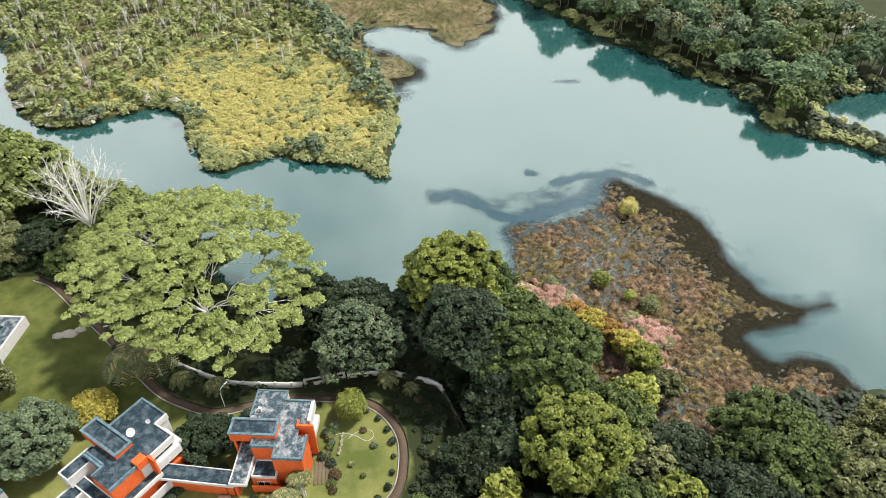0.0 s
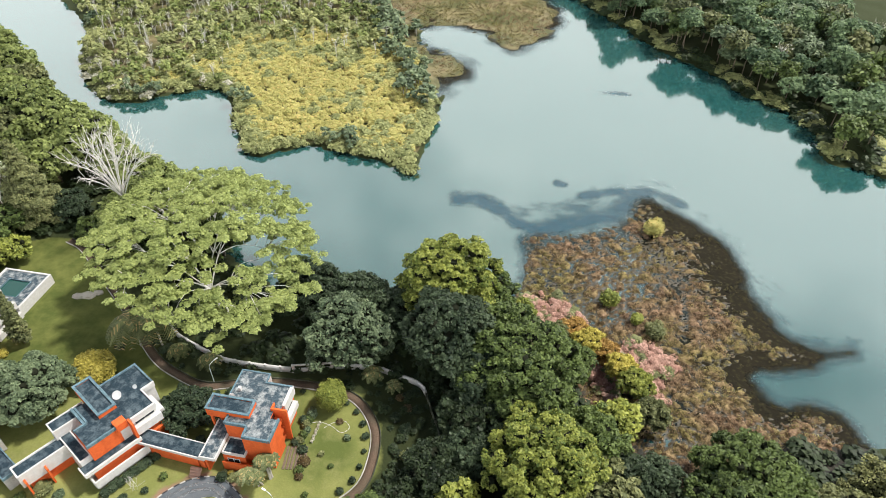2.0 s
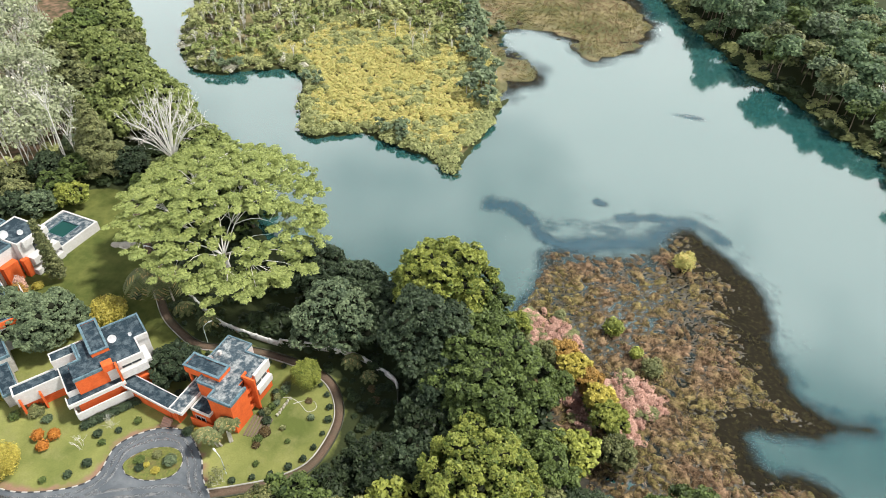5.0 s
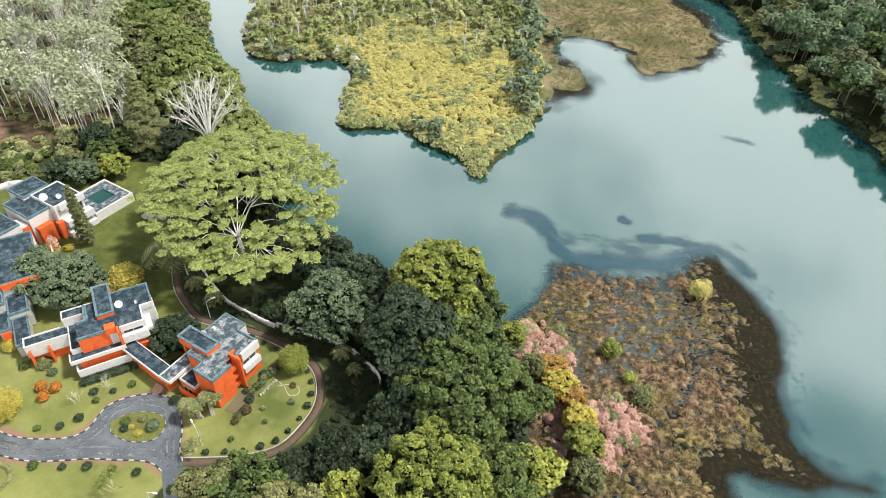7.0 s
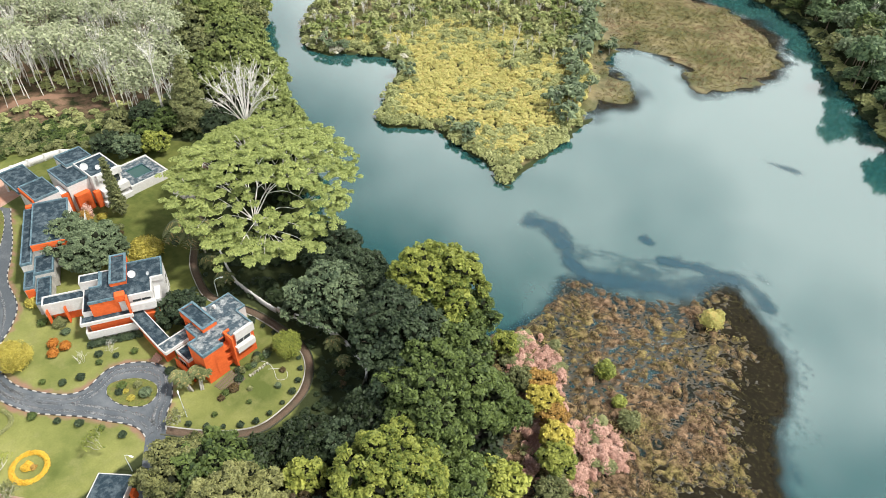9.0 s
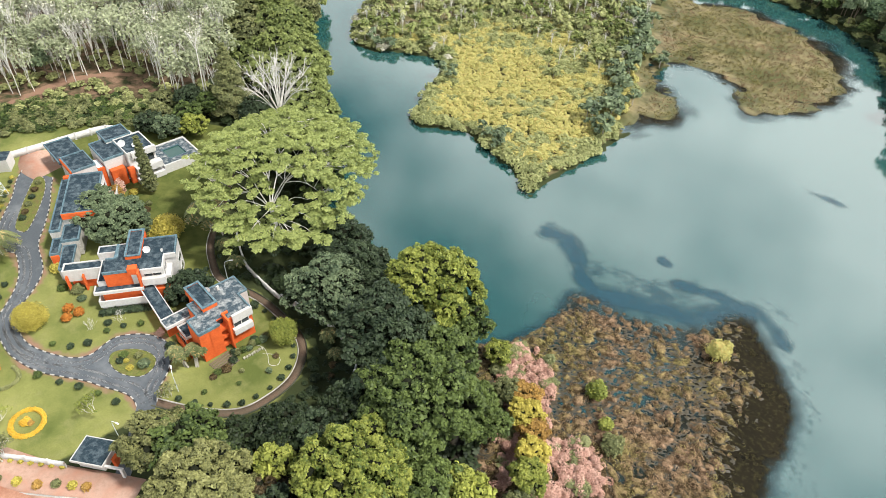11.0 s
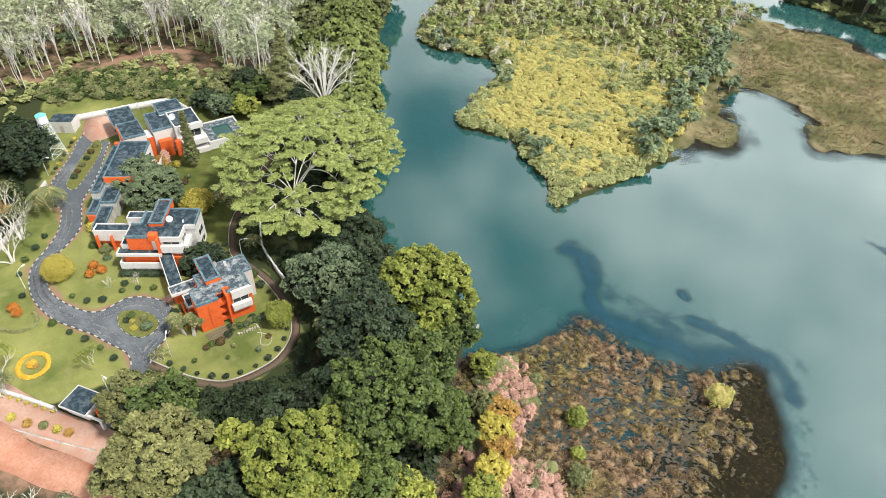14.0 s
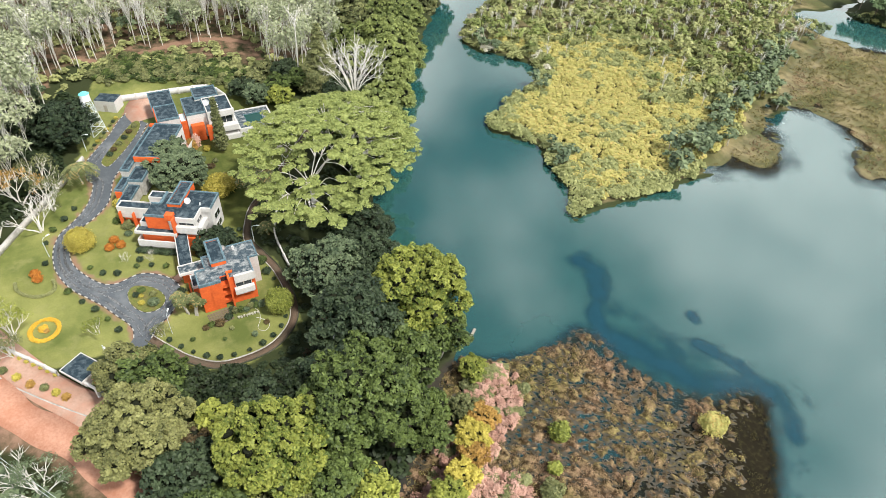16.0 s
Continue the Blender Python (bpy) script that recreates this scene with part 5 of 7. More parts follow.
def rain_tree(x, y):
    rng = np.random.default_rng(21)
    root = thing("rain_tree", pose(x, y, ground_z(x, y)), "huge umbrella-shaped rain tree with pale branching limbs", "tree")
    trunk, crown = Soup(), Soup()
    lit = np.array([0.80, -0.60])
    fork = np.array([0.8, -4.5, 7.5])
    limb(trunk, rng, (0.5, -4.0, -0.4), fork, 0.7, 0.4, 0.02, 6)
    mains = []
    for i in range(9):
        a = 2 * math.pi * i / 9 + rng.uniform(-0.25, 0.25)
        back = np.array([lit[0] * math.cos(a) + lit[1] * math.sin(a), lit[1] * math.cos(a) - lit[0] * math.sin(a), 0])
        r = rng.uniform(2.5, 5.0)
        e = fork + back * r + (-1.0, 1.0, rng.uniform(4.0, 6.0) if back[:2] @ lit < 0.4 else rng.uniform(1.5, 2.5))
        m1 = limb(trunk, rng, fork, e, 0.17, 0.11, 0.06, 5)
        mains.append(m1)
        for k in (-0.5, 0.05, 0.55):
            w = np.array([back[0] * math.cos(k) - back[1] * math.sin(k), back[0] * math.sin(k) + back[1] * math.cos(k), 0])
            far = e + w * rng.uniform(5, 9)
            far[2] = rng.uniform(15.4, 17.0) if far[:2] @ lit < 5 else rng.uniform(11.5, 13)
            mains.append(limb(trunk, rng, e, far, 0.11, 0.04, 0.07, 6, 0, 5))
    for rr, n in ((2.5, 7), (6, 16), (9.5, 26), (13, 36), (16, 42), (18.3, 42)):
        for i in range(n):
            a = 2 * math.pi * (i + rng.uniform(-0.35, 0.35)) / n + rr
            r = rr + rng.uniform(-1.2, 1.2)
            ahead, across = r * math.cos(a) * 1.24 - 2.8, r * math.sin(a) * 1.02
            c = np.array([lit[0] * ahead + lit[1] * across, lit[1] * ahead - lit[0] * across, 0])
            c[2] = 20.3 - 0.013 * r * r - 0.08 * max(0, ahead) + rng.uniform(-0.8, 0.7)
            if 5.5 < ahead < 11.0 and abs(across + 1) < 3.9 + 0.8 * math.sin(3 * ahead):
                continue
            if ahead >= 10.5 and abs(across) < 12:
                c[2] -= 2.8
            if i % 4 == 3:
                c[2] -= rng.uniform(1.5, 3.0)
            s = rng.uniform(2.0, 3.0)
            tn = rng.uniform(0.35, 0.7)
            for _ in range(9):
                d = rng.normal(0, s * 0.5, 3) * (1, 1, 0.13)
                q = s * rng.uniform(0.24, 0.42)
                clump(crown, rng, c + d, q, q, q * 0.36, 0.26, 0.9, 0.5, 0, np.clip(tn + rng.normal(0, 0.12), 0, 1), -0.1, 0.9)
            near = min((p for m_ in mains for p in m_[2:]), key=lambda p: np.linalg.norm(p - c))
            limb(trunk, rng, near, c + (0, 0, -0.4), 0.075, 0.025, 0.06, 4, 0, 4)
    link_parts(root, trunk, crown, M_BARKW, M_LEAF["rain"])


rain_tree(-45, 90)


def bare_tree(x, y, height, spread, seed, label, base=None, limbs=9, name="bare_tree", crown_kind=None, group=""):
    rng = np.random.default_rng(seed)
    root = thing(name, pose(x, y, ground_z(x, y)), label, "tree", group)
    s = Soup()
    tips = []

    def grow(a, way, length, r, depth):
        b = a + way * length
        limb(s, rng, a, b, r, r * 0.6, 0.05, 4, 0, 5)
        if depth == 0:
            tips.append(b)
            return
        for _ in range(3 if depth > 1 else 2):
            w = way + rng.normal(0, 0.36, 3)
            w[2] = abs(w[2]) * 0.8 + 0.25
            grow(b, w / np.linalg.norm(w), length * rng.uniform(0.55, 0.78), r * 0.58, depth - 1)

    foot = np.array([0, 0, -0.3])
    for i in range(limbs):
        a = 2 * math.pi * i / limbs + rng.uniform(-0.3, 0.3)
        k = spread / height * rng.uniform(0.1, 0.95)
        w = np.array([math.cos(a) * k, math.sin(a) * k, 1.0]) + rng.normal(0, 0.08, 3)
        grow(foot + (0.3 * math.cos(a), 0.3 * math.sin(a), 0), w / np.linalg.norm(w), height * 0.46, (0.05 * math.sqrt(height) + 0.012 * (height - 3)) * (0.45 if height < 4 else 1), 3)
    o = new("branchwork", s.mesh("branchwork", [M_BARKW], True))
    o.parent = root
    if crown_kind:
        c = Soup()
        for p in tips[::2]:
            q = 0.8 * min(1.0, height / 6)
            clump(c, rng, p, q, q, q * 0.5, 0.16, 0.17, 0, 0, rng.uniform(0.3, 0.8))
        o = new("crown", c.mesh("crown", [M_LEAF[crown_kind]]))
        o.parent = root


def fan_tree(x, y, height, spread, seed, label):
    """A leafless tree whose straight limbs fan out to a broad flat head of twigs."""
    rng = np.random.default_rng(seed)
    root = thing("bare_tree", pose(x, y, ground_z(x, y)), label, "tree")
    s = Soup()
    limb(s, rng, (0, 0, -0.3), (0, 0, height * 0.42), 0.5, 0.36, 0.0, 4)
    for i in range(17):
        a = i * 2.4
        r = spread * math.sqrt((i + 0.5) / 17)
        end = np.array([r * math.cos(a), r * math.sin(a), height * (0.94 - 0.22 * (r / spread) ** 2)]) + rng.normal(0, 0.5, 3)
        p = limb(s, rng, (0.3 * math.cos(a), 0.3 * math.sin(a), height * rng.uniform(0.34, 0.42)), end, 0.19, 0.07, 0.03, 7, 0, 5)
        for k in (2, 3, 4, 4, 5, 5, 5, 6, 6, 6):
            w = (end - p[0]) / np.linalg.norm(end - p[0]) + rng.normal(0, 0.4, 3)
            tip = p[k] + w * rng.uniform(1.8, 3.2)
            t2 = limb(s, rng, p[k], tip, 0.07, 0.03, 0.05, 4, 0, 4)
            for _ in range(3):
                limb(s, rng, t2[2], t2[2] + (w + rng.normal(0, 0.5, 3)) * rng.uniform(0.9, 1.7), 0.04, 0.015, 0.05, 3, 0, 3)
    o = new("branchwork", s.mesh("branchwork", [M_BARKW], True))
    o.parent = root


fan_tree(-77, 109, 23.5, 8.2, 5, "bleached bare tree with fanning white branches")
# trees along the near shore and the wood beside the house
broadleaf(2.5, 92.5, 9.3, 20.0, "lime", "tall tree with bright yellow-green bunched foliage", 31, 0.32, 30, 0.95, 0.95, M_BARK, bunch=0.72)
broadleaf(4.5, 79.5, 7.8, 18.5, "dark", "dense dark green broadleaf tree", 32, 0.32, 26, 0.9, bunch=0.64)
broadleaf(-14.5, 80.5, 7.6, 13.0, "grey", "thin-leaved grey-green tree with twigs showing", 33, 0.3, 26, 0.5, 0.9, M_BARK)
broadleaf(-16, 89.5, 6.0, 10.5, "dark", "dark green tree at the water's edge", 34, 0.3, 16)
broadleaf(-26, 92, 6.0, 10.5, "dark", "dark green tree under the rain tree", 35, 0.3, 16)
broadleaf(-7, 88, 5.5, 10.0, "dark", "dark rounded tree by the shore", 36, 0.3, 16)
broadleaf(18, 75, 10.4, 17.0, "green", "large spreading green tree in the wood", 37, 0.32, 32, 0.9, bunch=0.64)
broadleaf(13.5, 85, 6.0, 13.0, "green", "fresh green tree beside the marsh", 38, 0.4, 18)
broadleaf(12.5, 73, 6.0, 12.5, "dark", "leafy green tree at the edge of the wood", 39, 0.4, 20)
broadleaf(22.8, 58.5, 8.3, 15.8, "lime", "round yellow-green tree with a dense dome", 40, 0.28, 34, 0.95, 0.85, bunch=0.55)
broadleaf(11, 60, 4.5, 9.0, "dark", "dark green tree in the shade of the wood", 41, 0.3, 14)
broadleaf(31, 66, 5.0, 10.0, "green", "green tree at the marsh side", 42, 0.3, 14)
broadleaf(34.5, 71, 3.2, 9.0, "lime", "slender yellow-leaved tree by the marsh", 43, 0.4, 10)
broadleaf(33, 57, 5.0, 9.5, "olive", "olive green tree with thin foliage", 44, 0.4, 14, 0.9)
broadleaf(40, 60, 5.2, 8.5, "dark", "dark green tree in a wet hollow", 45, 0.3, 14)
broadleaf(55, 60, 10.5, 13.5, "green", "broad green tree by the lake", 46, 0.3, 28)
broadleaf(66, 55, 8.5, 12.0, "olive", "olive green spreading tree near the water", 47, 0.3, 24)
broadleaf(47, 50, 8.0, 12.0, "dark", "dark green tree in dense wood", 48, 0.3, 20)
broadleaf(74, 66, 4.5, 8.5, "gold", "thin yellowish tree on the bank", 49, 0.26, 12, 0.6)
broadleaf(80, 60, 6.0, 9.0, "gold", "olive tree at the lake edge", 50, 0.4, 14, 0.9)
broadleaf(9, 40, 8.3, 13.5, "gold", "feathery olive tree overhanging the red road", 51, 0.24, 26, 0.95)
broadleaf(0.5, 43, 6.6, 11.5, "green", "green tree beside the drive", 52, 0.4, 18)
broadleaf(-4.8, 39.6, 4.8, 10.0, "gold", "pale olive tree by the drive", 53, 0.24, 16, 0.95)
broadleaf(14, 47, 4.5, 7.5, "brown", "brownish tree in the wood", 54, 0.26, 14)
broadleaf(6.5, 53.5, 3.0, 5.5, "brown", "dark reddish-brown shrub tree below the path", 55, 0.26, 12)
broadleaf(11, 52, 2.8, 8.5, "lime", "small tree with pale yellow tufts", 56, 0.4, 9, 0.8)
broadleaf(20, 45, 6, 10, "dark", "dark green tree at the road", 57, 0.4, 16)
broadleaf(30, 47, 6.5, 11, "green", "spreading green tree in the wood", 58, 0.3, 18)
broadleaf(37, 50, 3.5, 11, "lime", "bright yellow-green young sapling", 59, 0.4, 10)
broadleaf(4.5, 60, 2.6, 4.5, "dark", "dark shrub by the boundary wall", 60, 0.26, 12)
broadleaf(8.5, 68, 3.4, 8, "dark", "dark tree over the boundary wall", 61, 0.4, 12)
# Three trees whose leaf colour holds the wood's shade.
broadleaf(7, 56, 4.6, 9, "shade", "tree with shade-darkened leaves overhanging the boundary wall", 160, 0.3, 14)
broadleaf(2.5, 49.5, 3.8, 7.5, "shade", "tree with shade-darkened leaves below the garden path", 161, 0.3, 14)
broadleaf(12.5, 66, 5.0, 10.5, "shade", "tree with shade-darkened leaves in the middle of the wood", 162, 0.3, 14)
broadleaf(10, 94, 4.8, 12.0, "green", "fresh green tree leaning over the lake", 163, 0.3, 14, 0.95, 0.95, M_BARK)
# the house gardens
broadleaf(-64.5, 58.8, 5.9, 9.2, "grey", "dense rounded courtyard tree", 62, 0.24, 22)
broadleaf(-72.0, 57.2, 5.6, 8.4, "grey", "dense rounded courtyard tree", 63, 0.24, 22)
broadleaf(-96.5, 34, 7.6, 10.5, "dark", "large dark green tree near the water tower", 64, 0.3, 24)
broadleaf(-38, 61.5, 4.2, 5.0, "dark", "dark flowering shrub between the houses", 65, 0.24, 14)
bush(-59.5, 66.5, 4.4, 4.6, "yellow", "rounded yellow-green bush on the lawn", 66, 0.22, 10)
bush(-14.6, 69.2, 3.0, 5.2, "lime", "clipped ball-shaped tree by the path", 67, 0.14, 14)
bush(-50.5, 34, 3.5, 5.0, "yellow", "clipped golden ball bush beside the drive", 68, 0.14, 16)
# bank of the channel
BANK = ((-60, 112, 6, 11, "bank"), (-70, 112, 7, 13, "bank"), (-80, 121, 6.5, 11, "bank"), (-77, 107, 5, 8.5, "bank"), (-98, 129, 8, 14, "bank"), (-110, 133, 8.5, 15, "bank"), (-104, 121, 6, 11, "bank"), (-124, 139, 8, 15, "bank"), (-128, 127, 9.5, 14, "olive"), (-140, 148, 8, 14, "bank"), (-155, 158, 8, 14, "green"), (-145, 136, 8, 13, "olive"), (-117, 122, 7, 11, "bank"), (-52, 104, 5, 9, "green"), (-66, 99, 5, 9, "green"), (-72, 104, 5, 10, "bank"), (-92, 128, 5.5, 10, "bank"), (-150, 166, 8.5, 13, "bank"), (-165, 175, 9, 14, "bank"), (-138, 155, 7.5, 12, "olive"), (-128, 145, 7.5, 13, "bank"), (-104, 136, 7, 12, "bank"), (-152, 148, 8, 13, "bank"))
for i, (x, y, r, h, kd) in enumerate(BANK):
    broadleaf(x, y, r, h, kd, "leafy green tree on the channel bank", 80 + i, 0.46, 22, 0.9, bunch=0.95, group="trees on the channel bank")


def conifer(x, y, h, r, seed, label):
    rng = np.random.default_rng(seed)
    root = thing("conifer", pose(x, y, ground_z(x, y)), label, "tree")
    tr, cr = Soup(), Soup()
    limb(tr, rng, (0, 0, -0.3), (0, 0, h * 0.95), 0.28, 0.04, 0.0, 5)
    for i in range(64):
        f = (i + 1) / 65
        a = i * 2.4
        rr = r * (1 - f) * rng.uniform(0.55, 0.95) + 0.2
        c = np.array([rr * math.cos(a), rr * math.sin(a), h * (0.08 + 0.9 * f)])
        s = 0.5 + r * 0.34 * (1 - f)
        clump(cr, rng, c, s, s, s * 0.6, 0.22, 1.1, 0.75, 0, rng.uniform(0.3, 0.7))
    link_parts(root, tr, cr, M_BARKD, M_LEAF["olive"])


conifer(-98.5, 105.8, 22.5, 6.2, 3, "tall olive conifer behind the rain tree")
conifer(-77.6, 71.0, 16.5, 1.35, 4, "tall narrow cypress standing on the lawn")


def tall_tree(x, y, h, spread, seed, label):
    """A very tall slender trunk with a thin bare head."""
    rng = np.random.default_rng(seed)
    root = thing("tall_tree", pose(x, y, ground_z(x, y)), label, "tree")
    s = Soup()
    p = limb(s, rng, (0, 0, -0.3), (0.4, 0.3, h * 0.82), 0.24, 0.11, 0.004, 8)
    for i in range(16):
        a = i * 2.4
        e = p[-1] + (spread * rng.uniform(0.3, 1.0) * math.cos(a), spread * rng.uniform(0.3, 1.0) * math.sin(a), h * rng.uniform(0.04, 0.2))
        b = limb(s, rng, p[-1 - i % 2], e, 0.07, 0.025, 0.06, 5, 0, 4)
        for k in (2, 3, 4):
            limb(s, rng, b[k], b[k] + rng.normal(0, 0.7, 3) + (0, 0, 0.8), 0.03, 0.012, 0.05, 3, 0, 3)
    o = new("branchwork", s.mesh("branchwork", [M_BARKW], True))
    o.parent = root


tall_tree(-105, 100.8, 25, 3.6, 71, "very tall slender pale trunk beside the garden path")


def palm(x, y, h, fr, seed, label, lean=(0, 0), kind="palm", n=15):
    rng = np.random.default_rng(seed)
    root = thing("palm_tree", pose(x, y, ground_z(x, y)), label, "palm tree", "palms")
    tr, cr = Soup(), Soup()
    top = np.array([lean[0], lean[1], h])
    limb(tr, rng, (0, 0, -0.3), top, 0.22, 0.13, 0.02, 6)
    for i in range(n):
        a = 2 * math.pi * i / n * 1.0 + rng.uniform(-0.2, 0.2)
        up = rng.uniform(0.1, 0.9)
        out = np.array([math.cos(a), math.sin(a), 0])
        t = np.linspace(0, 1, 9)
        p = top + out[None] * (fr * t)[:, None]
        p[:, 2] += fr * (up * t - (up + 0.55) * t * t)
        cr.add(*tube_np(p, np.linspace(0.05, 0.015, 9), 4), t=0.7)
        sd = np.array([-out[1], out[0], 0])
        for j in range(1, 9):
            for q in (0.0, 0.5):
                c = p[j - 1] + (p[j] - p[j - 1]) * q
                ln = fr * 0.28 * math.sin(math.pi * (0.12 + 0.8 * (j - 1 + q) / 8))
                for sg in (-1, 1):
                    e = c + sd * sg * ln + out * ln * 0.35 + np.array([0, 0, -0.35 * ln])
                    w = out * 0.19
                    cr.add(np.array([c - w, c + w, e + w * 0.3, e - w * 0.3]), [[0, 1, 2, 3]], 0, rng.uniform(0.2, 0.9))
    link_parts(root, tr, cr, M_BARK, M_LEAF[kind])


palm(-55.5, 75.0, 7.0, 5.2, 1, "coconut palm with drooping fronds", n=22)
palm(-51.5, 76.0, 7.5, 5.0, 2, "coconut palm with drooping fronds", n=22)
palm(-76, 36.0, 5.0, 4.8, 3, "wide pale palm beside the drive")
palm(-9, 76, 2.2, 2.2, 4, "young palm by the boundary wall", n=10)
palm(-4.5, 74.2, 1.8, 1.7, 5, "young palm by the boundary wall", n=9)
palm(-40, 73.0, 2.2, 2.4, 6, "young palm beside the path", n=10)
palm(-47, 74.2, 2.0, 2.3, 7, "young palm beside the path", n=10)
palm(-21.2, 51.6, 4.6, 1.7, 9, "slim pale-trunked palm before the orange wall", (-1.2, -0.9), n=13)
palm(-20.8, 51.9, 4.4, 1.6, 10, "slim pale-trunked palm before the orange wall", (-0.2, -0.9), n=13)
palm(-19.9, 53.0, 4.8, 1.7, 11, "slim pale-trunked palm before the orange wall", (-0.8, 0.5), n=13)
palm(-19.7, 53.3, 4.2, 1.6, 8, "slim pale-trunked palm before the orange wall", (-0.3, 1.0), n=13)
palm(-3.5, 44.4, 2.2, 2.2, 12, "orange-tinged palm below the path", kind="orange", n=10)

# ---- woods, scrub, marsh: uncountable growth ----


def proto_tree(seed, radius, height, lumps, leaf, cover, trunk_r, twigs=0, core=0.75):
    rng = np.random.default_rng(seed)
    s = Soup()
    limb(s, rng, (0, 0, -0.3), (rng.normal(0, 0.3), rng.normal(0, 0.3), height * 0.75), trunk_r, trunk_r * 0.45, 0.03, 4, 1, 5)
    for i in range(twigs):
        a = i * 2.4
        z0 = height * rng.uniform(0.35, 0.7)
        e = (radius * rng.uniform(0.5, 0.95) * math.cos(a), radius * rng.uniform(0.5, 0.95) * math.sin(a), height * rng.uniform(0.75, 1.02))
        limb(s, rng, (0, 0, z0), e, trunk_r * 0.5, 0.02, 0.05, 3, 1, 3)
    for i in range(lumps):
        f = (i + 0.5) / lumps
        a = i * 2.4 + rng.uniform(-0.3, 0.3)
        up = 1 - 1.35 * f
        rr = math.sqrt(max(0, 1 - up * up)) * 0.68
        q = radius * rng.uniform(0.36, 0.52)
        ch = min(radius, height * 0.4)
        c = np.array([rr * radius * math.cos(a), rr * radius * math.sin(a), height - ch + up * ch * 0.65])
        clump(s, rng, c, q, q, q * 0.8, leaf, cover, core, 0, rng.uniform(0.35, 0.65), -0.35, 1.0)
    return s.arrays()


def scatter(name, spots, protos, materials, label, category, seed, smin=0.75, smax=1.25, lo=0.2, hi=0.8, zs=None):
    """Copies of a few plants at many spots, joined into one growth."""
    rng = np.random.default_rng(seed)
    soup = Soup()
    zg = ground_np(spots[:, 0], spots[:, 1]) if zs is None else zs
    for (x, y), z in zip(spots, zg):
        v, q, m, t = protos[rng.integers(len(protos))]
        a, sc = rng.uniform(0, 6.283), rng.uniform(smin, smax)
        ca, sa = math.cos(a) * sc, math.sin(a) * sc
        w = np.stack([v[:, 0] * ca - v[:, 1] * sa + x, v[:, 0] * sa + v[:, 1] * ca + y, v[:, 2] * sc * rng.uniform(0.85, 1.15) + z], 1)
        soup.v.append(w)
        soup.q.append(q + soup.n)
        soup.m.append(m)
        soup.t.append(np.clip(t + rng.uniform(lo, hi) - 0.5, 0, 1))
        soup.n += len(v)
    ob = new(name, soup.mesh(name, materials))
    return tagged(ob, label, category, kind="stuff")


def spots_in(test, box, spacing, seed, jitter=0.45):
    rng = np.random.default_rng(seed)
    gx, gy = np.arange(box[0], box[1], spacing), np.arange(box[2], box[3], spacing)
    X, Y = np.meshgrid(gx, gy, indexing="ij")
    X = X + rng.uniform(-jitter, jitter, X.shape) * spacing
    Y = Y + rng.uniform(-jitter, jitter, Y.shape) * spacing
    k = test(X, Y)
    return np.stack([X[k], Y[k]], 1)


# plantation of pale thin-trunked trees beyond the houses
PLANT = [proto_tree(200 + i, 3.4, 13 + 1.4 * i, 8, 0.42, 0.25, 0.13, 8, 0) for i in range(4)]
BARE = [proto_tree(210 + i, 2.8, 15 + i, 3, 0.35, 0.06, 0.14, 16, 0) for i in range(3)]
WOOD = [proto_tree(220 + i, 3.4, 9 + i, 7, 0.62, 0.7, 0.2, 0, 0.6) for i in range(3)]


def plantation(X, Y):
    m = (signed(P_MAIN, X, Y) > 24) & (signed(P_ESTATE, X, Y) < -8) & (Y > -20)
    behind = (X < -118) & ((X < -146 + 0.1 * (Y - 60)) | (Y > 96) | (X + 0.75 * Y < -108))
    south = (Y < 30) & (X < -62) & (Y < 0.62 * (-X) - 22)
    north = (X < -106) & (Y > 96)
    return m & (behind | south | north)


sp = spots_in(plantation, (-262, -60, -12, 262), 4.3, 1)
kk = np.random.default_rng(5).random(len(sp))
scatter("plantation_trees", sp[kk < 0.64], PLANT, [M_LEAF["plant"], M_BARKW], "plantation of thin pale-trunked trees with sparse leaves", "plantation", 6)
scatter("plantation_trees", sp[(kk >= 0.64) & (kk < 0.93)], BARE, [M_LEAF["white"], M_BARKW], "leafless white-trunked trees in the plantation", "plantation", 7)
scatter("plantation_trees", sp[kk >= 0.93], WOOD, [M_LEAF["grey"], M_BARKD], "darker leafy trees among the plantation", "plantation", 8, 0.7, 1.0)

def plantation_floor(X, Y):
    return (signed(P_MAIN, X, Y) > 6) & (signed(P_ESTATE, X, Y) < -5) & (X < -100) & (X > -185) & (Y > 5) & (waves(X, Y, 6.0) > -0.7) & (np.abs((X + 143) * 0.94 - 0.34 * (Y - 60) * np.sin(Y / 14)) > 2.2)


# tall scrub of the north shore, dead trunks at its back
SHRUB = []
for i in range(4):
    rng_ = np.random.default_rng(300 + i)
    s_ = Soup()
    for j in range(3):
        clump(s_, rng_, np.array([rng_.normal(0, 0.6), rng_.normal(0, 0.6), rng_.uniform(0.5, 1.0)]), 0.95, 0.95, 0.7, 0.32, 0.7, 0.7 if j == 0 else 0, 0, rng_.uniform(0.35, 0.65), -0.35, 1.9)
    SHRUB.append(s_.arrays())


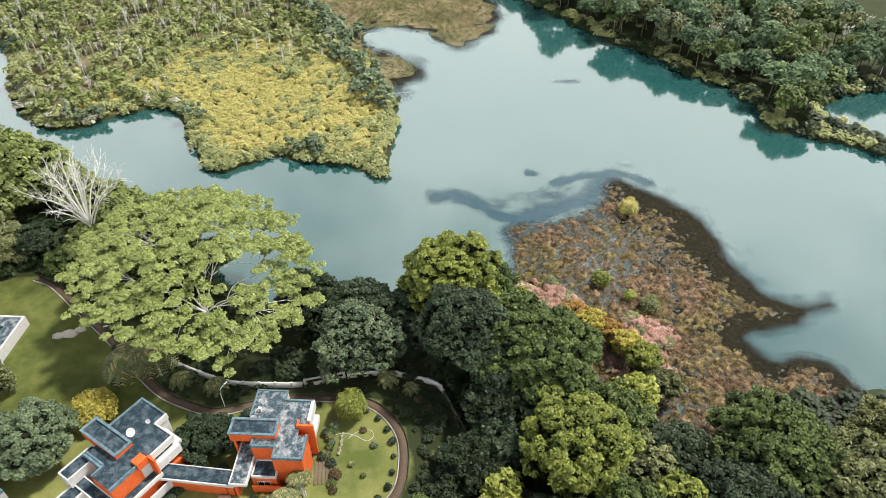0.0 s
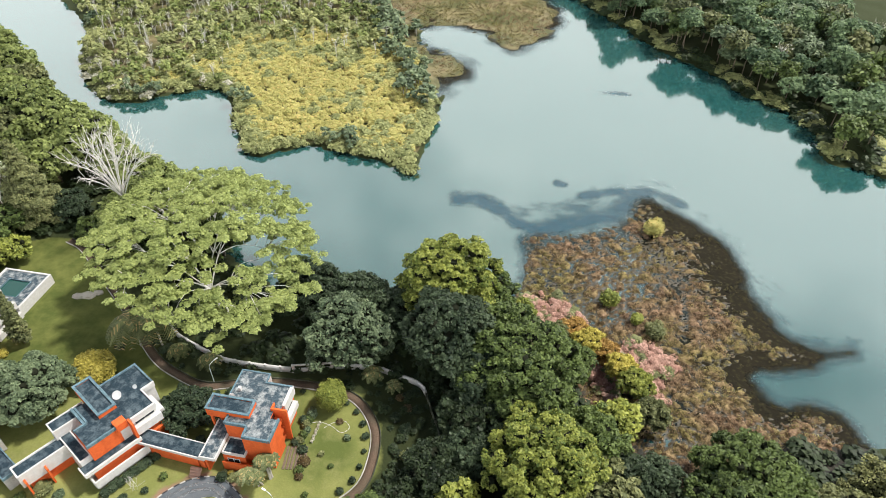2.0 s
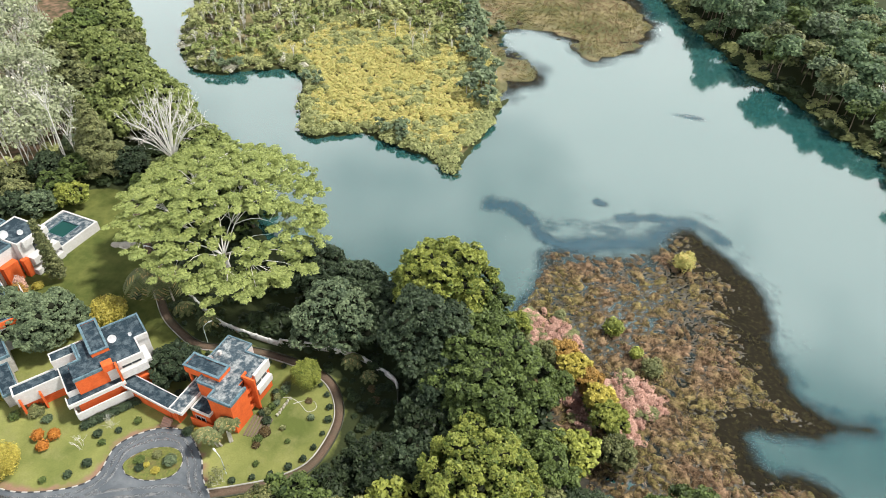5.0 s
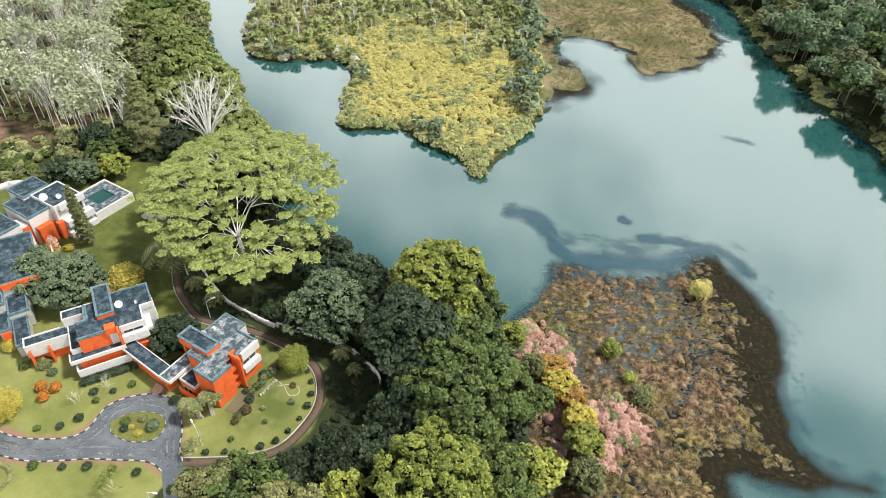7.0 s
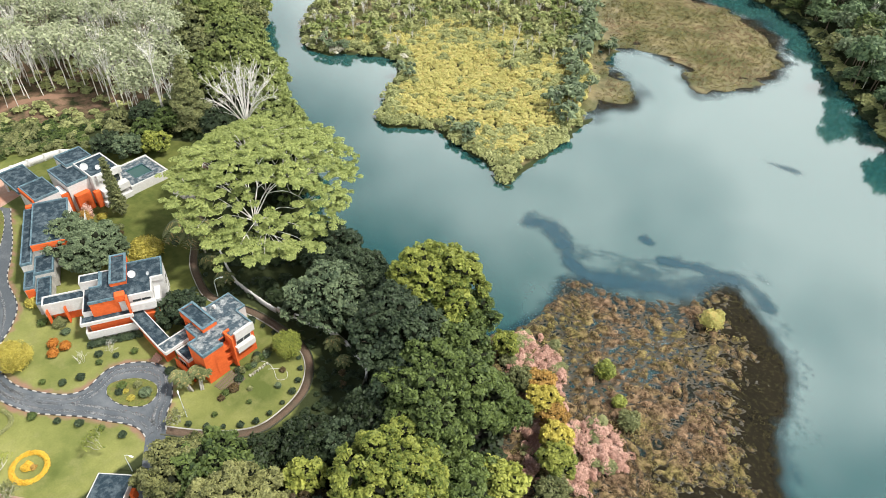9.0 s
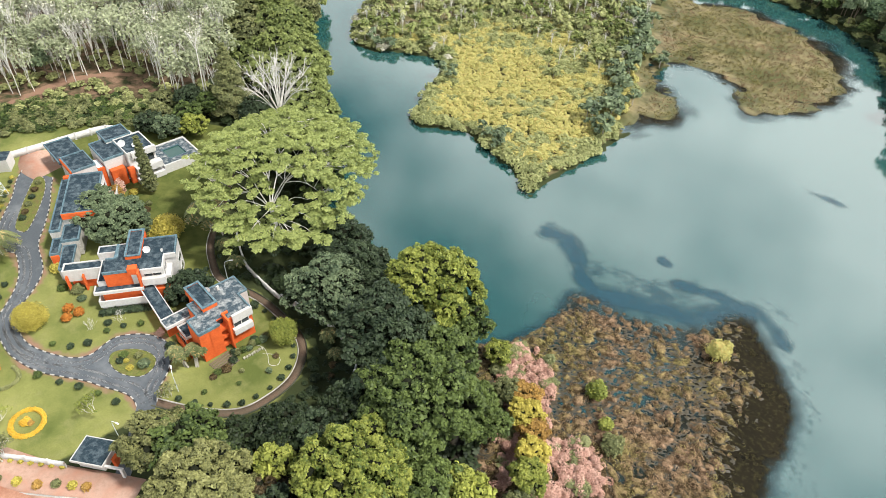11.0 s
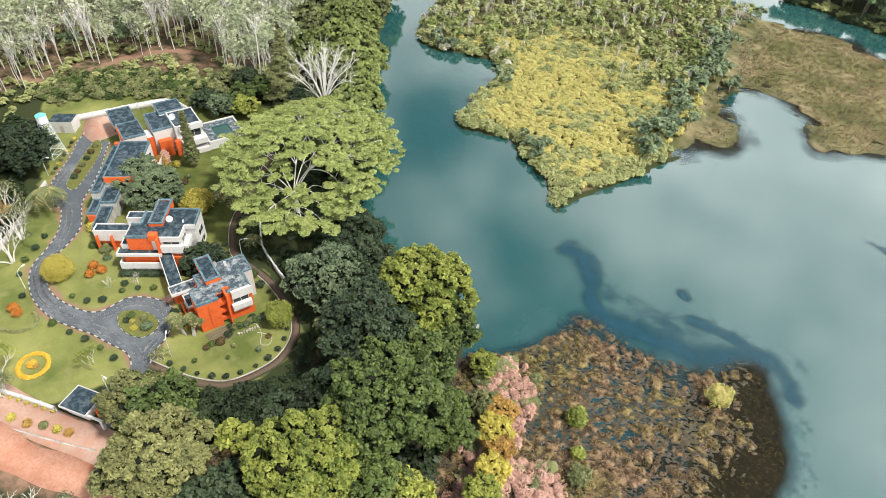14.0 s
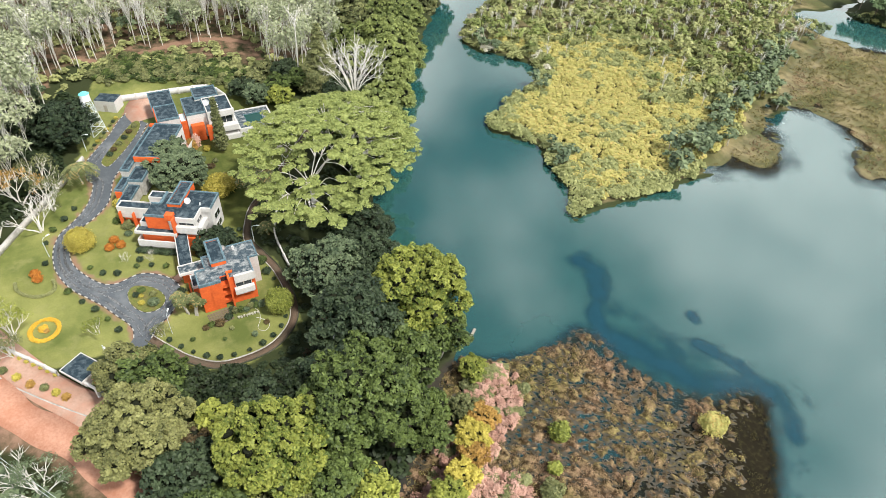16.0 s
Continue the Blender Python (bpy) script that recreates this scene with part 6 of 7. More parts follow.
COARSE = []
for i in range(3):
    rng_ = np.random.default_rng(340 + i)
    s_ = Soup()
    for j in range(2):
        clump(s_, rng_, np.array([rng_.normal(0, 0.5), rng_.normal(0, 0.5), rng_.uniform(0.5, 1.0)]), 1.1, 1.1, 0.8, 0.42, 0.7, 0.7 if j == 0 else 0, 0, rng_.uniform(0.35, 0.65), -0.35, 1.9)
    COARSE.append(s_.arrays())
FINE = []
for i in range(4):
    rng_ = np.random.default_rng(320 + i)
    s_ = Soup()
    for j in range(3):
        clump(s_, rng_, np.array([rng_.normal(0, 0.6), rng_.normal(0, 0.6), rng_.uniform(0.4, 1.0)]), 0.9, 0.9, 0.7, 0.19, 0.5, 0.7 if j == 0 else 0, 0, rng_.uniform(0.2, 0.8), -0.35, 0.9)
    FINE.append(s_.arrays())


def north_rise(X, Y):
    """How far the low scrub has given way to trees: 0 on the open peninsula, 1 at its back."""
    f = np.maximum((Y - 218 - 0.25 * X) / 46, (-88 - X) / 28) + 0.28 * waves(X, Y, 8.0)
    return np.clip(f, 0, 1)


def north_core(X, Y):
    return (signed(P_NORTH, X, Y) > 4) & (low_shore(X, Y) < -2)


sp = spots_in(north_core, (-125, 0, 140, 285), 2.0, 9)
rise = north_rise(sp[:, 0], sp[:, 1])
kk = np.random.default_rng(3).random(len(sp)) + 0.30 * waves(sp[:, 0], sp[:, 1], 7.0) + 0.9 * rise
sp, kk = sp[rise < 0.93], kk[rise < 0.93]
scatter("scrub", sp[kk < 0.9], SHRUB, [M_LEAF["scrub"]], "dense yellow-green scrub covering the peninsula", "scrub", 10, 0.6, 1.4, 0.15, 0.85)
scatter("scrub", sp[kk >= 0.9], SHRUB, [M_LEAF["scrubd"]], "darker olive shrubs among the scrub", "scrub", 11, 0.8, 1.6)
sp = spots_in(plantation_floor, (-185, -100, 5, 200), 4.8, 55)
scatter("plantation_undergrowth", sp, COARSE, [M_LEAF["scrubd"]], "olive undergrowth below the plantation", "undergrowth", 56, 0.7, 1.4)
HEDGE = spots_in(lambda X, Y: signed([(-131, 40), (-144, 50), (-140, 67), (-129, 83), (-119, 89), (-111, 80), (-121, 65), (-125, 48)], X, Y) > 0, (-146, -108, 38, 92), 2.0, 41)
kk = np.random.default_rng(4).random(len(HEDGE))
scatter("tea_hedge", HEDGE[kk < 0.6], SHRUB, [M_LEAF["olive"]], "low hedge plants behind the courtyard wall", "hedge", 42, 0.7, 1.2)
scatter("tea_hedge", HEDGE[kk >= 0.6], SHRUB, [M_LEAF["green"]], "low green hedge plants behind the courtyard", "hedge", 43, 0.7, 1.1)


def north_edge(X, Y):
    d = signed(P_NORTH, X, Y)
    return (d > 0.6) & (d < 6) & (low_shore(X, Y) < -1) & (X > -160) & (Y < 250)


scatter("shore_scrub", spots_in(north_edge, (-160, 0, 135, 250), 2.1, 12), SHRUB, [M_LEAF["scrubd"]], "dull olive shrubs fringing the shore", "scrub", 13, 0.8, 1.5)
NWOOD = [proto_tree(240 + i, 2.3, 4.5 + i, 4, 0.7, 0.8, 0.12, 0, 0.6) for i in range(3)]


def north_back(X, Y):
    return (signed(P_NORTH, X, Y) > 3) & (low_shore(X, Y) < -4)


sp = spots_in(north_back, (-215, 0, 160, 320), 3.6, 14)
rg = np.random.default_rng(15)
sp = sp[rg.random(len(sp)) < 0.92 * north_rise(sp[:, 0], sp[:, 1])]
kk = rg.random(len(sp))
scatter("north_woods", sp[kk < 0.40], NWOOD, [M_LEAF["scrubd"], M_BARK], "mixed olive scrub trees", "woods", 16, 0.7, 1.25)
scatter("north_woods", sp[(kk >= 0.40) & (kk < 0.70)], NWOOD, [M_LEAF["bank"], M_BARK], "leafy green scrub trees", "woods", 17, 0.7, 1.2)
scatter("dead_trees", sp[kk >= 0.70], BARE, [M_LEAF["white"], M_BARKW], "pale dead trunks standing in the scrub", "dead trees", 18, 0.3, 0.55)
sp = spots_in(lambda X, Y: north_edge(X, Y) & (waves(X, Y, 6.0) > 0.25), (-160, 0, 135, 250), 3.4, 19)
scatter("shore_trees", sp, NWOOD, [M_LEAF["grey"], M_BARK], "grey-green bushes leaning over the water", "woods", 20, 0.7, 1.05)

# taller growth where the peninsula meets the flats, and pale shrubs on its western point
sp = spots_in(lambda X, Y: (low_shore(X, Y) > -11) & (low_shore(X, Y) < -1) & (signed(P_NORTH, X, Y) > 2) & (Y > 180) & (waves(X, Y, 3.0) > -0.4), (-70, -10, 180, 300), 3.6, 61)
scatter("shore_trees", sp, NWOOD, [M_LEAF["grey"], M_BARK], "grey-green scrub trees beside the sedge flats", "woods", 62, 0.8, 1.3)
sp = spots_in(lambda X, Y: (signed(P_NORTH, X, Y) > 0.8) & (signed(P_NORTH, X, Y) < 7) & (waves(X, Y, 3.1) > 0.1), (-150, -86, 160, 196), 2.4, 63)
scatter("shore_scrub", sp, SHRUB, [M_LEAF["white"]], "bleached shrubs on the western point", "scrub", 64, 0.8, 1.7, -0.1, 0.5)

# the wooded bank across the lake
EWOOD = [proto_tree(260 + i, 4.4, 10 + 1.5 * i, 9, 0.62, 0.66, 0.2, 0, 0.66) for i in range(4)]


def east_wood(X, Y):
    return (np.minimum(signed(P_EAST, X, Y), -signed(P_BAY, X, Y)) > 2.0) & ~((X > 100) & (Y < 178)) & (signed(P_EAST, X, Y) < 66)


sp = spots_in(east_wood, (-110, 195, 150, 380), 6.4, 22)
kk = np.random.default_rng(23).random(len(sp))
for lo_, hi_, kd, lab in ((0, 0.60, "far", "dense dark green wood across the lake"), (0.60, 0.74, "green", "green trees in the lakeside wood"), (0.74, 0.86, "olive", "olive trees in the lakeside wood"), (0.86, 1.0, "grey", "grey-green trees in the lakeside wood")):
    scatter("lakeside_wood", sp[(kk >= lo_) & (kk < hi_)], EWOOD, [M_LEAF[kd], M_BARKD], lab, "woods", 24, 0.75, 1.2)

scatter("dead_trees", sp[(kk > 0.30) & (kk < 0.36)] + 2.5, BARE, [M_LEAF["white"], M_BARKW], "pale dead trees rising from the lakeside wood", "dead trees", 27, 0.7, 1.0)

# undergrowth below the near wood, its leaf colour darkened for shade
def near_wood(X, Y):
    return (signed(P_MAIN, X, Y) > 1.5) & (signed(P_ESTATE, X, Y) < -1.5) & (X > -100) & ((X > 4) | (Y > 74)) & (Y > 38) & ~((X < 20) & (Y < 44))


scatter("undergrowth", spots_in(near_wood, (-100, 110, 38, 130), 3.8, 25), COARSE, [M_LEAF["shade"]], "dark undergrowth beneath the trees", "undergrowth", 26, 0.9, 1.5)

# marsh reeds in mats with wet channels between


def reed_proto(seed):
    rng = np.random.default_rng(seed)
    s = Soup()
    tone = rng.uniform(0.2, 0.8)
    n = 34
    d = rng.normal(0, 1, (n, 3))
    d[:, 2] = np.abs(d[:, 2]) * 0.7
    d /= np.linalg.norm(d, axis=1)[:, None]
    v, q = leaves_np(rng, d * (0.55, 0.45, 0.42), d + rng.normal(0, 0.6, (n, 3)), 0.15, 0.28)
    s.add(v, q, 0, np.repeat(np.clip(tone + rng.normal(0, 0.25, n), 0, 1), 4))
    return s.arrays()


REED = [reed_proto(400 + i) for i in range(6)]


def marsh_in(X, Y):
    d = signed(P_MARSH, X, Y)
    return (d > 0.8) & (bed_z(X, Y) > 0.10) & (signed(P_MAIN, X, Y) < 1.5)


sp = spots_in(marsh_in, (5, 90, 50, 150), 0.85, 27)
reed_z = bed_z(sp[:, 0], sp[:, 1])
kk = 0.8 * waves(sp[:, 0], sp[:, 1], 5.5) + np.random.default_rng(28).normal(0, 0.4, len(sp)) + 0.3 * (sp[:, 0] < 24) + 0.9 * (signed(P_MARSH, sp[:, 0], sp[:, 1]) < 9) * (sp[:, 0] > 46)
scatter("marsh_reeds", sp[kk < 0.75], REED, [M_LEAF["reed"]], "brown matted reeds in the shallow marsh", "reeds", 29, 0.5, 1.15, 0.0, 1.0, reed_z[kk < 0.75])
scatter("marsh_reeds", sp[kk >= 0.75], REED, [M_LEAF["reedg"]], "olive matted reeds in the shallow marsh", "reeds", 30, 0.5, 1.15, 0.0, 1.0, reed_z[kk >= 0.75])


rim = spots_in(lambda X, Y: (signed(P_MARSH, X, Y) > 1.2) & (bed_z(X, Y) <= -0.1) & (X > 44) & (waves(X, Y, 2.1) + 0.5 * waves(Y, X, 0.9) > 0.35), (40, 90, 60, 150), 0.95, 81)
scatter("marsh_sedge", rim, REED, [M_LEAF["reedg"]], "thin dark sedge standing in shallow water", "reeds", 82, 0.4, 0.8, -0.2, 0.3, np.zeros(len(rim)))


PINK = chaikin([(13.5, 100), (18.5, 107), (27, 104.5), (30, 98), (34, 93), (38.5, 96.5), (44.5, 94.5), (47, 88), (42, 81), (38, 76), (30, 84), (21, 92.5)])


def pink_band(X, Y):
    return (signed(PINK, X, Y) + 1.3 * waves(X, Y, 1.5) > 0) & (signed(P_MAIN, X, Y) < 0.5) & (waves(X + 4, Y, 2.3) > -0.8)


sp = spots_in(pink_band, (10, 50, 60, 110), 1.15, 33)
kk = np.random.default_rng(34).random(len(sp))
scrub_z = np.maximum(ground_np(sp[:, 0], sp[:, 1]), bed_z(sp[:, 0], sp[:, 1]) - 0.05)
scatter("marsh_scrub", sp[kk < 0.86], FINE, [M_LEAF["pink"]], "dry pinkish scrub between wood and marsh", "scrub", 35, 0.45, 0.95, 0.1, 0.9, np.maximum(scrub_z[kk < 0.86], -0.1))
scatter("marsh_scrub", sp[kk >= 0.86], SHRUB, [M_LEAF["olive"]], "olive scrub between wood and marsh", "scrub", 36, 0.6, 1.1, 0.2, 0.8, np.maximum(scrub_z[kk >= 0.86], -0.1))
for i, (x, y, r, h, kd, lab) in enumerate(((16.5, 98, 2.4, 4.6, "lime", "small yellow-green tree at the marsh corner"), (24, 92, 2.4, 5.2, "olive", "olive tree at the marsh edge"), (27, 94, 2.4, 5.0, "orange", "orange-leaved tree at the marsh edge"), (30, 90.5, 2.8, 6.0, "yellow", "golden-leaved tree at the marsh edge"), (33, 89, 2.4, 5.4, "orange", "orange-leaved tree at the marsh edge"), (36, 85.5, 2.6, 6.0, "yellow", "golden-leaved tree at the marsh edge"), (38.5, 81.5, 2.8, 6.5, "lime", "yellow-green tree at the marsh edge"), (41, 76, 2.6, 6.0, "olive", "olive tree at the marsh edge"), (22, 87, 2.6, 6.5, "green", "green tree at the marsh edge"), (28, 84, 2.8, 7.5, "green", "green tree at the marsh edge"))):
    broadleaf(x, y, r, h, kd, lab, 600 + i, 0.24, 9, 1.0, bunch=0.5, base=max(0.0, ground_z(x, y)))
sp = spots_in(lambda X, Y: (low_shore(X, Y) > 0.5) & (ground_np(X, Y) > -0.02), (-80, 20, 180, 325), 1.9, 31)
kk = waves(sp[:, 0], sp[:, 1], 9.0) + np.random.default_rng(38).normal(0, 0.35, len(sp))
edge = low_shore(sp[:, 0], sp[:, 1])
scatter("marsh_grass", sp[(kk < 0.2) & (edge > 1)], REED, [M_LEAF["reedg"]], "flat olive grass of the far marsh", "grass", 32, 1.0, 2.0, 0.0, 0.7)
scatter("marsh_grass", sp[(kk >= 0.2) & (edge > 3)], REED, [M_LEAF["reed"]], "dry tan grass of the far marsh", "grass", 39, 1.0, 2.0, 0.2, 1.0)
sp = spots_in(lambda X, Y: (np.minimum(signed(P_EAST, X, Y), -signed(P_BAY, X, Y)) > 0.2) & (np.minimum(signed(P_EAST, X, Y), -signed(P_BAY, X, Y)) < 5.5), (-80, 175, 150, 360), 2.3, 45)
kk = np.random.default_rng(46).random(len(sp))
scatter("bank_scrub", sp[kk < 0.6], COARSE, [M_LEAF["scrubd"]], "olive shrubs fringing the wooded bank", "scrub", 47, 0.8, 1.6)
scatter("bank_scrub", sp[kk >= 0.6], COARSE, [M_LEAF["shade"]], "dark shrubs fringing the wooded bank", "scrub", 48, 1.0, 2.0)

for i, (x, y, r, h, kd, lab) in enumerate(((45, 132.5, 2.7, 3.8, "scrub", "pale yellow-green bush on the marsh edge"), (34.5, 106, 2.2, 3.4, "lime", "bright green bush standing in the marsh"), (40, 101.5, 1.4, 2.4, "lime", "small green bush in the marsh"), (43.5, 98.5, 2.1, 3.2, "olive", "olive bush in the marsh"))):
    bush(x, y, r, h, kd, lab, 500 + i, 0.24, 8, "marsh_bush", z=0.0)

# ---- gardens ----
kerb_run(curve_pts(OUTER, 0.95), "black and white painted kerb along the drive")
kerb_run(curve_pts(INNER, 0.95), "black and white painted kerb beside the lawn")
kerb_run(curve_pts(ISLAND + ISLAND[:1], 0.9), "painted kerb round the planted island")
kerb_run(curve_pts(MEDIAN + MEDIAN[:1], 0.9), "painted kerb round the median strip")


def flower_ring(name, x, y, rx, ry, width, height, kind, label, seed, a0=0.0, a1=2 * math.pi, turn=0.0):
    rng = np.random.default_rng(seed)
    root = thing(name, pose(x, y, ground_z(x, y), 0, 0, turn), label, "flower bed")
    s = Soup()
    n = int((rx + ry) / 2 * abs(a1 - a0) / 0.38)
    for i in range(n):
        a = a0 + (a1 - a0) * i / n
        q = width * rng.uniform(0.8, 1.15)
        clump(s, rng, np.array([rx * math.cos(a), ry * math.sin(a), height * 0.35]), q, q, height * 0.7, 0.12, 1.3, 0.6, 0, rng.uniform(0.7, 1.0))
    o = new("planting", s.mesh("planting", [M_LEAF[kind]]))
    o.parent = root
    return root


fr = flower_ring("flower_ring", -27.6, 25.5, 2.9, 2.6, 0.4, 0.5, "flower", "round ring of yellow flowers on the lawn", 1)
bush(-27.8, 25.3, 1.0, 0.8, "flower", "yellow flower mound inside the ring", 2, 0.13, 5, "flower_mound")
bush(-27.0, 25.9, 0.6, 0.75, "orange", "cluster of orange-red flowers", 3, 0.13, 4, "flower_mound")
flower_ring("flower_border", -41.8, 24.2, 4.6, 3.0, 0.35, 0.5, "olive", "curved border bed on the lawn", 4, -2.6, 1.2, 40)
bush(-45.0, 24.4, 1.2, 1.5, "rust", "round orange bush in a border", 5, 0.16, 5, group="orange bushes")
bush(-43.1, 24.9, 1.2, 1.5, "rust", "round orange bush in a border", 6, 0.16, 5, group="orange bushes")
for i, (x, y) in enumerate(((-47.6, 39.5), (-50.0, 40.7), (-47.6, 41.9))):
    bush(x, y, 1.15, 1.7, "rust", "clipped round orange bush on the lawn", 10 + i, 0.15, 6, group="orange bushes")
GREEN_BUSHES = ((-42.8, 35.0), (-39.9, 37.3), (-38.6, 40.1), (-39.4, 44.1), (-41.2, 45.1), (-38.6, 47.1), (-36.9, 49.9), (-62.4, 31.0), (-65.6, 33.4), (-59.3, 28.5), (-55.1, 26.8), (-47.9, 26.4), (-36.8, 30.4), (-32.7, 32.7), (-29.3, 35.0), (-25.6, 36.9), (-21.7, 38.6))
for i, (x, y) in enumerate(GREEN_BUSHES):
    rr = 0.65 + 0.25 * ((i * 7) % 5) / 4
    bush(x, y, rr, rr * 1.3, "dark" if i % 3 else "green", "small dark green shrub beside the drive", 30 + i, 0.16, 5, "shrub", "shrubs along the drive")
inner = side(RING, 1.7)
for i, k in enumerate(range(46, len(RING) - 4, 4)):
    x, y = inner[k] if np.hypot(inner[k][0] + 14, inner[k][1] - 60) < np.hypot(RING[k][0] + 14, RING[k][1] - 60) else side(RING, -1.7)[k]
    rr = 0.5 + 0.22 * ((i * 5) % 4) / 3
    bush(x, y, rr, rr * 1.4, "dark", "small dark shrub inside the path edging", 60 + i, 0.15, 4, "shrub", "shrubs along the path")
for i, (x, y, r, h, kd) in enumerate(((-13.4, 51.3, 0.6, 0.7, "green"), (-9.9, 62.7, 0.7, 0.9, "grey"), (-13.2, 58.9, 0.55, 0.7, "olive"), (-15.5, 54.2, 0.8, 0.5, "brown"), (-12.2, 65.6, 0.7, 0.5, "brown"), (-11, 57, 0.5, 0.6, "green"), (-0.5, 66, 1.2, 1.4, "dark"), (0.5, 61, 1.0, 1.2, "olive"), (-1.0, 70.5, 0.9, 1.0, "brown"), (2.2, 57.5, 1.6, 2.0, "dark"), (-0.2, 54, 1.0, 1.2, "green"), (-3, 72.5, 0.9, 0.9, "brown"), (-61.5, 78.0, 0.8, 0.9, "dark"), (-58.8, 73.5, 1.0, 1.3, "dark"), (-62.5, 81.5, 0.7, 1.6, "dark"), (-71.0, 66.5, 1.2, 0.9, "brown"), (-73, 68, 0.9, 1.0, "olive"), (-79.6, 67.2, 1.3, 1.2, "yellow"), (-54.5, 44.2, 1.8, 1.3, "olive"), (-51.5, 43.8, 1.0, 0.9, "grey"), (-63.5, 43.6, 2.0, 1.8, "yellow"), (-65.5, 45.0, 1.3, 1.3, "olive"), (-57, 42.0, 1.1, 1.2, "green"))):
    bush(x, y, r, h, kd, "low garden plant on the lawn", 120 + i, 0.16, 5, "garden_plant", "garden plants")
for i, (x, y) in enumerate(((-88, 44.6), (-90.5, 46.2), (-93, 47.8), (-95.5, 49.3), (-98, 50.9), (-86, 43.4))):
    bush(x, y, 0.95, 1.1, ("brown", "olive", "dark")[i % 3], "clipped shrub in the median strip", 160 + i, 0.16, 5, "shrub", "shrubs of the median")
for i in range(9):
    f = i / 8
    bush(-90.5 - 14 * f, 39.2 + 7.6 * f, 0.6, 0.7, ("olive", "dark", "yellow")[i % 3], "small border shrub by the lane", 170 + i, 0.14, 4, "shrub", "shrubs along the lane")
for i, (x, y, r, h, kd) in enumerate(((-30.2, 42.9, 0.8, 0.8, "dark"), (-31.2, 44.0, 1.0, 0.7, "green"), (-29.2, 46.0, 0.9, 0.7, "olive"), (-26.4, 45.9, 1.3, 1.3, "grey"), (-27.5, 43.6, 0.8, 0.6, "yellow"), (-29.6, 43.8, 0.6, 0.5, "yellow"))):
    bush(x, y, r, h, kd, "ornamental plant on the planted island", 180 + i, 0.13, 5, "garden_plant", "island plants", z=ground_z(x, y) + 0.2)
# hedge under the white balustrade, planters by the orange wall
for i in range(8):
    a = radians(-30)
    u, v = 7.0, -7.0 + 1.25 * i
    bush(-47 + u * math.cos(a) - v * math.sin(a), 55 + u * math.sin(a) + v * math.cos(a), 1.0, 1.1, "dark", "clipped hedge plant below the balustrade", 200 + i, 0.16, 5, "hedge_plant", "hedge plants")
for i in range(6):
    bush(-27.6 + 1.05 * i, 52.6, 0.6, 0.7, "yellow" if i % 2 else "olive", "yellow-leaved border plant by the wall", 220 + i, 0.14, 4, "hedge_plant", "hedge plants")
for i in range(7):
    bush(-17.6 + 0.25 * (i % 3), 60.6 + 1.05 * i, 0.8, 1.0 + 0.3 * (i % 2), ("olive", "green", "grey")[i % 3], "mixed plants along the garden wall", 230 + i, 0.14, 4, "garden_plant", "garden plants")
for i in range(8):
    x, y = -15.6 + 0.12 * (i % 2), 60.8 + 0.55 * i
    pot = thing("flower_pot", pose(x, y, ground_z(x, y)), "white flower pot with a small plant", "flower pot", "flower pots")
    bm = bmesh.new()
    bmesh.ops.create_cone(bm, cap_ends=True, segments=10, radius1=0.14, radius2=0.2, depth=0.35, matrix=Matrix.Translation((0, 0, 0.17)))
    part("pot", bm, M_WHITE, pot)
    s = Soup()
    clump(s, np.random.default_rng(240 + i), np.array([0, 0, 0.42]), 0.22, 0.22, 0.18, 0.09, 1.0, 0.8)
    o = new("plant", s.mesh("plant", [M_LEAF["white"]]))
    o.parent = pot
# stone treads beside the orange wall
for i in range(6):
    st = thing("garden_tread", pose(-18.9 + 0.62 * i, 57.2 + 0.1 * i, ground_z(-18, 57), 0, 0, 8), "dark timber garden tread beside the house", "step", "garden treads")
    part("tread", box_bm(-0.22, 0.22, -2.2, 2.2, -0.1, 0.10, bevel=0.03), M_BARKD, st)
for i in range(4):
    st = thing("entrance_step", pose(-32.4 + 0.1 * i, 52.2 - 0.42 * i, ground_z(-32, 52), 0, 0, 0), "pinkish paved entrance step", "step", "entrance steps")
    part("tread", box_bm(-0.9, 0.9, -0.21, 0.21, -0.1, 0.62 - 0.16 * i, bevel=0.02), M_DIRTP, st)


def lamp_post(x, y, turn, h=5.2):
    root = thing("street_lamp", pose(x, y, ground_z(x, y), 0, 0, turn), "white garden lamp post with a bent arm", "street lamp", "lamp posts")
    s = Soup()
    s.add(*tube_np([(0, 0, -0.2), (0, 0, h * 0.8), (0.15, 0, h * 0.93), (0.7, 0, h), (1.3, 0, h + 0.1)], [0.08, 0.06, 0.05, 0.05, 0.045], 6))
    o = new("pole", s.mesh("pole", [M_METAL], True))
    o.parent = root
    part("lamp_head", box_bm(1.2, 1.95, -0.14, 0.14, h + 0.02, h + 0.2, bevel=0.05), M_DISH, root)


for x, y, a in ((-50.4, 27.2, 120), (-16.8, 47.9, 160), (-90.4, 38.0, 60), (-37.5, 69.4, 60), (-14.5, 36.0, 20), (-62, 83.5, 200)):
    lamp_post(x, y, a)
for i, (x, y, r, h, kd) in enumerate(((-79.8, 63.6, 1.5, 4.2, "orange"), (-78.4, 61.8, 1.4, 3.8, "pink"), (-76.6, 60.8, 1.3, 3.4, "olive"), (-81.0, 65.0, 1.2, 4.6, "pink"))):
    bush(x, y, r, h, kd, "bougainvillea climbing the terrace wall", 290 + i, 0.2, 7, "climbing_plant", "climbing plants")
hose = new("garden_hose")
tagged(hose, "pale garden hose looping over the lawn", "garden hose")
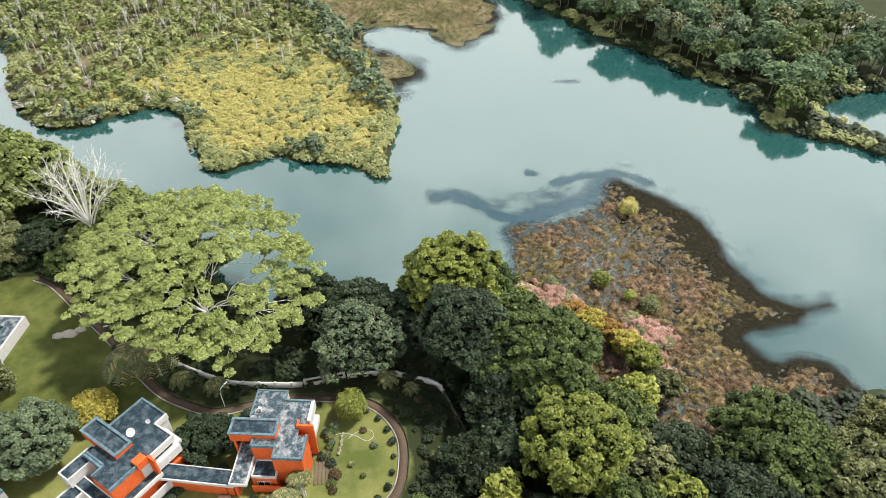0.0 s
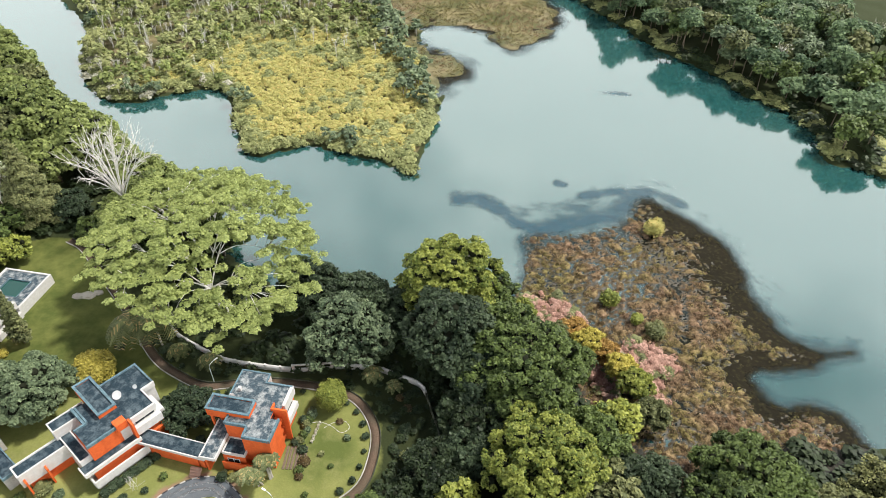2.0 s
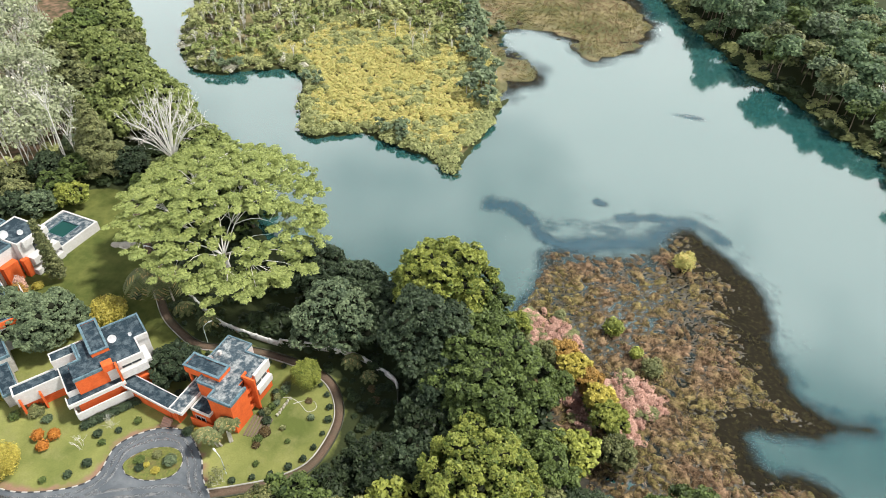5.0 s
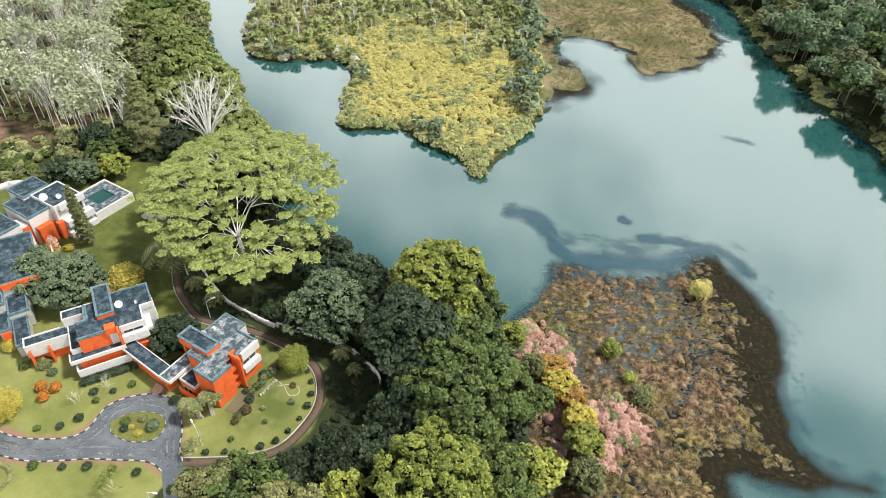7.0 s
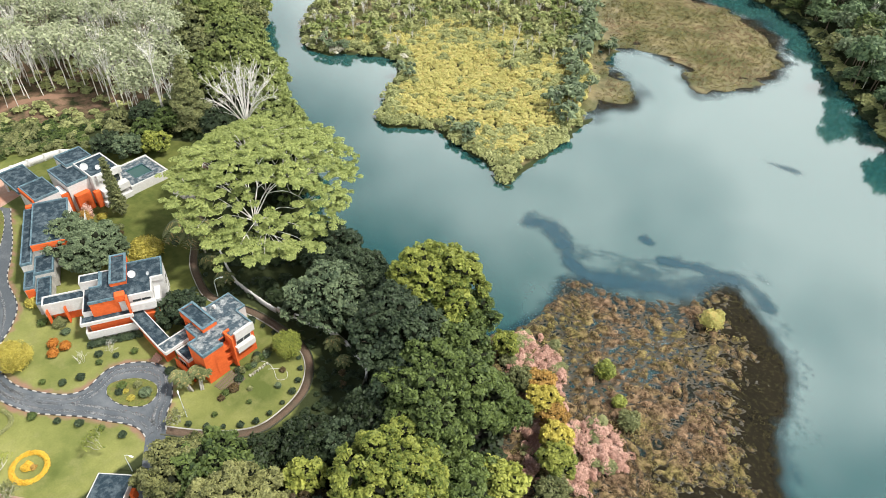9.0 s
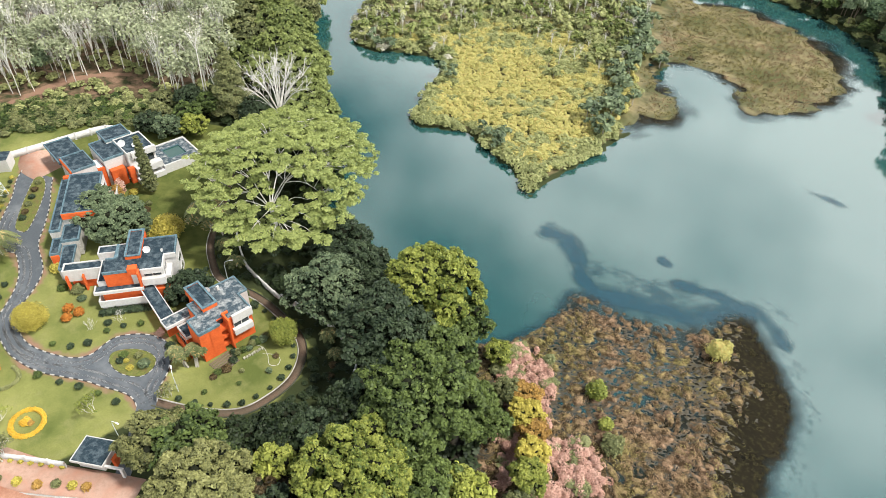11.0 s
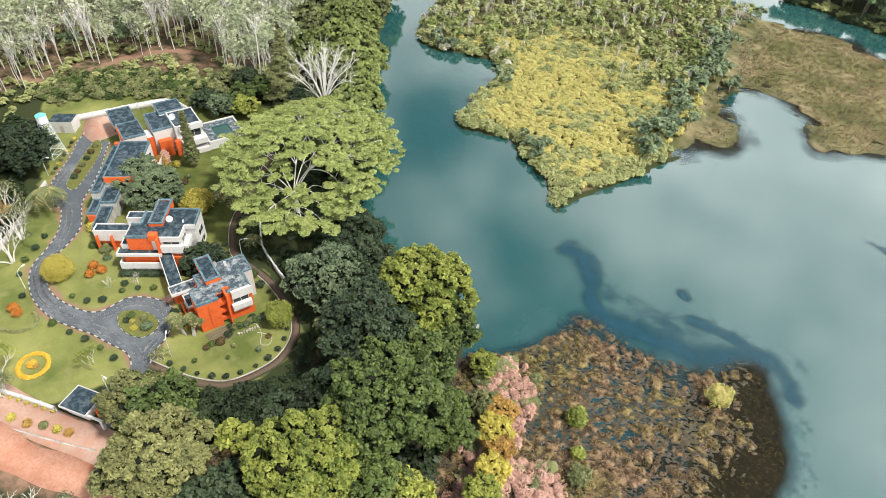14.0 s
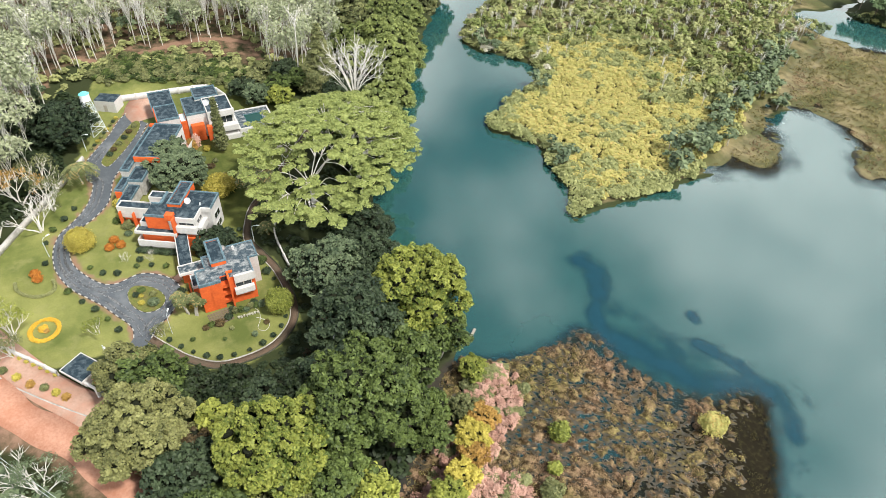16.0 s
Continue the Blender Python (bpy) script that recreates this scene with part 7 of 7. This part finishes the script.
hp = curve_pts([(-18.2, 63.5), (-16.0, 64.9), (-13.5, 64.6), (-11.3, 63.6), (-10.2, 64.8), (-11.4, 66.0), (-13.2, 65.3), (-14.5, 64.0)], 0.4)
s = Soup()
s.add(*tube_np(np.column_stack([hp, ground_np(hp[:, 0], hp[:, 1]) + 0.05]), np.full(len(hp), 0.03), 5))
o = new("tube", s.mesh("tube", [M_DISH], True))
o.parent = hose
# sand heap, jetty, rocks
for i, (x, y, r) in enumerate(((-75.3, 84.6, 1.3), (-73.4, 85.3, 1.7), (-71.8, 86.4, 1.1))):
    heap = thing("sand_heap", pose(x, y, ground_z(x, y)), "pale heap of sand and rubble on the grass", "sand heap", "sand heaps")
    v, q = cube_sphere(5)
    rg = np.random.default_rng(i)
    w = v * (1 + rg.normal(0, 0.08, (len(v), 1))) * (r, r * 0.7, 0.35)
    o = new("heap", fast_mesh("heap", w, q, [M_SAND]))
    o.parent = heap
jetty = thing("jetty", pose(7.5, 102.4, 0.0, 0, 0, 131), "narrow weathered timber jetty in the water", "jetty")
for k in range(2):
    part("beam", box_bm(-2.4, 2.4, -0.22 + 0.35 * k, -0.12 + 0.35 * k, 0.25, 0.37), M_WOOD, jetty)
for k in range(14):
    part("plank", box_bm(-2.35 + 0.34 * k, -2.07 + 0.34 * k, -0.28, 0.28, 0.37, 0.42), M_WOOD, jetty)
for k in range(3):
    part("post", box_bm(-2.0 + 1.9 * k, -1.88 + 1.9 * k, -0.06, 0.06, -1.4, 0.37), M_WOOD, jetty)
# broken stretch of wall with two open bays
bay = thing("wall_bay", pose(-24.4, 74.6, ground_z(-22, 75), 0, 0, 16), "white wall stretch with two open bays", "wall", "", "structure")
for k in range(3):
    part("pier", box_bm(0.1 + 3.6 * k, 0.6 + 3.6 * k, -0.2, 0.2, -0.2, 2.0, bevel=0.02), M_WHITE, bay)
for k in range(2):
    part("lintel", box_bm(0.6 + 3.6 * k, 3.7 + 3.6 * k, -0.15, 0.15, 1.7, 1.95), M_WHITE, bay)
    part("sill_wall", box_bm(0.6 + 3.6 * k, 3.7 + 3.6 * k, -0.14, 0.14, -0.2, 0.8), M_WHITE, bay)
# bushes outside the gate wall
for i, (x, y) in enumerate(((-19.6, 18.3), (-16.9, 20.6), (-14.1, 22.8), (-12.3, 25.1), (-10.4, 26.9), (-8.6, 28.4), (-22.5, 16.0))):
    bush(x, y, 0.85, 1.3, ("olive", "yellow", "orange")[i % 3], "clipped round bush on the red verge", 260 + i, 0.15, 5, group="verge bushes")
for i in range(9):
    f = i / 8
    bush(-26 + 11 * f, 17.6 + 9.3 * f, 0.55, 0.6, "yellow", "yellow border plant below the gate wall", 280 + i, 0.13, 4, "hedge_plant", "hedge plants")
# bare trees by the old wall and the red road
for i, (x, y, h, sp_, kd, lab) in enumerate(((-60.3, 26.0, 8, 7, None, "leaning pale bare tree by the old wall"), (-67.5, 29.0, 8, 7, "olive", "pale crooked tree by the old wall"), (-72, 22, 9, 8, "orange", "spreading tree with orange blossom"), (-76, 27, 8, 7, "olive", "pale spreading tree by the wall"), (-55, 17, 8, 6, None, "bare white-branched tree outside the wall"), (-49, 12, 8, 6, None, "bare white-branched tree outside the wall"), (-28.6, 20.0, 6, 3.5, "lime", "thin pale tree by the gate wall"), (-23.0, 20.0, 5, 3, "olive", "thin pale tree by the gate wall"), (-33, 16, 7, 4, "lime", "thin pale tree by the gate wall"), (6.0, 20.5, 6, 5, None, "bleached bare tree beside the red road"), (9.5, 24.0, 6, 5, "grey", "grey-leaved tree beside the red road"), (2, 17, 6, 5, None, "bleached bare tree beside the red road"), (-42.2, 42.2, 2.4, 1.2, None, "small leafless pale sapling"), (-40.4, 47.3, 2.6, 1.2, None, "small leafless pale sapling"), (-16.8, 46.4, 3.0, 2.0, "olive", "airy pale garden tree"), (-22.6, 34.8, 3.4, 2.4, "lime", "airy pale garden tree"))):
    bare_tree(x, y, h, sp_, 700 + i, lab, limbs=5, crown_kind=kd)
scatter("roadside_scrub", spots_in(lambda X, Y: (Y < 0.66 * X + 17.5) & (Y > 0.66 * X - 12), (-12, 32, -2, 40), 2.3, 51), SHRUB, [M_LEAF["grey"]], "grey-green scrub beyond the red road", "scrub", 52, 0.7, 1.4)
scatter("wall_scrub", spots_in(lambda X, Y: (signed(P_ESTATE, X, Y) < -3.5) & (signed(P_ESTATE, X, Y) > -26) & (X < -44) & (Y < 40), (-120, -44, -8, 40), 2.6, 53), COARSE, [M_LEAF["shade"]], "dark undergrowth outside the old wall", "undergrowth", 54, 0.9, 1.8)
# small trees round the courtyard and pool
for i, (x, y, r, h, kd) in enumerate(((-104, 83, 3.6, 5, "dark"), (-99, 86, 3.6, 5.5, "grey"), (-95, 92, 3.5, 5.5, "lime"), (-101, 93, 3.8, 6, "green"), (-108, 88, 3.2, 5, "olive"), (-108, 98, 3.8, 7, "dark"), (-101, 101, 4, 7, "green"), (-114, 92, 3.0, 5, "olive"), (-91, 108, 4, 7, "dark"), (-82, 103, 3.4, 5, "green"))):
    broadleaf(x, y, r, h, kd, "rounded garden tree behind the house", 800 + i, 0.3, 12, 1.1, group="trees behind the house", bunch=0.6)
# power line over the red road
for k in range(2):
    s = Soup()
    t_ = np.linspace(0, 1, 24)
    s.add(*tube_np(np.column_stack([-22 + 62 * t_ + 0.8 * k, 2 + 43 * t_, 8.5 - 3.0 * np.sin(math.pi * t_)]), np.full(24, 0.035), 4))
    wire = new("power_cable", s.mesh("power_cable", [M_METAL]))
    tagged(wire, "thin power cable slung over the road", "cable", "cables")

# low planting round the garden house
for i, (x, y, r, h, kd) in enumerate(((-18.2, 60.2, 0.9, 0.9, "dark"), (-17.6, 61.6, 0.8, 0.8, "green"), (-16.6, 59.0, 1.0, 0.7, "dark"), (-15.6, 57.0, 1.2, 0.7, "brown"), (-15.9, 55.4, 0.9, 0.6, "green"), (-18.4, 64.6, 0.9, 1.1, "dark"), (-17.4, 66.2, 1.0, 1.2, "grey"), (-27.6, 51.6, 1.0, 1.3, "dark"), (-25.8, 51.8, 0.9, 1.1, "olive"), (-24.0, 52.2, 0.8, 1.0, "dark"), (-31.8, 64.5, 1.4, 2.2, "dark"), (-32.6, 67.0, 1.5, 2.4, "dark"), (-34.6, 64.0, 1.6, 2.6, "brown"), (-30.4, 69.4, 1.2, 1.6, "green"), (-26.5, 69.4, 1.1, 1.4, "dark"), (-34.0, 57.2, 1.0, 1.4, "dark"), (-37.8, 57.6, 1.3, 1.8, "dark"))):
    bush(x, y, r, h, kd, "low leafy garden shrub beside the house", 900 + i, 0.15, 5, "shrub", "shrubs round the house")
# Added plants: their dark leaf stands in for shade on this strip.
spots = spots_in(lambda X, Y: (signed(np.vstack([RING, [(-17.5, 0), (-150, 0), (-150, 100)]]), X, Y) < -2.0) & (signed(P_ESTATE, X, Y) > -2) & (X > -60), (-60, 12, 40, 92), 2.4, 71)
scatter("shade_plants", spots, COARSE, [M_LEAF["shade"]], "added dark plants standing in for shade between path and wall", "undergrowth", 72, 0.35, 0.8)
